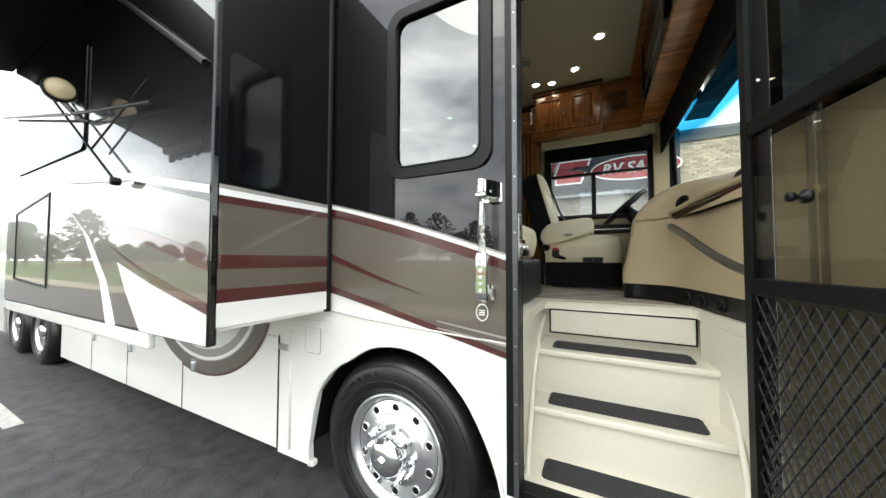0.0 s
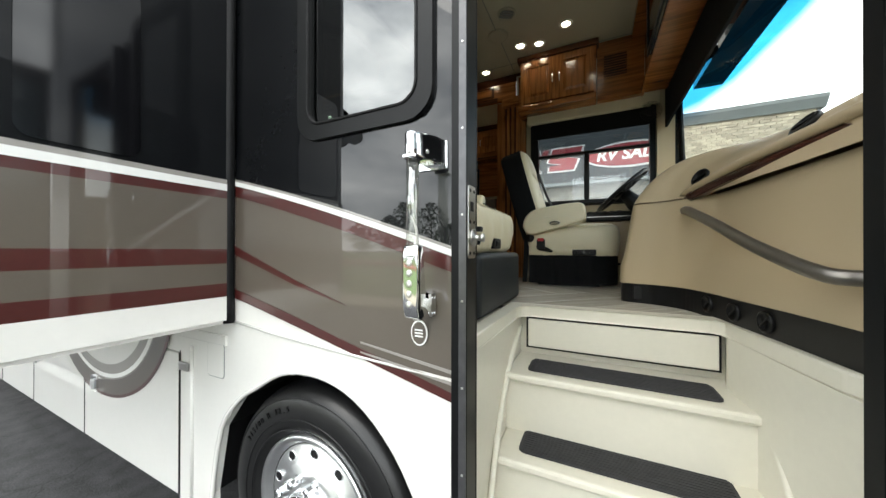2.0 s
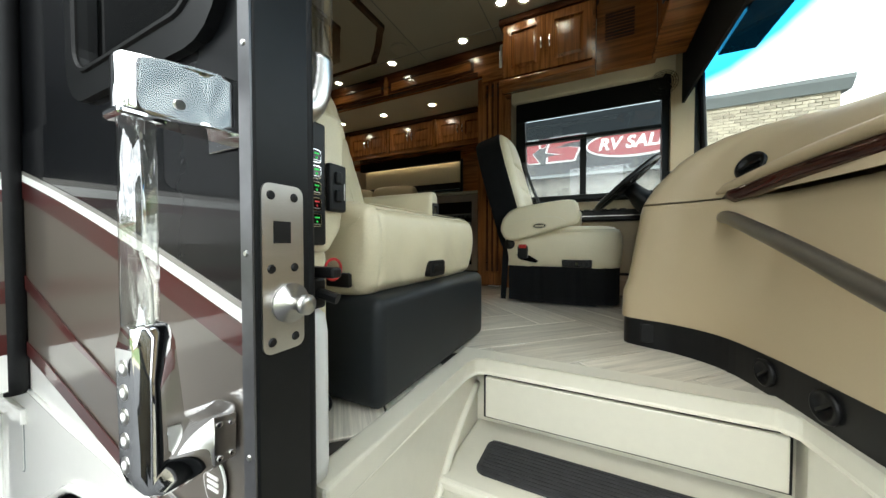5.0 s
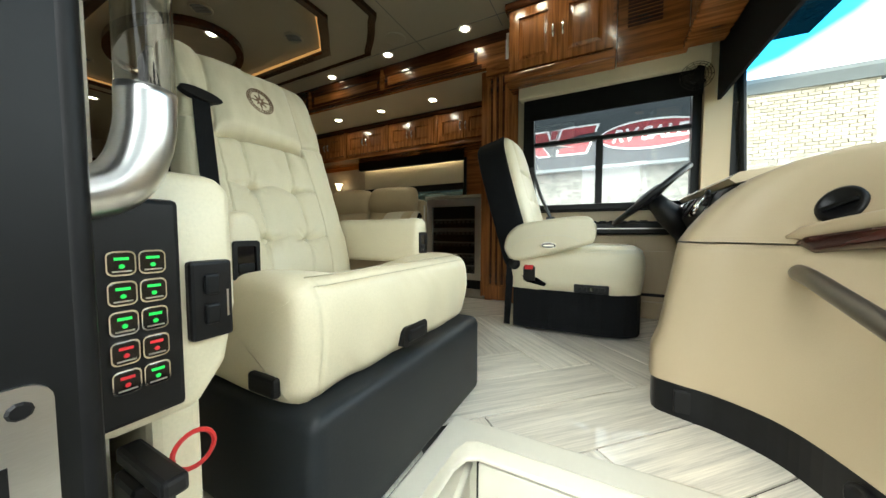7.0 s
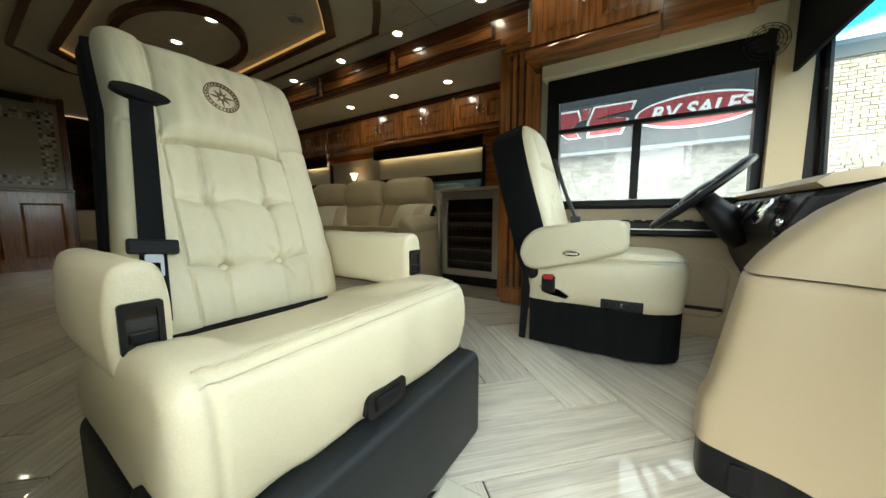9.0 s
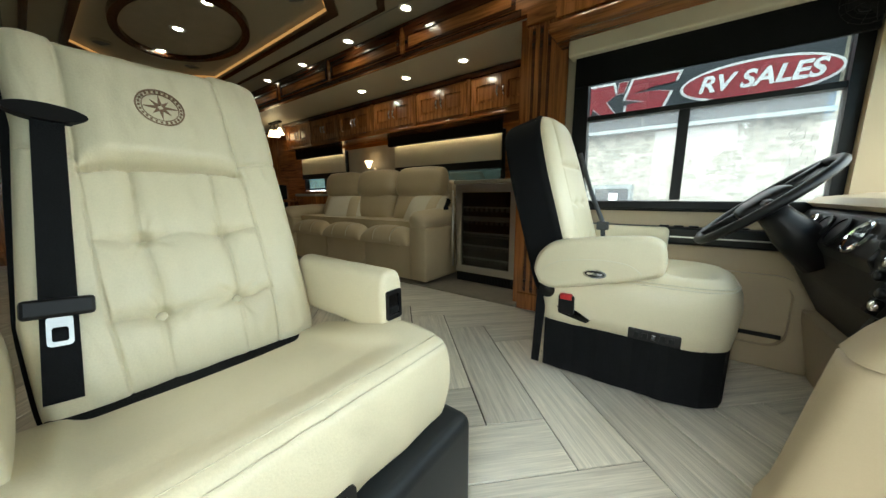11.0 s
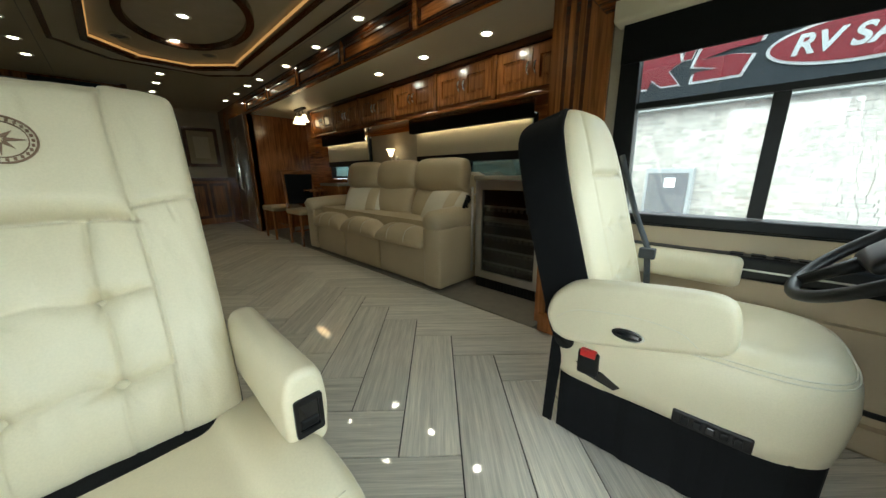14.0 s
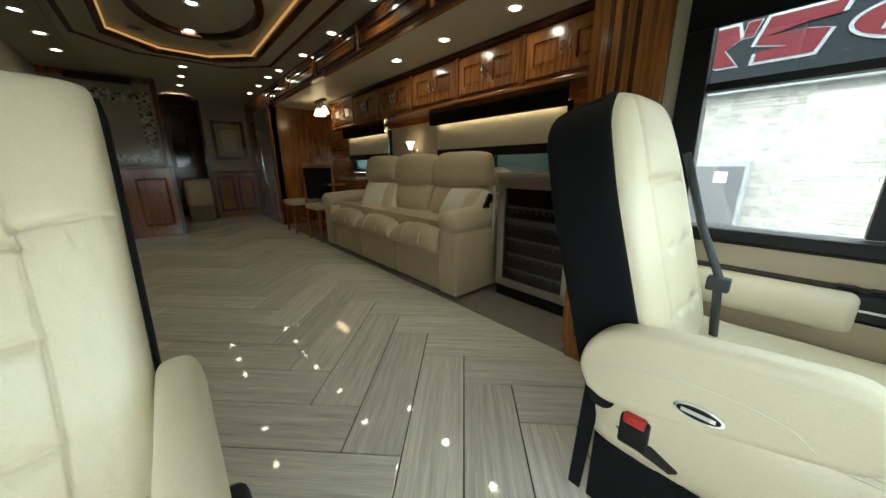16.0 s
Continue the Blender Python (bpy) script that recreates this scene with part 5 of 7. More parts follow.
dv2 = part("air_vent", lathe([(0.042, 0), (0.044, 0.012), (0.034, 0.018), (0.031, 0.008), (0.002, 0.006)], "x", (0, 0, 0), 28), BLACKPLASTIC, dash, "round black dash vent", True, pose(0.60, 1.89, 1.985, 0, 0, 187) @ pose(0, 0, 0, 0, -42, 0))
part("vane", box(0.008, 0.017, -0.030, 0.030, -0.005, 0.005, 0.002), DARKALU, dv2, at=pose(0, 0, 0, 25, 0, 0))
part("trim_strip", tube(arc([(0.412, 2.445, 1.855), (0.458, 2.36, 1.872), (0.507, 2.20, 1.893), (0.552, 1.99, 1.903), (0.590, 1.80, 1.908), (0.62, 1.60, 1.91)], 5), [0.004, 0.012] + [0.027] * 23 + [0.016], 8), BURL, dash, "dark burl wood trim strip", True)
rim_ = arc([(0.398, 2.452, 1.872), (0.442, 2.36, 1.897), (0.488, 2.20, 1.922), (0.530, 1.99, 1.935), (0.566, 1.80, 1.940), (0.596, 1.60, 1.942)], 5)
part("brow", tube(rim_, [0.004, 0.009] + [0.017] * (len(rim_) - 3) + [0.017], 10), DASH, dash, "rounded tan brow over the trim strip", True)
grab = thing("dash_grab_bar", "brushed grey curved grab bar on the dash", "grab bar")
part("bar", tube(arc([(0.50, 2.47, 1.80), (0.415, 2.425, 1.792), (0.395, 2.30, 1.778), (0.415, 2.05, 1.702), (0.445, 1.80, 1.612), (0.490, 1.60, 1.545), (0.55, 1.55, 1.535)], 6), [0.012] * 4 + [0.015] * 4 + [0.019] * 29, 14), SATIN, grab, smooth=True)

# driver's cockpit
pod = thing("instrument_pod", "driver's instrument pod with black gauges", "instrument panel", kind="structure")
part("shell", prism([(0.50, 1.60), (0.40, 1.80), (0.36, 1.96), (0.41, 2.06), (0.56, 2.09), (0.90, 2.09), (0.90, 1.60)], "y", 2.93, 3.82, r=0.02), BLACKPLASTIC, pod, "black instrument housing")
part("gauge_face", prism([(0.395, 1.87), (0.352, 1.955), (0.402, 2.055), (0.43, 2.05), (0.42, 1.87)], "y", 3.05, 3.75, r=0.006), BLACKPLASTIC, pod, "black gauge cluster")
for k in range(4):
    gy = 3.18 + 0.14 * k
    part("gauge", lathe([(0.050, 0), (0.050, 0.008), (0.044, 0.010), (0.044, 0.006), (0.002, 0.005)], "x", (0, 0, 0), 20), CHROME if k % 3 == 0 else DARKALU, pod, "round gauge", at=pose(0.372, gy, 2.0, 0, -28, 180))
for k in range(6):
    part("switch", box(-0.01, 0.01, -0.014, 0.014, -0.02, 0.02, 0.003), DARKALU, pod, at=pose(0.375, 3.02 + 0.02 * (k % 2), 1.80 + 0.045 * k, 0, 20, 0))
part("keys", tube(arc([(0.37, 2.99, 1.80), (0.345, 2.975, 1.76), (0.36, 2.97, 1.70)], 4), 0.006, 6), CHROME, pod, "keys hanging from the ignition")
part("hood", prism([(0.40, 2.082), (0.43, 2.105), (0.56, 2.122), (0.90, 2.122), (0.90, 2.094), (0.56, 2.093), (0.42, 2.066)], "y", 2.90, 3.80), DASH, pod, "thin tan hood over the gauges")
part("display", prism([(0.398, 1.895), (0.364, 1.960), (0.400, 2.035), (0.407, 2.032), (0.372, 1.960), (0.405, 1.897)], "y", 3.06, 3.34), SCREEN, pod, "glossy black display")
for k in range(9):
    zz = 1.75 + 0.036 * k
    xx = 0.425 - 0.02 * k + (0.012 * (k - 5) ** 2 * 0.5 if k > 5 else 0.0)
    sw = part("toggle_switch", lathe([(0.013, 0), (0.013, 0.012), (0.009, 0.016), (0.002, 0.017)], "x", (0, 0, 0), 12), DARKALU if k % 3 else CHROME, pod, smooth=True, at=pose(max(0.362, xx), 2.958 + 0.028 * (k % 2), zz, 0, 0, 180))
part("key_head", prism(oval(0.0, 0.0, 0.014, 0.018, 16), "y", -0.002, 0.002), CHROME, pod, "bright key", at=pose(0.352, 2.945, 1.745, 0, 20, 25))
part("key_tag", box(-0.012, 0.012, -0.004, 0.004, -0.03, 0.02, 0.003), BLACKPLASTIC, pod, "black key fob", at=pose(0.356, 2.95, 1.69, 0, 15, 20))
part("key_cord", tube(arc([(0.358, 2.95, 1.67), (0.345, 2.94, 1.62), (0.37, 2.945, 1.59)], 5), 0.003, 6), REDPLASTIC, pod, "red key cord", True)
part("knee_panel", prism([(0.50, FZ), (0.44, 1.62), (0.90, 1.62), (0.90, FZ)], "y", 2.90, 3.83), DASH, pod)
wheel = thing("steering_wheel", "black leather steering wheel on a tilted column", "steering wheel", Matrix.Translation((0.215, 3.47, 2.085)) @ pose(0, 0, 0, 0, -42, 0))
part("rim", tube([(0.225 * math.cos(2 * math.pi * k / 48), 0.225 * math.sin(2 * math.pi * k / 48), 0) for k in range(48)], 0.016, 10, closed=True), BLACKPLASTIC, wheel, "black leather rim", True)
part("hub", pad(0.17, 0.17, 0.03, None, 3.0, 14, 14, back=0.03), BLACKPLASTIC, wheel, smooth=True, at=pose(0, -0.085, 0))
for a in (20, 160, 270):
    part("spoke", tube([(0.05 * math.cos(radians(a)), 0.05 * math.sin(radians(a)), -0.005), (0.215 * math.cos(radians(a)), 0.215 * math.sin(radians(a)), 0)], [0.022, 0.013], 8), DARKALU, wheel, smooth=True)
part("column", lathe([(0.045, -0.02), (0.052, -0.08), (0.066, -0.14), (0.070, -0.27)], "z", (0, 0, 0), 20), BLACKPLASTIC, wheel, "black steering column", True)
part("stalk", tube([(0, 0.05, -0.08), (0.02, 0.20, -0.05)], 0.008, 8), BLACKPLASTIC, wheel)
side_ledge = thing("driver_side_ledge", "tan side console with black switch ledge under the window", "console", kind="structure")
part("ledge", box(-0.50, 0.50, 3.765, 3.85, 1.868, 1.955, 0.012), BLACKPLASTIC, side_ledge, "black glossy switch ledge")
part("chrome_strip", box(-0.46, 0.46, 3.761, 3.7655, 1.905, 1.911), STEEL, side_ledge)
part("panel", box(-0.50, 0.50, 3.80, 3.849, FZ, 1.868, 0.012), DASH, side_ledge)
part("map_pocket", ring(rrect(0.0, 0.44, 1.40, 1.76, 0.09), rrect(0.03, 0.41, 1.43, 1.73, 0.07), "y", 3.765, 3.80), DASH, side_ledge, "moulded map pocket rim")
part("pocket_slot", box(0.10, 0.40, 3.790, 3.802, 1.462, 1.482, 0.004), BLACKPLASTIC, side_ledge, "dark slot of the map pocket")
for k in range(6):
    part("switch", box(-0.10 + 0.06 * k, -0.06 + 0.06 * k, 3.785, 3.82, 1.955, 1.962, 0.002), DARKALU, side_ledge)

# driver's window
win = thing("window_driver", "black framed sliding driver's window", "window", kind="structure")
part("frame", ring([(-0.58, 2.03), (0.504, 2.03), (0.504, 2.93), (-0.58, 2.93)], [(-0.49, 2.085), (0.465, 2.085), (0.455, 2.90), (-0.51, 2.90)], "y", 3.835, 3.90), DARKALU, win, "black window frame")
part("rail", box(-0.515, 0.46, 3.845, 3.89, 2.535, 2.560), DARKALU, win)
part("mullion", box(-0.075, -0.030, 3.850, 3.885, 2.09, 2.54), DARKALU, win)
part("sill", box(-0.57, 0.505, 3.80, 3.84, 2.04, 2.085, 0.008), DARKALU, win)
for x0, x1, z0, z1 in ((-0.52, -0.05, 2.08, 2.55), (-0.05, 0.47, 2.08, 2.55), (-0.52, 0.47, 2.55, 2.92)):
    p_ = part("pane", box(x0, x1, 3.868, 3.872, z0, z1), UPPERTINT if z0 > 2.5 else VEILED, win, "clear window glass")
    p_.visible_shadow = False
blind = thing("driver_blind", "black roller blind under a cream valance", "blind")
part("valance", box(-0.60, 0.52, 3.74, 3.835, 2.865, 3.06, 0.01), BLIND, blind, "cream padded valance")
part("roller_cloth", box(-0.57, 0.50, 3.79, 3.81, 2.715, 2.88, 0.004), CLOTH, blind, "black blind cloth")
fan = thing("dash_fan", "small black wire-caged fan on the pillar", "fan", (0.45, 3.73, 2.80))
for k in range(5):
    r = 0.03 + 0.018 * k
    part("cage_ring", tube([(r * math.cos(2 * math.pi * i / 24), -0.03 + 0.006 * k, r * math.sin(2 * math.pi * i / 24)) for i in range(24)], 0.002, 5, closed=True), BLACKPLASTIC, fan)
for k in range(14):
    a = 2 * math.pi * k / 14
    part("cage_wire", tube([(0.03 * math.cos(a), -0.035, 0.03 * math.sin(a)), (0.10 * math.cos(a), -0.006, 0.10 * math.sin(a)), (0.09 * math.cos(a), 0.03, 0.09 * math.sin(a))], 0.0016, 4), BLACKPLASTIC, fan)
for k in range(3):
    part("blade", pad(0.05, 0.075, 0.004, None, 3, 8, 8), BLACKPLASTIC, fan, at=pose(0, 0, 0, 0, 120 * k, 0) @ pose(0, 0, 0, 90, 25, 0))
fan.scale = (0.8, 0.8, 0.8)
part("motor", lathe([(0.03, 0), (0.035, 0.03), (0.02, 0.07)], "y", (0, 0.01, 0), 16), BLACKPLASTIC, fan, smooth=True)
part("bracket", tube([(0, 0.06, 0), (0.04, 0.12, 0.06), (0.06, 0.14, 0.08)], 0.010, 8), BLACKPLASTIC, fan)

# ---- windscreen shade and front overhead ----
shade = thing("windscreen_shade", "rolled black windscreen shade in a cream valance", "blind")
part("valance", box(0.52, 0.66, 1.52, 3.78, 3.00, 3.10, 0.012), BLIND, shade, "cream valance")
part("shade_cloth", box(0.562, 0.578, 1.52, 3.78, 2.66, 3.01), CLOTH, shade, "black shade cloth")


def raised_door(parent, w, h, mat, at, knob_side=0, label="raised-panel cherry door"):
    """A cabinet door with stiles, rails and a raised field; x across, z up, front at -y."""
    d = part("door", ring([(0, 0), (w, 0), (w, h), (0, h)], [(0.055, 0.055), (w - 0.055, 0.055), (w - 0.055, h - 0.055), (0.055, h - 0.055)], "y", -0.022, 0.0), mat, parent, label, at=at)
    bm = bmesh.new()
    o, i_ = [(0.055, 0.055), (w - 0.055, 0.055), (w - 0.055, h - 0.055), (0.055, h - 0.055)], [(0.085, 0.085), (w - 0.085, 0.085), (w - 0.085, h - 0.085), (0.085, h - 0.085)]
    a = [bm.verts.new((x, -0.006, z)) for x, z in o]
    b = [bm.verts.new((x, -0.019, z)) for x, z in i_]
    for k in range(4):
        bm.faces.new((a[k], a[(k + 1) % 4], b[(k + 1) % 4], b[k]))
    bm.faces.new(b)
    part("raised_field", bm, mat, d)
    part("moulding", ring([(0.050, 0.050), (w - 0.050, 0.050), (w - 0.050, h - 0.050), (0.050, h - 0.050)], [(0.060, 0.060), (w - 0.060, 0.060), (w - 0.060, h - 0.060), (0.060, h - 0.060)], "y", -0.025, -0.004), mat, d)
    if knob_side:
        kx = w - 0.028 if knob_side > 0 else 0.028
        part("handle", tube(arc([(kx, -0.022, h * 0.5 - 0.045), (kx, -0.045, h * 0.5 - 0.02), (kx, -0.045, h * 0.5 + 0.02), (kx, -0.022, h * 0.5 + 0.045)], 4), 0.0075, 8), CHROME, d, "bright bow handle", True)
    return d


oc = thing("overhead_cabinet", "cherry overhead cabinet with raised-panel doors above the driver", "cabinet")
part("body", box(-0.64, 0.03, 3.615, 3.84, 2.97, CZ - 0.004), WOOD, oc)
part("base_rail", box(-0.665, 0.03, 3.585, 3.84, 2.945, 2.995, 0.008), WOOD, oc, "cherry base moulding")
part("crown", box(-0.665, 0.05, 3.575, 3.84, CZ - 0.055, CZ - 0.006, 0.01), WOODD, oc)
raised_door(oc, 0.315, 0.40, WOODV, pose(-0.625, 3.612, 3.012), 1)
raised_door(oc, 0.315, 0.40, WOODV, pose(-0.305, 3.612, 3.012), -1)
vp = thing("speaker_panel", "cherry panel with slatted speaker grille", "panel")
part("board", box(0.035, 0.40, 3.68, 3.84, 2.95, CZ - 0.004), WOOD, vp)
for k in range(9):
    part("slat", box(0.09, 0.27, 3.672, 3.682, 3.15 + 0.022 * k, 3.162 + 0.022 * k), WOODD, vp)
fc = thing("front_cabinet", "cherry cabinet above the windscreen with a television", "cabinet")
part("body", box(0.40, 0.60, 1.54, 3.66, 2.98, CZ - 0.066), WOOD, fc)
part("bottom_panel", box(0.37, 0.56, 1.54, 3.67, 2.94, 2.985, 0.01), WOOD, fc, "cherry underside board")
tv = thing("television", "black flat television on the front cabinet", "television", pose(0.385, 2.62, 3.21, 0, 0, 90))
part("screen", box(-0.50, 0.50, 0.0, 0.035, -0.25, 0.25, 0.006), SCREEN, tv)
part("bezel", ring([(-0.505, -0.255), (0.505, -0.255), (0.505, 0.255), (-0.505, 0.255)], [(-0.48, -0.22), (0.48, -0.22), (0.48, 0.235), (-0.48, 0.235)], "y", 0.033, 0.042), BLACKPLASTIC, tv)

# wood post at the slide-out mouth
def fluted_post(x0, x1, y0, y1):
    p_ = thing("fluted_post", "cherry fluted post at the slide-out opening", "post", (0, 0, 0), kind="structure")
    part("shaft", box(x0, x1, y0, y1, FZ + 0.014, 3.24, 0.004), WOODV, p_)
    w = (x1 - x0)
    for k in range(3):
        xx = x0 + w * (0.22 + 0.28 * k)
        part("flute", box(xx - 0.010, xx + 0.010, y0 - 0.003, y0 + 0.004, FZ + 0.14, 3.12, 0.003), WOODD, p_)
    part("plinth", box(x0 - 0.012, x1 + 0.012, y0 - 0.012, y1, FZ + 0.012, FZ + 0.13, 0.008), WOODV, p_)
    part("capital", box(x0 - 0.012, x1 + 0.012, y0 - 0.014, y1, 3.14, 3.24, 0.01), WOOD, p_)
    return p_


fluted_post(-0.880, -0.707, 3.845, 3.95)
setting("post_trim", box(-0.706, -0.625, 3.825, 3.95, FZ, CZ - 0.06, 0.008), WOODV, "plain cherry trim strip beside the fluted post", "trim")

# ---- slide-out fascia and overhead cabinets ----
hd = thing("slide_fascia", "cherry fascia with mouldings over the slide-out mouth", "fascia", kind="structure")
part("board", box(-6.15, -0.74, 3.865, 3.905, 3.225, CZ - 0.003), WOOD, hd)
part("crown_moulding", prism([(3.848, CZ - 0.004), (3.848, CZ - 0.03), (3.862, CZ - 0.07), (3.866, CZ - 0.075), (3.866, CZ - 0.004)], "x", -6.15, -0.66), WOODD, hd, "dark crown moulding")
part("lower_moulding", prism([(3.845, 3.222), (3.845, 3.25), (3.858, 3.265), (3.866, 3.265), (3.866, 3.222)], "x", -6.15, -0.94), WOODD, hd)
for k in range(5):
    x1 = -0.98 - 1.02 * k
    part("panel_frame", ring([(x1 - 0.95, 3.275), (x1, 3.275), (x1, 3.40), (x1 - 0.95, 3.40)], [(x1 - 0.925, 3.295), (x1 - 0.025, 3.295), (x1 - 0.025, 3.38), (x1 - 0.925, 3.38)], "y", 3.852, 3.868), WOODD, hd)
    part("corbel", box(x1 - 1.0, x1 - 0.965, 3.848, 3.868, 3.225, CZ - 0.02, 0.006), WOOD, hd)
for k in range(6):
    x1 = -1.06 - 0.68 * k
    cb = thing("upper_cabinet", "cherry upper cabinet with paired raised-panel doors", "cabinet", (x1, 4.50, 2.86), "upper cabinets over the sofa")
    part("body", box(-0.672, 0, 0.0, 0.315, 0.0, 0.325), WOOD, cb)
    part("pilaster", box(-0.672, -0.630, -0.03, 0.01, 0.0, 0.325, 0.004), WOODV, cb)
    raised_door(cb, 0.308, 0.27, WOODV, pose(-0.625, 0, 0.03), 1)
    raised_door(cb, 0.308, 0.27, WOODV, pose(-0.312, 0, 0.03), -1)
part("valance_rail", box(-5.2, -1.0, 4.47, 4.82, 2.83, 2.858, 0.006), WOOD, hd)
part("cabinet_crown", box(-5.2, -1.0, 4.465, 4.82, 3.19, 3.238, 0.01), WOODD, hd)


def side_window(name, x0, x1, z0, z1):
    w = thing(name, "dark framed window with a lit cream blind", "window", kind="structure")
    part("window_frame", ring([(x0 - 0.04, z0 - 0.03), (x1 + 0.04, z0 - 0.03), (x1 + 0.04, z1 + 0.03), (x0 - 0.04, z1 + 0.03)], [(x0, z0), (x1, z0), (x1, z1), (x0, z1)], "y", 4.80, 4.86), DARKALU, w)
    part("mullion", box((x0 + x1) / 2 - 0.03, (x0 + x1) / 2 + 0.03, 4.81, 4.85, z0, z1), DARKALU, w)
    g = part("pane", box(x0, x1, 4.835, 4.839, z0, z1), TINTED, w, "tinted glass")
    g.visible_shadow = False
    part("blind_cloth", box(x0 - 0.02, x1 + 0.02, 4.765, 4.775, z0 + (z1 - z0) * 0.46, z1 + 0.06), BLIND, w, "cream blind cloth")
    part("bottom_bar", box(x0 - 0.02, x1 + 0.02, 4.755, 4.785, z0 + (z1 - z0) * 0.30, z0 + (z1 - z0) * 0.46, 0.006), BLACKPLASTIC, w, "black blind bar")
    part("valance", box(x0 - 0.06, x1 + 0.06, 4.68, 4.71, z1 - 0.02, z1 + 0.10, 0.008), CLOTH, w, "dark padded valance")
    # Unseen shield, added to keep the strip's reflection off the floor.
    part("baffle", box(x0 - 0.05, x1 + 0.05, 4.711, 4.740, z1 - 0.020, z1 - 0.013), CLOTH, w)
    part("light_strip", box(x0, x1, 4.735, 4.75, z1 + 0.01, z1 + 0.02), BLINDSTRIP, w, "warm strip light behind the valance")


side_window("window_sofa", -2.98, -1.52, 2.24, 2.74)
side_window("window_dinette", -5.20, -4.06, 2.24, 2.74)


def sconce(x, y, z):
    s = thing("wall_sconce", "brass wall sconce with frosted bell shade", "wall lamp", (x, y, z))
    part("plate", lathe([(0.04, 0), (0.036, -0.012), (0.01, -0.018)], "y", (0, 0, 0), 20), STEEL, s, smooth=True)
    part("arm", tube(arc([(0, -0.01, 0), (0, -0.06, -0.03), (0, -0.10, 0.0), (0, -0.10, 0.03)], 5), 0.007, 8), STEEL, s, smooth=True)
    part("shade", lathe([(0.022, 0.03), (0.030, 0.06), (0.038, 0.09), (0.058, 0.12), (0.055, 0.118), (0.030, 0.07)], "z", (0, -0.10, 0), 20), SHADEGLOW, s, "glowing frosted glass shade", True)


sconce(-3.45, 4.815, 2.46)

# ---- sofa ----
sofa = thing("sofa", "tan leather reclining sofa with three seats", "sofa", (-1.74, 3.86, FZ + 0.012))
W = 2.42
for k in range(3):
    x1 = -0.20 - 0.673 * k

    def tuft(u, v):
        return 0.022 * gauss((abs(u) - 0.36) * 0.33, 0.010) - 0.012 * max(0.0, 1 - ((v - 0.12) / 0.2) ** 2) + 0.004 * noise.noise(Vector((u * 2 + k, v * 3, 2)))

    seat = part("seat_cushion", pad(0.672, 0.62, 0.165, tuft, 3.2, 60, 30), SOFA, sofa, "ribbed tan leather seat cushion", True, Matrix.Translation((x1 - 0.336, -0.035, 0.345)) @ pose(0, 0, 0, -1))
    for u_ in (-0.36, 0.36):
        part("rib_stitching", tube(arc([(u_ * 0.336, -0.003, 0.03), (u_ * 0.336, 0.008, 0.085), (u_ * 0.336, 0.05, 0.136), (u_ * 0.336, 0.15, 0.156), (u_ * 0.336, 0.40, 0.150)], 5), 0.0035, 5), PIPING, seat, "pale rib stitching", True)
    part("front_panel", box(x1 - 0.668, x1 - 0.004, 0.03, 0.10, 0.02, 0.41, 0.02, 3), SOFA, sofa, smooth=True)
    part("back_cushion", pad(0.67, 0.40, 0.18, None, 3.0, 24, 24), SOFA, sofa, "tan leather back cushion", True, Matrix.Translation((x1 - 0.336, 0.50, 0.44)) @ pose(0, 0, 0, 69))
    bm = pad(0.660, 0.33, 0.15, None, 3.2, 36, 30, waist=lambda v: 1.0 - 0.10 * max(0.0, v - 0.55) ** 2 / 0.2, back=0.08)
    for v in bm.verts:
        e = 1 - (v.co.x / 0.334) ** 2
        v.co.y += (0.34 - v.co.y) / 0.34 * (-0.05 * e ** 2 + 0.02) - v.co.y / 0.34 * 0.022 * (1 - e) ** 2
    part("headrest", bm, SOFA, sofa, "rounded headrest cushion", True, Matrix.Translation((x1 - 0.336, 0.560, 0.765)) @ pose(0, 0, 0, 78))
part("frame", box(-W + 0.05, -0.05, 0.12, 0.90, 0.02, 0.55), SOFA, sofa)
part("back_frame", box(-W + 0.20, -0.20, 0.68, 0.92, 0.3, 0.96, 0.08), SOFA, sofa)
for x0 in (-0.205, -W):
    part("arm_front", prism([(x0 + 0.005, 0.03), (x0 + 0.195, 0.03), (x0 + 0.20, 0.52), (x0 + 0.0, 0.52)], "y", 0.0, 0.85, r=0.02), SOFA, sofa, smooth=True)
    part("arm_pad", tube([(x0 + 0.10, -0.015, 0.55), (x0 + 0.10, 0.01, 0.565), (x0 + 0.10, 0.35, 0.58), (x0 + 0.10, 0.85, 0.58)], [0.07, 0.098, 0.102, 0.10], 18), SOFA, sofa, "rolled tan arm pad", True)


def pillow(x, turn, name="throw_pillow"):
    p_ = thing(name, "striped ivory and taupe throw pillow with dark fringe on the sofa", "pillow", Matrix.Translation((x, 4.12, FZ + 0.49)) @ pose(0, 0, 0, 58, 0, turn), "throw pillows on the sofa")
    part("cover", pad(0.50, 0.36, 0.075, None, 2.6, 20, 20, back=0.075), PALECLOTH, p_, "ivory cloth cover", True)
    part("band", pad(0.17, 0.352, 0.081, None, 2.8, 10, 20, back=0.06), SOFA, p_, "taupe centre band", True, pose(0.12, 0.004, 0))
    bm = bmesh.new()
    for k in range(14):
        box(0.225, 0.270 + 0.008 * math.sin(k * 2.3), 0.03 + 0.022 * k, 0.046 + 0.022 * k, -0.02, 0.02, bm=bm)
    part("fringe", bm, CLOTH, p_, "dark beaded fringe")


pillow(-3.28, 24)
pillow(-2.06, -6)

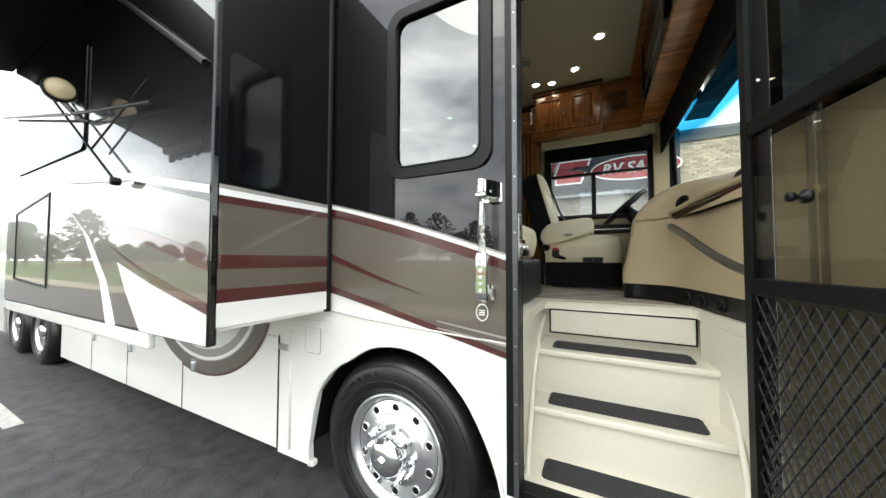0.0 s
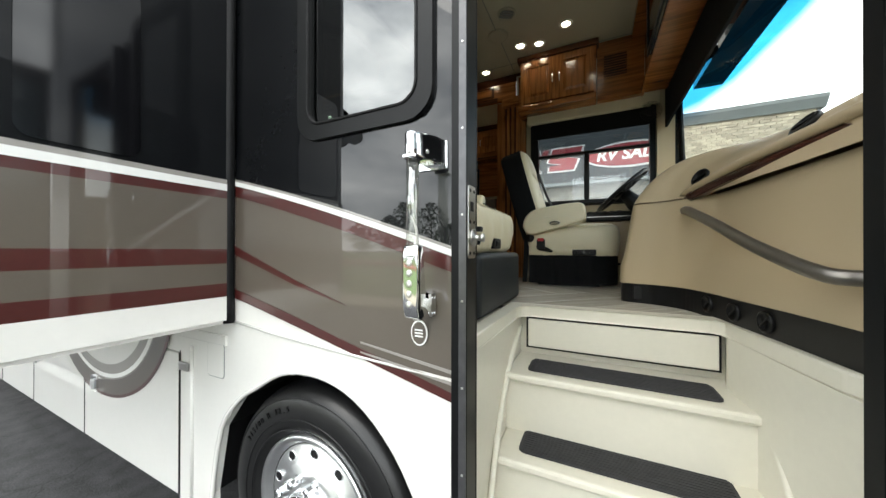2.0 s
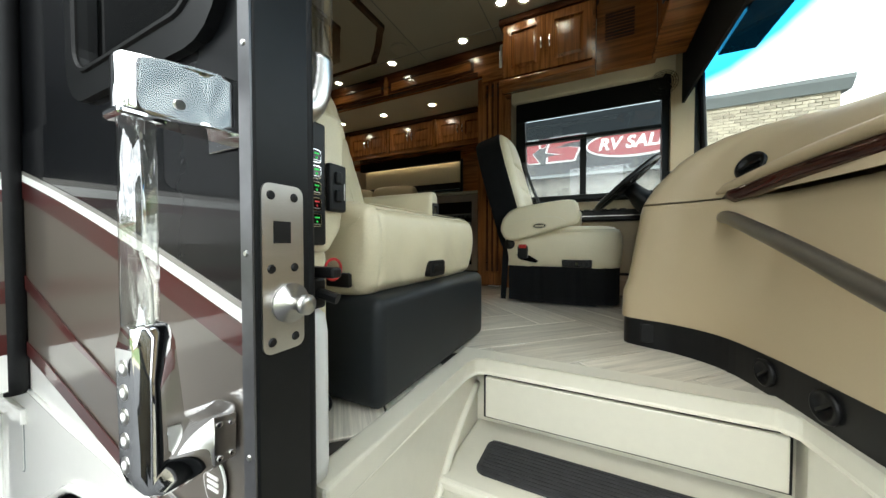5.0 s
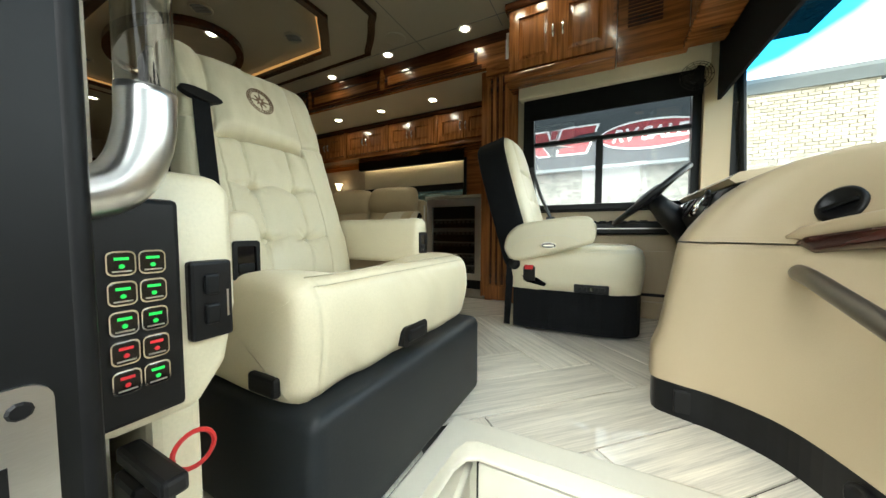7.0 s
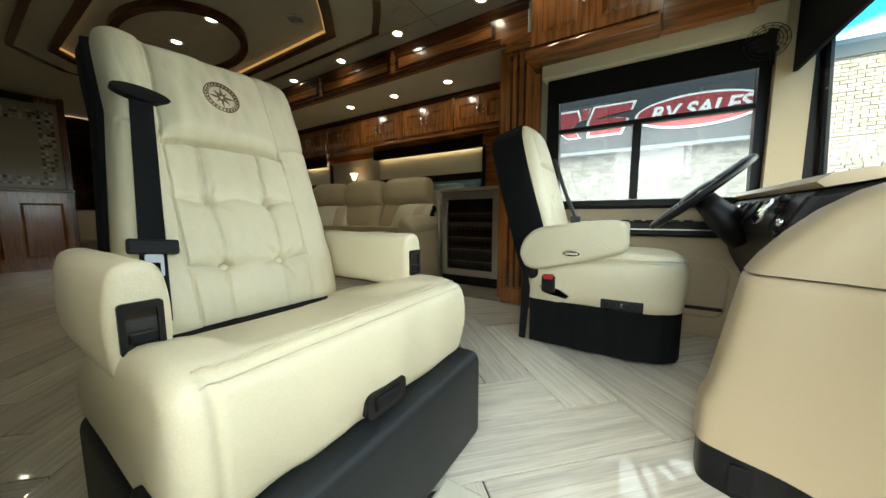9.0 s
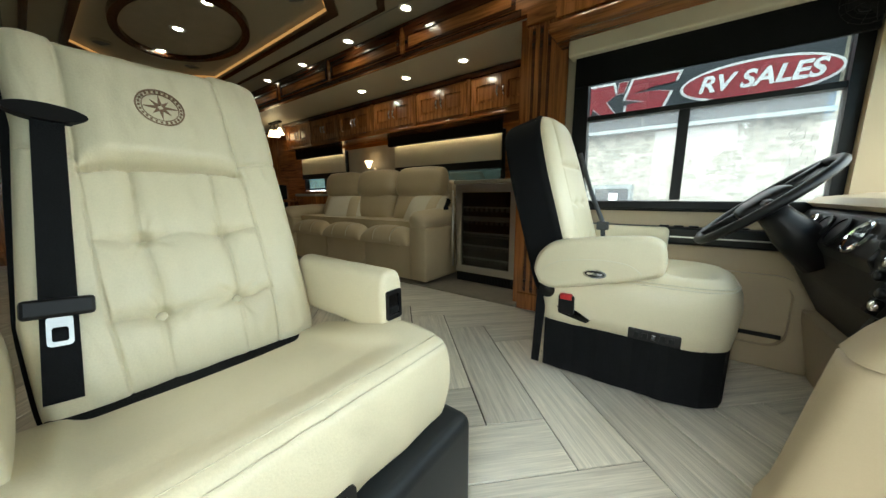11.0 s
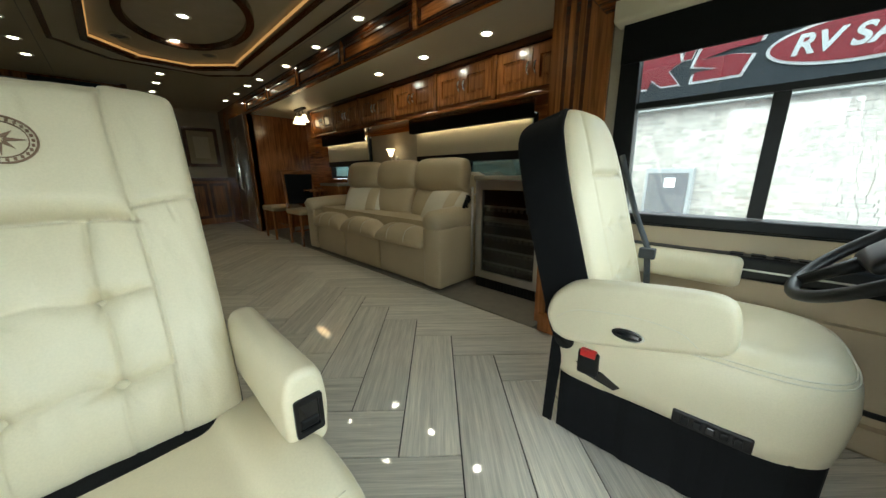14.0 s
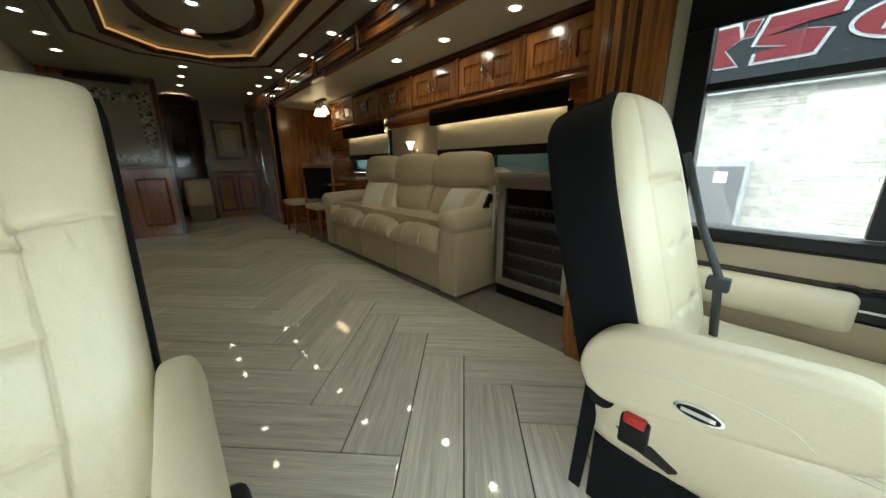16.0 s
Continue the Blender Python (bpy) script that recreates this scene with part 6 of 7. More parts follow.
# ---- wine cooler ----
wc = thing("wine_cooler", "stainless wine cooler with glass door and wire racks", "wine cooler", (-1.67, 4.23, FZ + 0.012))
part("carcass", box(0.0, 0.60, 0.02, 0.55, 0.0, 0.87), BLACKPLASTIC, wc)
part("door_frame", ring([(0.0, 0.09), (0.60, 0.09), (0.60, 0.89), (0.0, 0.89)], [(0.06, 0.15), (0.54, 0.15), (0.54, 0.82), (0.06, 0.82)], "y", -0.02, 0.018), STEEL, wc, "stainless door frame")
gl_ = part("glass", box(0.06, 0.54, -0.008, -0.003, 0.15, 0.82), SMOKED, wc, "smoked glass door")
part("toe_grille", box(0.0, 0.60, 0.0, 0.02, 0.0, 0.085), BLACKPLASTIC, wc)
for k in range(18):
    part("grille_slat", box(0.03 + 0.03 * k, 0.045 + 0.03 * k, -0.006, 0.0, 0.015, 0.07), DARKALU, wc)
for k in range(5):
    part("rack_front", box(0.065, 0.535, 0.0, 0.014, 0.22 + 0.115 * k, (0.262 if k == 3 else 0.235) + 0.115 * k), STEEL, wc, "steel rack rail")
    for q in range(9):
        part("rack_slat", box(0.09 + 0.05 * q, 0.115 + 0.05 * q, 0.008, 0.019, 0.19 + 0.115 * k, 0.222 + 0.115 * k), CORNICE, wc)
part("handle", tube([(-0.012, -0.05, 0.14), (-0.012, -0.05, 0.84)], 0.009, 10), STEEL, wc, "steel bar handle", True)
for z in (0.2, 0.78):
    part("handle_post", tube([(-0.005, -0.05, z), (0.01, -0.01, z)], 0.006, 8), STEEL, wc)
top = thing("stone_top", "polished stone counter top over the wine cooler", "counter top", (0, 0, 0))
part("slab", box(-1.69, -0.98, 4.20, 4.81, FZ + 0.905, FZ + 0.94, 0.008), PANELBEIGE, top)
ec = thing("end_cabinet", "cherry end panel beside the wine cooler", "cabinet", (0, 0, 0))
part("panel", box(-1.062, -0.98, 4.24, 4.80, FZ + 0.012, FZ + 0.90), WOODV, ec)

# ---- dinette, fridge and rear of the coach ----
def dining_chair(x, y, rz):
    c = thing("dining_chair", "wooden dining chair with padded back and seat", "chair", Matrix.Translation((x, y, FZ)) @ pose(0, 0, 0, 0, 0, rz), "chairs at the dinette")
    for lx in (-0.2, 0.2):
        part("leg", tube([(lx, -0.2, 0), (lx, -0.2, 0.44)], [0.016, 0.022], 8), WOODV, c)
        part("leg", tube([(lx, 0.2, 0), (lx, 0.2, 0.45), (lx, 0.27, 1.0)], [0.018, 0.022, 0.016], 8), WOODV, c)
    part("seat", box(-0.23, 0.23, -0.23, 0.23, 0.43, 0.50, 0.025, 3), SOFA, c, smooth=True)
    part("backrest", box(-0.19, 0.19, 0.215, 0.262, 0.55, 0.97, 0.02, 3), CLOTH, c, "dark padded backrest", True)
    part("top_rail", box(-0.22, 0.22, 0.235, 0.285, 0.965, 1.02, 0.012), WOOD, c)
    part("stretcher", box(-0.2, 0.2, -0.01, 0.01, 0.18, 0.20), WOODV, c)


dining_chair(-4.55, 4.05, 90)
dining_chair(-5.35, 3.98, 0)
tb = thing("dinette_table", "wooden dinette table with thick rounded edge", "table", (-5.0, 4.45, FZ))
part("tabletop", box(-0.45, 0.45, -0.35, 0.33, 0.72, 0.76, 0.015), WOOD, tb)
part("pedestal", lathe([(0.16, 0), (0.15, 0.03), (0.06, 0.06), (0.05, 0.70), (0.12, 0.72)], "z", (0, 0, 0), 20), WOODV, tb, smooth=True)
buf = thing("dinette_buffet", "stone-topped low cabinet behind the sofa end", "cabinet", (0, 0, 0))
part("body", box(-4.70, -4.20, 4.35, 4.80, FZ + 0.012, FZ + 0.80), WOODV, buf)
part("top", box(-4.72, -4.18, 4.33, 4.80, FZ + 0.80, FZ + 0.84, 0.006), PANELBEIGE, buf)
ch = thing("chandelier", "three-arm bronze chandelier with glowing bell shades", "ceiling lamp", (-5.12, 4.32, 3.24))
part("canopy", box(-0.16, 0.16, -0.03, 0.03, -0.03, 0.0, 0.008), DARKALU, ch)
for k in range(3):
    x_ = -0.13 + 0.13 * k
    part("stem", tube(arc([(x_ * 0.6, 0, -0.02), (x_, -0.02, -0.07), (x_, 0, -0.10)], 4), 0.006, 6), DARKALU, ch)
    part("shade", lathe([(0.018, -0.10), (0.035, -0.13), (0.045, -0.17), (0.065, -0.20), (0.062, -0.198), (0.02, -0.12)], "z", (x_, 0, 0.0 - 0.02 * (k == 1)), 18), SHADEGLOW, ch, "glowing frosted bell shade", True)
fr = thing("refrigerator", "tall stainless refrigerator in a cherry surround", "refrigerator", (-6.2, 3.90, FZ))
part("surround", box(-1.0, 0.0, -0.02, 0.6, 0.0, 2.12), WOODV, fr)
part("door", box(-0.92, -0.48, -0.06, -0.02, 0.12, 1.95, 0.012), STEEL, fr)
part("door", box(-0.47, -0.05, -0.06, -0.02, 0.12, 1.95, 0.012), STEEL, fr)
for x_ in (-0.50, -0.45):
    part("handle", tube(arc([(x_, -0.065, 0.7), (x_, -0.11, 0.8), (x_, -0.11, 1.5), (x_, -0.065, 1.6)], 4), 0.011, 8), CHROME, fr, smooth=True)

rear = thing("wall_rear_partition", "partition with wainscot and wallpaper at the rear hall", "wall", kind="structure")
part("wallpaper_panel", box(-7.95, -7.85, 3.12, 3.90, 2.20, CZ), WALLPAPER, rear)
part("wainscot", box(-7.95, -7.84, 3.12, 3.90, FZ, 2.20), WOODV, rear)
for k in range(2):
    y0 = 3.17 + 0.34 * k
    part("wainscot_panel", ring([(y0, FZ + 0.12), (y0 + 0.30, FZ + 0.12), (y0 + 0.30, 2.12), (y0, 2.12)], [(y0 + 0.05, FZ + 0.17), (y0 + 0.25, FZ + 0.17), (y0 + 0.25, 2.07), (y0 + 0.05, 2.07)], "x", -7.84, -7.825), WOODD, rear)
part("chair_rail", box(-7.87, -7.81, 3.10, 3.90, 2.17, 2.23, 0.01), WOODD, rear)
part("casing", box(-7.96, -7.80, 3.06, 3.12, FZ, CZ, 0.008), WOODD, rear)
pic = thing("framed_picture", "framed botanical print with parchment mat on the partition", "picture", (-7.845, 3.50, 2.80))
part("frame", ring([(-0.27, -0.36), (0.27, -0.36), (0.27, 0.36), (-0.27, 0.36)], [(-0.21, -0.30), (0.21, -0.30), (0.21, 0.30), (-0.21, 0.30)], "x", 0.0, 0.035), WOODD, pic)
part("mat", box(0.002, 0.012, -0.22, 0.22, -0.31, 0.31), PARCHMENT, pic)
part("print", box(0.010, 0.016, -0.12, 0.12, -0.20, 0.20), PALECLOTH, pic)
mc = thing("mosaic_cabinet", "cherry base cabinet under a mosaic-framed panel", "cabinet", (-6.40, 1.50, FZ))
part("body", box(-0.6, 0.0, 0.0, 1.02, 0.0, 0.98), WOODV, mc)
raised_door(mc, 0.46, 0.80, WOODV, Matrix.Translation((0.0, 0.53, 0.10)) @ pose(0, 0, 0, 0, 0, 90), 0)
raised_door(mc, 0.46, 0.80, WOODV, Matrix.Translation((0.0, 0.03, 0.10)) @ pose(0, 0, 0, 0, 0, 90), 0)
part("counter", box(-0.62, 0.03, 0.0, 1.05, 0.98, 1.02, 0.008), PANELBEIGE, mc)
mp_ = thing("mosaic_panel", "cream panel bordered with glass mosaic tiles", "wall panel", kind="structure")
part("board", box(-6.46, -6.42, 1.50, 2.48, 2.34, 3.40), PANELBEIGE, mp_)
bm = bmesh.new()
mr_ = random.Random(3)
for iy in range(26):
    for iz in range(27):
        y0, z0 = 1.56 + iy * 0.034, 2.38 + iz * 0.034
        if (iy < 4 or iy > 21 or iz < 3 or iz > 22) and mr_.random() < 0.93:
            box(-6.42, -6.413, y0, y0 + 0.030, z0, z0 + 0.030, bm=bm)
tagged(part("mosaic_tiles", bm, MOSAIC, mp_, "small brown and cream glass mosaic tiles"), kind="stuff")
part("side_casing", box(-6.48, -6.38, 2.48, 2.54, FZ, CZ, 0.006), WOODD, mp_)
part("rear_block", box(-10.9, -6.47, GY + T + 0.032, 2.48, FZ, CZ), WOODV, mp_)
part("top_vent", box(-6.42, -6.38, 1.7, 2.3, 3.37, 3.44), BLACKPLASTIC, mp_)
bench = thing("ottoman", "upholstered tan bench at the end of the hall", "bench", (-7.92, 2.85, FZ))
part("cushion", box(-0.35, 0.35, -0.20, 0.20, 0.26, 0.78, 0.06, 3), SOFA, bench, smooth=True)
part("skirt", box(-0.34, 0.34, -0.19, 0.19, 0.0, 0.27, 0.02), CARPET, bench)
hall = thing("wall_hall_end", "dark end wall of the rear hall", "wall", kind="structure")
part("end_wall", box(-10.0, -9.95, 2.48, 3.9, FZ, CZ), WOODV, hall)
part("mirror", box(-9.94, -9.93, 2.7, 3.0, 2.3, 3.0), SCREEN, hall)

hf = thing("hall_ceiling_light", "oval dark wood hall light with amber glow", "ceiling light", (-7.72, 2.80, CZ))
part("body", prism(oval(0, 0, 0.42, 0.25, 40), "z", -0.07, -0.012), WOODD, hf, "oval dark wood board")
part("glow_strip", ring(oval(0, 0, 0.36, 0.20, 40), oval(0, 0, 0.34, 0.18, 40), "z", -0.012, -0.001), SHADEGLOW, hf, "amber light above the board")

# galley seen past the passenger seat
gal = thing("galley_cabinets", "dark cherry galley cabinets with counter", "cabinet", (0, 0, 0))
part("body", box(-4.70, -1.65, 0.86, 1.44, FZ, 2.16), WOODV, gal)
part("counter", box(-4.72, -1.62, 0.84, 1.47, 2.16, 2.20, 0.01), PANELBEIGE, gal)
part("upper_body", box(-4.70, -1.65, 0.86, 1.20, 2.75, 3.26), WOOD, gal)
for k in range(5):
    raised_door(gal, 0.56, 0.70, WOODV, Matrix.Translation((-1.70 - 0.60 * k, 1.442, FZ + 0.10)) @ pose(0, 0, 0, 0, 0, 180))
    raised_door(gal, 0.56, 0.46, WOODV, Matrix.Translation((-1.70 - 0.60 * k, 1.202, 2.77)) @ pose(0, 0, 0, 0, 0, 180))

# ---- ceiling details ----
def notched(x0, x1, y0, y1, n, r):
    """A rectangle whose corners step in with a small curve."""
    out = []
    for sx, sy in ((1, 1), (-1, 1), (-1, -1), (1, -1)):
        cx, cy = (x1 if sx > 0 else x0), (y1 if sy > 0 else y0)
        a = [(cx, cy - sy * n), (cx - sx * r * 0.4, cy - sy * (n - r * 0.35)), (cx - sx * r, cy - sy * n * 0.62), (cx - sx * n * 0.62, cy - sy * r), (cx - sx * (n - r * 0.35), cy - sy * r * 0.4), (cx - sx * n, cy)]
        out += a if sx * sy > 0 else a[::-1]
    return out


tray = thing("ceiling_tray", "cream tray ceiling edged with dark wood and amber cove light", "ceiling panel", kind="structure")
oA, oB = notched(-5.05, -1.52, 2.00, 3.60, 0.36, 0.13), notched(-5.01, -1.56, 2.04, 3.56, 0.36, 0.13)
iA, iB = notched(-4.80, -1.82, 2.20, 3.40, 0.34, 0.13), notched(-4.75, -1.87, 2.25, 3.35, 0.34, 0.13)
part("outer_moulding", ring(oA, oB, "z", CZ - 0.035, CZ - 0.001), WOODD, tray, "dark wood moulding")
part("tray_step", ring(oB, iA, "z", CZ - 0.030, CZ - 0.001), CEIL, tray)
part("inner_moulding", ring(iA, iB, "z", CZ - 0.060, CZ - 0.001), WOODD, tray, "dark wood moulding")
part("cove_light", ring(iB, notched(-4.74, -1.88, 2.26, 3.34, 0.34, 0.13), "z", CZ - 0.030, CZ - 0.012), COVE, tray, "amber cove light strip")
DC = (-3.42, 2.80)
part("dome_ring", ring(oval(*DC, 0.72, 0.42, 48), oval(*DC, 0.66, 0.365, 48), "z", CZ - 0.05, CZ - 0.001), WOODD, tray, "oval dark wood ring")
part("dome_panel", prism(oval(*DC, 0.66, 0.365, 48), "z", CZ - 0.012, CZ - 0.001), WALLPAPER, tray, "oval woven panel")


def downlight(x, y, z, glow):
    d = thing("downlight", "small round recessed downlight with white rim", "ceiling light", (x, y, z), "recessed downlights")
    part("trim_ring", lathe([(0.034, 0.0), (0.037, -0.006), (0.052, -0.006), (0.055, 0.0)], "z", (0, 0, 0), 24), SIGNWHITE, d, smooth=True)
    part("lens", lathe([(0.034, -0.0015), (0.022, -0.002), (0.001, -0.002)], "z", (0, 0, 0), 20), glow, d, "glowing lens", True)
    return d


first = downlight(-0.60, 3.42, CZ, LAMPFRONT)
rear_ = downlight(-6.55, 3.72, CZ, LAMP)
slide_ = downlight(-1.605, 4.22, 3.24, LAMPSLIDE)
for x, y, z in ((-1.02, 3.70, CZ), (-1.78, 3.71, CZ), (-2.54, 3.77, CZ), (-3.34, 3.79, CZ), (-4.11, 3.785, CZ), (-4.89, 3.74, CZ), (-5.32, 3.71, CZ), (-5.92, 3.72, CZ), 
                (-5.46, 2.81, CZ), (-6.0, 2.815, CZ), (-6.62, 2.82, CZ), (-1.02, 1.80, CZ), (-1.78, 1.79, CZ), (-2.54, 1.78, CZ), (-3.34, 1.77, CZ), (-4.46, 1.77, CZ), (-5.02, 1.79, CZ), (-5.57, 1.80, CZ),
                (-2.264, 4.217, 3.24), (-2.914, 4.207, 3.24), (-0.20, 3.30, CZ), (-0.44, 3.46, CZ), (0.02, 2.9, CZ),
                (-2.83, 2.80, CZ - 0.013), (-3.44, 2.78, CZ - 0.013), (-4.06, 2.80, CZ - 0.013)):
    copy_thing(slide_ if y > 4.0 else first if x > -3.0 and y > 2.0 else rear_, pose(x, y, z))


def ceiling_vent(x, y, r=0.075):
    v = thing("ceiling_vent", "round cream ceiling vent with louvres", "vent", (x, y, CZ), "ceiling vents")
    part("rim", lathe([(r, 0), (r, -0.008), (r * 0.85, -0.014), (r * 0.8, -0.004)], "z", (0, 0, 0), 28), CEIL, v, smooth=True)
    for k in range(3):
        part("louvre", box(-r * 0.7, r * 0.7, -0.012 + 0.03 * (k - 1), 0.004 + 0.03 * (k - 1), -0.012, -0.004), CORNICE, v, at=pose(0, 0, 0, 0, 0, 30))


for x, y in ((-2.31, 3.15), (-2.60, 2.62), (-4.3, 3.1), (-0.62, 2.98), (-2.3, 2.4), (-4.3, 2.45)):
    ceiling_vent(x, y)
for x, y in ((-1.58, 3.55), (-0.75, 3.20)):
    s_ = thing("ceiling_speaker", "round cream ceiling speaker", "speaker", (x, y, CZ), "ceiling speakers")
    part("grille", lathe([(0.088, 0), (0.086, -0.008), (0.075, -0.011), (0.002, -0.011)], "z", (0, 0, 0), 32), CEIL, s_, smooth=True)
seams = thing("ceiling_seams", "thin seams between ceiling panels", "ceiling seam", kind="structure")
for y in (1.92, 3.66):
    part("seam", box(-6.3, 0.3, y, y + 0.006, CZ - 0.003, CZ - 0.0005), CORNICE, seams)
for x in (-0.75, -1.45):
    part("seam", box(x, x + 0.006, 1.5, 3.8, CZ - 0.003, CZ - 0.0005), CORNICE, seams)

# ---- wheels ----
def road_wheel(x, y, z, r, rim_r, label, convex):
    w = thing("wheel", label, "wheel", (x, y, z), "wheels of the motorhome")
    k = r / 0.515
    ty = part("tyre", lathe([(rim_r, 0.0), (rim_r + 0.02, -0.035), (rim_r + 0.05, -0.046), (0.40 * k, -0.052), (0.455 * k, -0.046), (0.487 * k, -0.028), (0.505 * k, 0.004), (0.515 * k, 0.04), (0.515 * k, 0.26), (0.49 * k, 0.29), (rim_r, 0.29)], "y", (0, 0, 0), 72), TYRE, w, "black tyre with ribbed sidewall", True)
    for rr in (0.345, 0.385, 0.468):
        part("sidewall_rib", tube([(rr * k * math.cos(2 * math.pi * i / 64), -0.051 if rr < 0.46 else -0.040, rr * k * math.sin(2 * math.pi * i / 64)) for i in range(64)], 0.0035, 5, closed=True), TYRE, ty, smooth=True)
    lip = [(rim_r, 0.02), (rim_r, -0.030), (rim_r - 0.012, -0.036), (rim_r - 0.030, -0.024), (rim_r - 0.045, 0.0)]
    dish = ([(rim_r - 0.048, 0.001), (0.258, -0.003), (0.200, -0.010), (0.194, -0.019), (0.186, -0.022), (0.165, -0.034), (0.15, -0.038), (0.02, -0.040)] if convex else [(rim_r - 0.055, 0.12), (0.20, 0.15), (0.13, 0.15), (0.02, 0.15)])
    ri = part("rim", lathe(lip + dish, "y", (0, 0, 0), 64), ALLOY, w, "polished aluminium rim", True)
    for i in range(10):
        a = 2 * math.pi * (i + 0.5) / 10
        hx, hy, hz = 0.229 * math.cos(a), -0.0085 if convex else 0.14, 0.229 * math.sin(a)
        hole = part("hand_hole", lathe([(0.021, 0.003), (0.021, 0.0), (0.002, 0.0)], "y", (hx, hy, hz), 20), RUBBER, ri, "dark round hand hole")
        if convex:
            part("hole_edge", tube([(hx + 0.0225 * math.cos(2 * math.pi * q / 20), hy + 0.001, hz + 0.0225 * math.sin(2 * math.pi * q / 20)) for q in range(20)], 0.003, 6, closed=True), ALLOY, hole, "rounded bright hole edge", True)
    if convex:
        for i in range(10):
            a = 2 * math.pi * i / 10
            part("lug_nut", lathe([(0.021, 0), (0.021, -0.010), (0.016, -0.012), (0.016, -0.05), (0.012, -0.058), (0.002, -0.060)], "y", (0.145 * math.cos(a), -0.038, 0.145 * math.sin(a)), 6), CHROME, ri, "chrome lug nut")
    hub = part("hub_cap", lathe([(0.108, 0.0), (0.108, -0.030), (0.106, -0.048), (0.098, -0.070), (0.084, -0.088), (0.064, -0.100), (0.045, -0.106), (0.002, -0.108)] if convex else [(0.11, 0.15), (0.10, 0.02), (0.07, -0.01), (0.002, -0.012)], "y", (0, -0.036, 0), 36), CHROME, w, "chrome hub cap", True)
    if convex:
        part("hub_nut", lathe([(0.030, 0), (0.030, -0.018), (0.026, -0.022), (0.002, -0.022)], "y", (0, -0.140, 0), 6), CHROME, hub)
    return w


fw = road_wheel(-1.045, 1.485, 0.512, 0.515, 0.312, "front wheel with polished rim on a black tyre", True)
size = "315/80 R 22.5"
for i, chx in enumerate(size):
    a = radians(148 - 3.6 * i)
    if chx != " ":
        words("size_mark", chx, 0.034, RUBBER, Matrix.Translation((0.425 * math.cos(a), -0.0515, 0.425 * math.sin(a))) @ pose(0, 0, 0, 90, 0, 0) @ pose(0, 0, 0, 0, 0, math.degrees(a) - 90), fw.children[0], 0.002)
road_wheel(-7.45, 1.50, 0.50, 0.50, 0.30, "rear drive wheel with deep polished rim", False)
road_wheel(-8.75, 1.50, 0.50, 0.50, 0.30, "rear tag wheel with deep polished rim", False)
wellin = thing("wheel_well", "black inner wheel well", "wheel well", kind="structure")
bm = bmesh.new()
pr = ARCH[1:-1]
a_ = [bm.verts.new((x, GY + T + 0.001, z)) for x, z in pr]
b_ = [bm.verts.new((x, GY + 0.55, z)) for x, z in pr]
for i in range(len(pr) - 1):
    bm.faces.new((a_[i], a_[i + 1], b_[i + 1], b_[i]))
part("liner", bm, BLACKPLASTIC, wellin)
part("inner_wall", box(-1.75, -0.36, GY + 0.55, GY + 0.57, 0.1, 1.15), BLACKPLASTIC, wellin)
part("arch_lip", tube(arc([(x, GY - 0.004, z) for x, z in ARCH], 3), 0.011, 8), WHITE, wall_near, "rolled white arch edge", True)
part("skirt_return", box(-1.69, -1.64, GY - 0.004, GY + 0.04, 0.262, 0.30, 0.008), WHITE, wall_near)

# ---- fittings on the near wall ----
gh = thing("grab_rail", "chrome entry grab handle with clear acrylic rod and lights", "grab handle", (-0.472, GY - 0.006, 0))
tb = part("top_bracket", prism([(-0.021, -0.112), (-0.012, -0.122), (0.010, -0.122), (0.021, -0.108), (0.040, -0.045), (0.064, -0.004), (0.064, 0.0), (-0.024, 0.0)], "z", 1.868, 1.942, r=0.007), CHROME, gh, "chrome top bracket", True)
part("bracket_cap", box(-0.023, 0.023, -0.125, -0.078, 1.862, 1.874, 0.004), CHROME, tb)
part("cap_screw", lathe([(0.007, 0), (0.006, 0.003), (0.001, 0.003)], "x", (0.032, -0.070, 1.890), 10), STEEL, tb)
part("mount_plate", box(-0.034, 0.066, -0.004, 0.0, 1.852, 1.940, 0.0015), CHROME, gh)
part("rod", tube([(0, -0.101, 1.612), (0, -0.101, 1.872)], 0.0185, 24), ACRYLIC, gh, "clear acrylic rod", True)
part("rod_core", tube([(0.012, -0.094, 1.60), (0.010, -0.094, 1.66), (-0.010, -0.096, 1.70)], 0.0022, 6), SIGNWHITE, gh, "pale wire inside the rod")
bb = part("lower_grip", prism([(-0.114, 1.612), (-0.118, 1.580), (-0.118, 1.430), (-0.110, 1.402), (-0.090, 1.388), (-0.005, 1.385), (0.0, 1.395), (0.0, 1.468), (-0.030, 1.458), (-0.062, 1.462), (-0.074, 1.482), (-0.074, 1.585), (-0.082, 1.612)], "x", -0.024, 0.025, r=0.006), CHROME, gh, "chrome light housing bent to the wall", True)
for k in range(5):
    lens = part("led_lens", lathe([(0.0105, 0), (0.010, -0.0015), (0.008, -0.002)], "y", (-0.001, -0.1175, 1.440 + 0.030 * k), 16), STEEL, bb, "small round light lens")
    part("led_dome", lathe([(0.0065, -0.001), (0.005, -0.003), (0.001, -0.004)], "y", (-0.001, -0.1175, 1.440 + 0.030 * k), 12), SIGNWHITE, lens)
part("side_plate", prism([(-0.034, 1.392), (-0.006, 1.392), (-0.004, 1.455), (-0.034, 1.462)], "x", 0.025, 0.028), STEEL, gh, "small bolted plate")
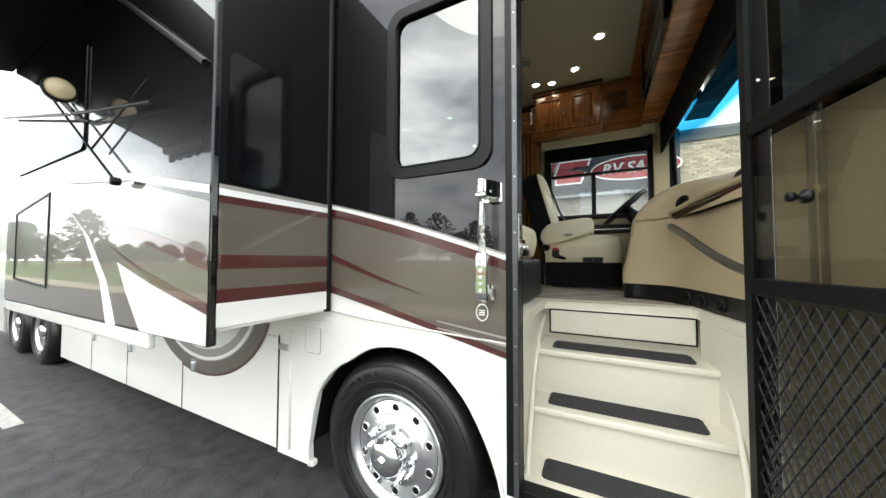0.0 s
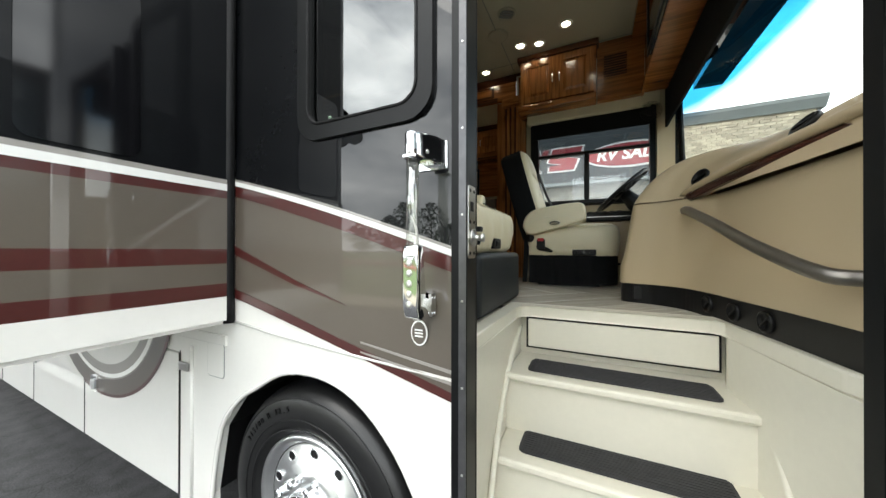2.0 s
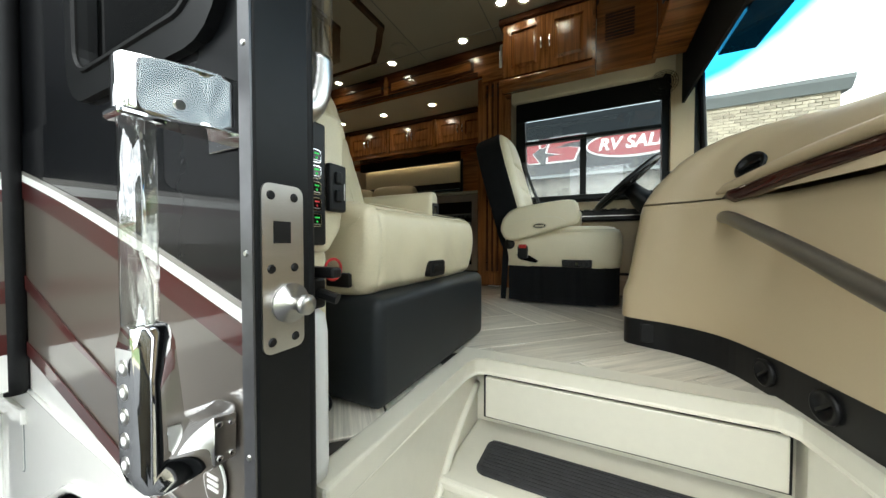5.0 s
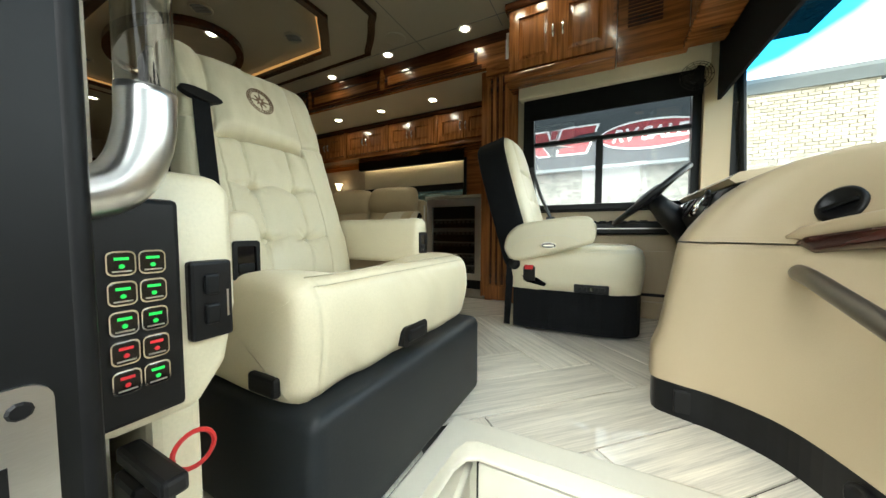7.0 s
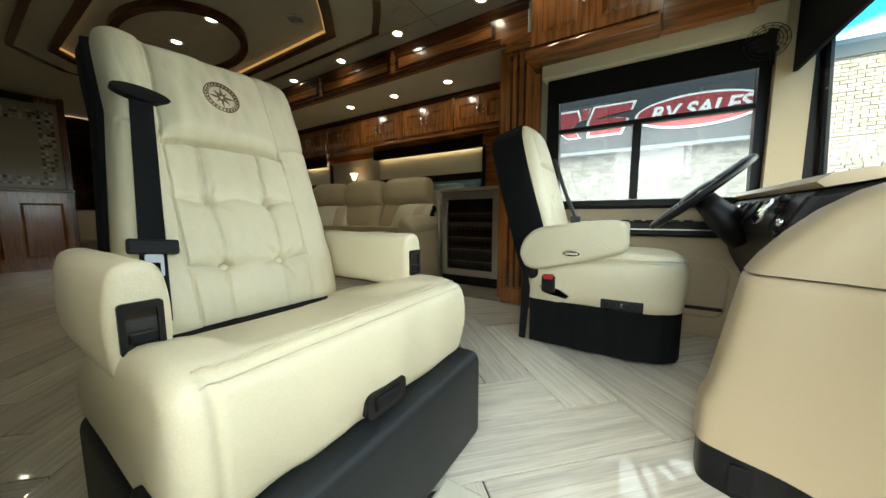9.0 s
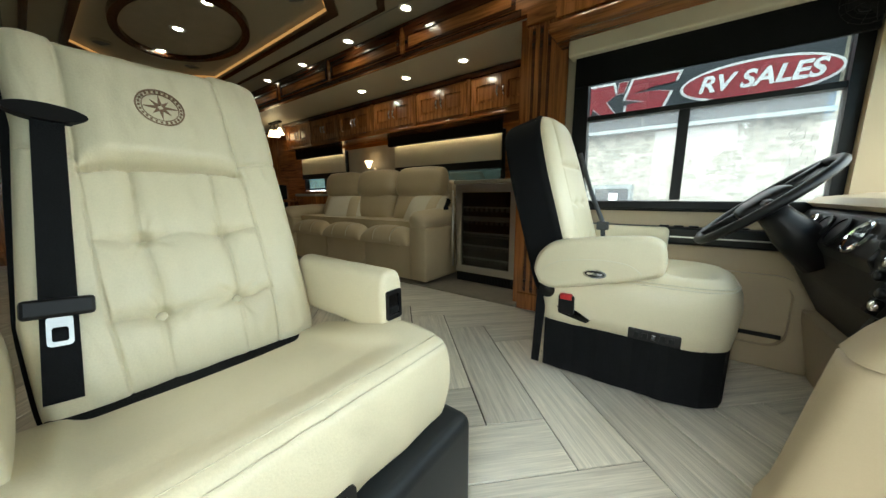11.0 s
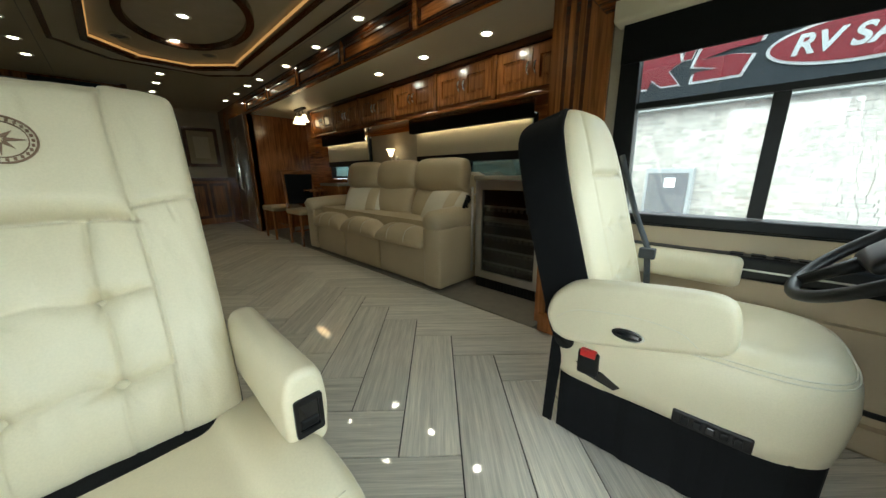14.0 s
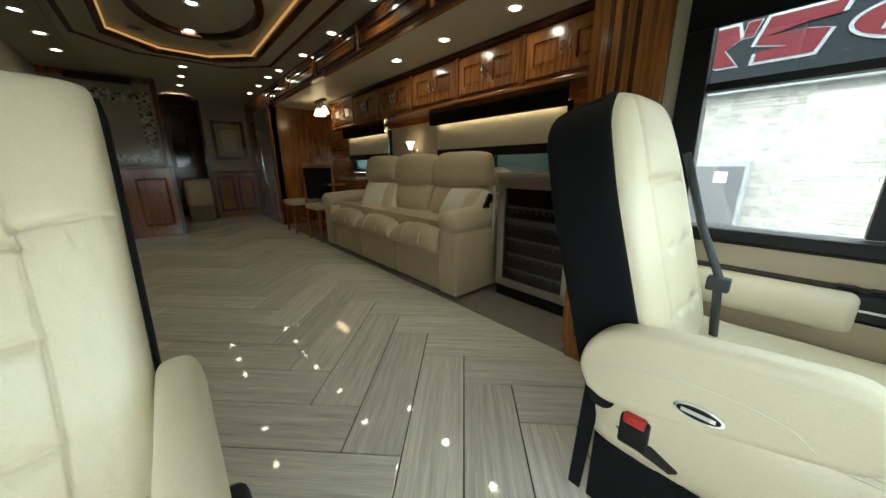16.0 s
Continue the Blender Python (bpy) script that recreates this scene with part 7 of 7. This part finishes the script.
for y, z in ((-0.028, 1.400), (-0.011, 1.400), (-0.028, 1.450), (-0.011, 1.446)):
    part("bolt", lathe([(0.0045, 0), (0.004, 0.003), (0.001, 0.0035)], "x", (0.028, y, z), 8), CHROME, gh)
st = thing("wall_decal", "oval white and black decal on the wall", "decal", (-0.505, GY - 0.0105, 1.328))
part("disc", prism(oval(0, 0, 0.031, 0.042, 28), "y", 0.0, 0.002), SIGNWHITE, st)
part("field", prism(oval(0, 0, 0.026, 0.036, 28), "y", -0.0015, 0.0), TAUPE, st)
for k in range(3):
    part("bar", box(-0.015, 0.015, -0.003, -0.0015, -0.013 + 0.010 * k, -0.008 + 0.010 * k), SIGNWHITE, st)
ml = thing("side_marker", "smoked side marker lamp on the white skirt", "marker lamp", (-1.93, GY - 0.004, 0.985))
part("lens", box(-0.045, 0.045, -0.012, 0.0, -0.022, 0.022, 0.006), STEEL, ml)
fd = thing("filler_door", "white square filler door in the skirt", "filler door", (-1.64, GY, 1.06))
part("gap", ring(rrect(-0.085, 0.055, -0.085, 0.085, 0.02), rrect(-0.081, 0.051, -0.081, 0.081, 0.017), "y", -0.002, 0.001), CORNICE, fd)
part("flap", prism(rrect(-0.081, 0.051, -0.081, 0.081, 0.017), "y", -0.0035, 0.001), WHITE, fd)
part("ledge_moulding", tube([(-1.50, GY - 0.004, 1.262), (-1.2, GY - 0.004, 1.235), (-0.36, GY - 0.004, 1.19)], 0.006, 6), WHITE, wall_near, smooth=True)
part("vertical_crease", tube([(-1.86, GY - 0.002, 0.32), (-1.86, GY - 0.004, 1.10)], 0.010, 8), WHITE, wall_near, smooth=True)
part("panel_gap", box(-1.986, -1.979, GY - 0.002, GY + 0.01, 0.27, 1.06), BLACKPLASTIC, wall_near)
part("slide_gutter", box(-2.3, -1.56, GY - 0.012, GY + 0.002, 1.14, 1.19, 0.004), WHITE, wall_near)
# swoosh on the bay doors
c0 = (-2.95, 1.30)
def swoosh(r0, r1, mat, lift, a0=192, a1=345, sx=1.35):
    o = [(c0[0] + sx * r0 * math.cos(radians(a0 + (a1 - a0) * i / 30)), c0[1] + r0 * math.sin(radians(a0 + (a1 - a0) * i / 30))) for i in range(31)]
    n_ = [(c0[0] + sx * r1 * math.cos(radians(a0 + (a1 - a0) * i / 30)), c0[1] + r1 * math.sin(radians(a0 + (a1 - a0) * i / 30))) for i in range(31)]
    part("swoosh", prism(o + n_[::-1], "y", GY - 0.006 - lift, GY - 0.0045 - lift), mat, bay, "curved paint swoosh")


swoosh(0.63, 0.46, SILVER, 0.000)
swoosh(0.655, 0.555, TAUPE, 0.001)
swoosh(0.668, 0.650, MAROON, 0.002, 250, 345)
swoosh(0.545, 0.520, SIGNWHITE, 0.002)
for x in (-3.05, -4.25, -5.2):
    h_ = thing("bay_latch", "chrome bay door latch", "latch", (x, GY - 0.008, 0.69), "bay door latches")
    part("plate", prism(rrect(-0.045, 0.045, -0.05, 0.05, 0.012), "y", -0.010, 0.003), CHROME, h_)
    part("paddle", box(-0.02, 0.03, -0.022, -0.010, -0.035, 0.03, 0.006), ALLOY, h_)
for x in edges:
    part("door_gap", box(x - 0.004, x + 0.004, GY - 0.0055, GY, 0.29, 1.045), BLACKPLASTIC, bay)

# passenger window
pw = thing("window_passenger", "black framed passenger window with rounded corners", "window", kind="structure")
part("frame", ring(rrect(-1.07, -0.455, 2.025, 2.985, 0.10), rrect(-1.015, -0.515, 2.085, 2.93, 0.07), "y", GY - 0.018, GY + 0.06), DARKALU, pw, "black rounded window frame")
part("bead", tube([(x, GY - 0.018, z) for x, z in rrect(-1.015, -0.515, 2.085, 2.93, 0.07)], 0.006, 6, closed=True), RUBBER, pw)
g_ = part("pane", prism(rrect(-1.02, -0.51, 2.08, 2.935, 0.07), "y", GY + 0.004, GY + 0.008), TINTED, pw, "tinted glass")
g_.visible_shadow = False

# ---- awning ----
aw = thing("patio_awning", "black patio awning over the slide-out", "awning")
part("fabric", prism([(0.74, 3.36), (0.74, 3.35), (-0.45, 2.97), (-0.45, 2.98)], "x", -4.95, -2.35), CLOTH, aw, "black awning cloth")
part("roller", tube([(-4.98, -0.45, 2.96), (-2.32, -0.45, 2.96)], 0.045, 12), DARKALU, aw, smooth=True)
vb = bmesh.new()
vp_ = [(-4.95 + 0.05 * i, 2.84 - 0.035 * abs(math.sin(i * 0.785))) for i in range(53)]
prism([(-4.95, 2.95)] + vp_ + [(-2.35, 2.95)], "y", -0.47, -0.465, vb)
part("valance", vb, CLOTH, aw, "scalloped black valance")
part("arm", tube([(-1.55, 0.73, 2.45), (-2.40, 0.70, 3.05), (-2.9, 0.66, 3.4)], 0.016, 8), DARKALU, aw, "dark folding arm")
part("arm", tube([(-4.9, 0.70, 2.88), (-3.0, 0.67, 2.50), (-1.98, 0.70, 2.36)], 0.010, 8), DARKALU, aw, "dark folding arm")
part("strut", tube([(-3.45, 0.68, 2.72), (-2.34, 0.69, 2.0)], 0.007, 8), DARKALU, aw)
part("strut", tube([(-2.75, 0.70, 2.24), (-2.05, 0.71, 2.50)], 0.006, 8), DARKALU, aw)
part("pivot", lathe([(0.02, -0.02), (0.024, 0.0), (0.02, 0.02)], "y", (-2.34, 0.69, 2.0), 12), DARKALU, aw, smooth=True)
fl = thing("awning_lamp", "round awning lamp with amber glass on the slide-out", "lamp", (-2.90, 0.60, 2.60))
part("body", lathe([(0.03, 0.12), (0.06, 0.06), (0.075, 0.0), (0.07, -0.02)], "x", (0, 0, 0), 24), BLACKPLASTIC, fl, smooth=True, at=pose(0, 0, 0, 0, 0, 180))
part("lens", lathe([(0.066, 0.02), (0.055, 0.035), (0.002, 0.042)], "x", (0, 0, 0), 24), AMBERGLASS, fl, smooth=True)
part("bracket", tube([(-0.06, 0, -0.02), (-0.08, 0.10, -0.12), (-0.08, 0.135, -0.12)], 0.018, 8), CHROME, fl)

# ---- entry door and screen door, open ----
door = thing("entry_door", "open entry door with tan inner panel and window", "door", Matrix.Translation((0.422, 1.30, 0)) @ pose(0, 0, 0, 0, 0, 11.5))
part("slab", ring([(-0.74, 0.60), (-0.005, 0.60), (-0.005, 2.84), (-0.74, 2.84)], [(-0.69, 2.03), (-0.055, 2.03), (-0.055, 2.78), (-0.69, 2.78)], "x", 0.057, 0.105), BLACK, door, "black door slab")
part("inner_panel", box(0.040, 0.056, -0.72, -0.03, 0.64, 1.96, 0.008), DASH, door, "tan moulded inner panel")
part("door_glass", box(0.078, 0.082, -0.70, -0.05, 2.02, 2.79), UPPERTINT, door, "tinted door window")
hd_ = part("door_handle", box(0.000, 0.042, -0.66, -0.52, 1.56, 1.72, 0.014, 3), BLACKPLASTIC, door, "black inner door handle")
part("lever", box(-0.012, 0.006, -0.64, -0.56, 1.61, 1.64, 0.006), DARKALU, hd_)
part("pull", tube(arc([(0.042, -0.50, 1.86), (0.005, -0.52, 1.87), (0.005, -0.66, 1.90), (0.042, -0.68, 1.90)], 4), 0.016, 8), BLACKPLASTIC, door, "black pull handle", True)
scr = thing("screen_door", "open black framed screen door with diamond grille", "screen door", Matrix.Translation((0.412, 1.30, 0)) @ pose(0, 0, 0, 0, 0, 11.5))
part("frame", ring([(-0.735, 0.60), (-0.005, 0.60), (-0.005, 2.84), (-0.735, 2.84)], [(-0.70, 0.64), (-0.035, 0.64), (-0.035, 2.80), (-0.70, 2.80)], "x", -0.012, 0.012), DARKALU, scr, "black aluminium frame")
part("rail", box(-0.012, 0.012, -0.70, -0.035, 1.475, 1.525, 0.004), DARKALU, scr)
part("rail", box(-0.012, 0.012, -0.70, -0.035, 1.955, 2.005, 0.004), DARKALU, scr)
part("plexi_slider", box(-0.004, 0.0, -0.70, -0.035, 1.525, 1.955), PLEXI, scr, "clear sliding panel")
for y in (-0.24, -0.27):
    part("slider_edge", box(-0.008, 0.003, y - 0.004, y + 0.004, 1.525, 1.955), PLEXI, scr)
part("slider_knob", lathe([(0.016, 0), (0.018, -0.010), (0.006, -0.014), (0.006, -0.03), (0.012, -0.032), (0.012, -0.042), (0.002, -0.044)], "x", (-0.004, -0.235, 1.735), 16), BLACKPLASTIC, scr, smooth=True)
part("upper_screen", box(0.002, 0.004, -0.70, -0.035, 2.005, 2.80), SMOKED, scr, "dark fly screen")
part("lower_screen", box(0.004, 0.006, -0.70, -0.035, 0.64, 1.475), SMOKED, scr, "dark fly screen")
bm = bmesh.new()
for s in (1, -1):
    for k in range(-18, 32):
        y0 = -0.70 + 0.040 * k
        pts = []
        for i in range(33):
            z = 0.64 + 0.835 * i / 32
            y = y0 + s * (z - 1.05) * 0.62 + (0.2 if s < 0 else 0.0)
            if -0.70 < y < -0.035:
                pts.append((-0.003, y, z))
        if len(pts) > 1:
            tube(pts, 0.0028, 5, bm)
part("diamond_grille", bm, DARKALU, scr, "black expanded diamond grille")

# ---- entry console, inner grab bar, extinguisher ----
con = thing("entry_console", "cream console with black switch panel beside the entry", "console", (0, 0, 0))
part("housing", prism([(1.47, 1.695), (1.545, 1.695), (1.575, 1.735), (1.588, 1.80), (1.585, 1.93), (1.57, 1.945), (1.47, 1.945)], "x", -0.80, -0.385, r=0.01), LEATHER, con, "cream moulded console", True)
part("support", box(-0.78, -0.40, 1.508, 1.555, FZ, 1.70, 0.01), LEATHER, con)
pn = part("switch_panel", box(-0.388, -0.376, 1.463, 1.5310, 1.708, 1.915, 0.005), BLACKPLASTIC, con, "black multiplex switch panel")
for r in range(5):
    for c in range(2):
        y0, z0 = 1.4765 + 0.0212 * c, 1.845 - 0.0265 * r
        b_ = part("push_button", prism(rrect(y0, y0 + 0.0195, z0, z0 + 0.022, 0.005), "x", -0.377, -0.3735), CHROME, pn, "chrome edged push button")
        part("button_face", prism(rrect(y0 + 0.0012, y0 + 0.0183, z0 + 0.0015, z0 + 0.0205, 0.004), "x", -0.3737, -0.3727), SCREEN, b_)
        lit = REDLED if (r, c) in ((3, 0), (3, 1), (4, 0)) else GREENLED
        part("legend", box(-0.3728, -0.3720, y0 + 0.005, y0 + 0.0145, z0 + 0.014, z0 + 0.0165), lit, b_)
        part("legend", box(-0.3728, -0.3722, y0 + 0.0035, y0 + 0.0160, z0 + 0.0035, z0 + 0.0048), STEEL, b_)
        part("symbol", lathe([(0.0022, 0), (0.0014, 0.001)], "x", (-0.3728, y0 + 0.0098, z0 + 0.0085), 8), lit, b_)
rs = part("rocker_plate", box(-0.388, -0.374, 1.5365, 1.5775, 1.768, 1.853, 0.004), BLACKPLASTIC, con, "black rocker switch plate")
for z0 in (1.785, 1.817):
    part("rocker", box(-0.375, -0.369, 1.548, 1.563, z0, z0 + 0.022, 0.003), DARKALU, rs)
part("legend", box(-0.3742, -0.3735, 1.5705, 1.5725, 1.79, 1.82), STEEL, rs)
ig = thing("inner_grab_bar", "steel and acrylic grab bar inside the entry", "grab bar", (0, 0, 0))
part("acrylic_tube", tube([(-0.362, 1.505, 2.006), (-0.362, 1.505, 2.57)], 0.0205, 20), ACRYLIC, ig, "clear acrylic tube", True)
part("elbow", tube(arc([(-0.362, 1.505, 2.008), (-0.362, 1.503, 1.972), (-0.364, 1.495, 1.940), (-0.367, 1.480, 1.920), (-0.372, 1.455, 1.912)], 6), 0.021, 18), STEEL, ig, "brushed steel elbow", True)
part("elbow", tube(arc([(-0.362, 1.505, 2.568), (-0.366, 1.502, 2.62), (-0.390, 1.487, 2.66), (-0.425, 1.474, 2.67)], 6), 0.021, 18), STEEL, ig, smooth=True)
fe = thing("fire_extinguisher", "small white fire extinguisher with black valve and red ring", "fire extinguisher", (-0.388, 1.497, FZ + 0.012))
part("bottle", lathe([(0.031, 0.0), (0.033, 0.02), (0.033, 0.24), (0.029, 0.27), (0.014, 0.285)], "z", (0, 0, 0), 24), SIGNWHITE, fe, "white bottle", True)
part("valve", box(-0.02, 0.03, -0.016, 0.016, 0.283, 0.335, 0.006), BLACKPLASTIC, fe, "black valve")
part("lever", box(-0.03, 0.07, -0.010, 0.010, 0.335, 0.352, 0.004), BLACKPLASTIC, fe)
part("nozzle", tube([(0.03, 0, 0.31), (0.06, 0.01, 0.30)], 0.009, 10), BLACKPLASTIC, fe)
part("pin_ring", tube([(0.03, 0.03 + 0.018 * math.cos(2 * math.pi * i / 20), 0.345 + 0.018 * math.sin(2 * math.pi * i / 20)) for i in range(20)], 0.0025, 6, closed=True), REDPLASTIC, fe, "red safety ring")

# ---- herringbone floor planks ----
PW_, PL_, OX, OY = 0.22, 0.834, -1.096, 3.294
bm = box(0.0026, PL_ - 0.0026, 0.0026, PW_ - 0.0026, -0.008, 0.0, 0.0012, 1)
plank_mesh = bpy.data.meshes.new("plank")
bm.to_mesh(plank_mesh)
bm.free()
plank_mesh.materials.append(TILE)
R2 = math.sqrt(0.5)


def inside(x, y):
    return -8.3 < x < 0.88 and 1.50 < y < 3.86 and not (x > -0.40 and y < 2.228)


def lay(origin, turn):
    m = Matrix.Translation((origin.x, origin.y, FZ)) @ pose(0, 0, 0, 0, 0, turn)
    c = [m @ Vector((a, b, 0)) for a in (0, PL_ / 2, PL_) for b in (0, PW_ / 2, PW_)]
    state = [inside(p.x, p.y) for p in c]
    if not any(state):
        return
    if all(state):
        ob = new("plank", plank_mesh)
    else:
        b = bmesh.new()
        b.from_mesh(plank_mesh)
        b.transform(m)
        cuts = [((0, 1.50, 0), (0, -1, 0)), ((0, 3.868, 0), (0, 1, 0)), ((0.89, 0, 0), (1, 0, 0))]
        cc = sum(c, Vector()) / len(c)
        if any(p.x > -0.40 and p.y < 2.228 for p in c):
            cuts.append(((-0.403, 0, 0), (1, 0, 0)) if cc.y < 2.228 and cc.x < -0.2 else ((0, 2.228, 0), (0, -1, 0)))
        for co, no in cuts:
            bmesh.ops.bisect_plane(b, geom=b.verts[:] + b.edges[:] + b.faces[:], plane_co=co, plane_no=no, clear_outer=True)
        b.transform(m.inverted())
        if not b.faces:
            b.free()
            return
        me = bpy.data.meshes.new("plank")
        b.to_mesh(me)
        b.free()
        me.materials.clear()
        me.materials.append(TILE)
        ob = new("plank", me)
    ob.parent = floor
    ob.matrix_basis = m


for i in range(-26, 10):
    for j in range(-2, 3):
        base_ = Vector((OX + i * PW_ / R2, OY - j * PL_ / R2, 0))
        lay(base_, -45)
        lay(base_ + Vector((PW_ * R2, PW_ * R2, 0)) + Vector((PW_ * R2, -PW_ * R2, 0)) * 0 + Vector((0, 0, 0)) + Vector((PW_ * R2, -PW_ * R2, 0)), 45)
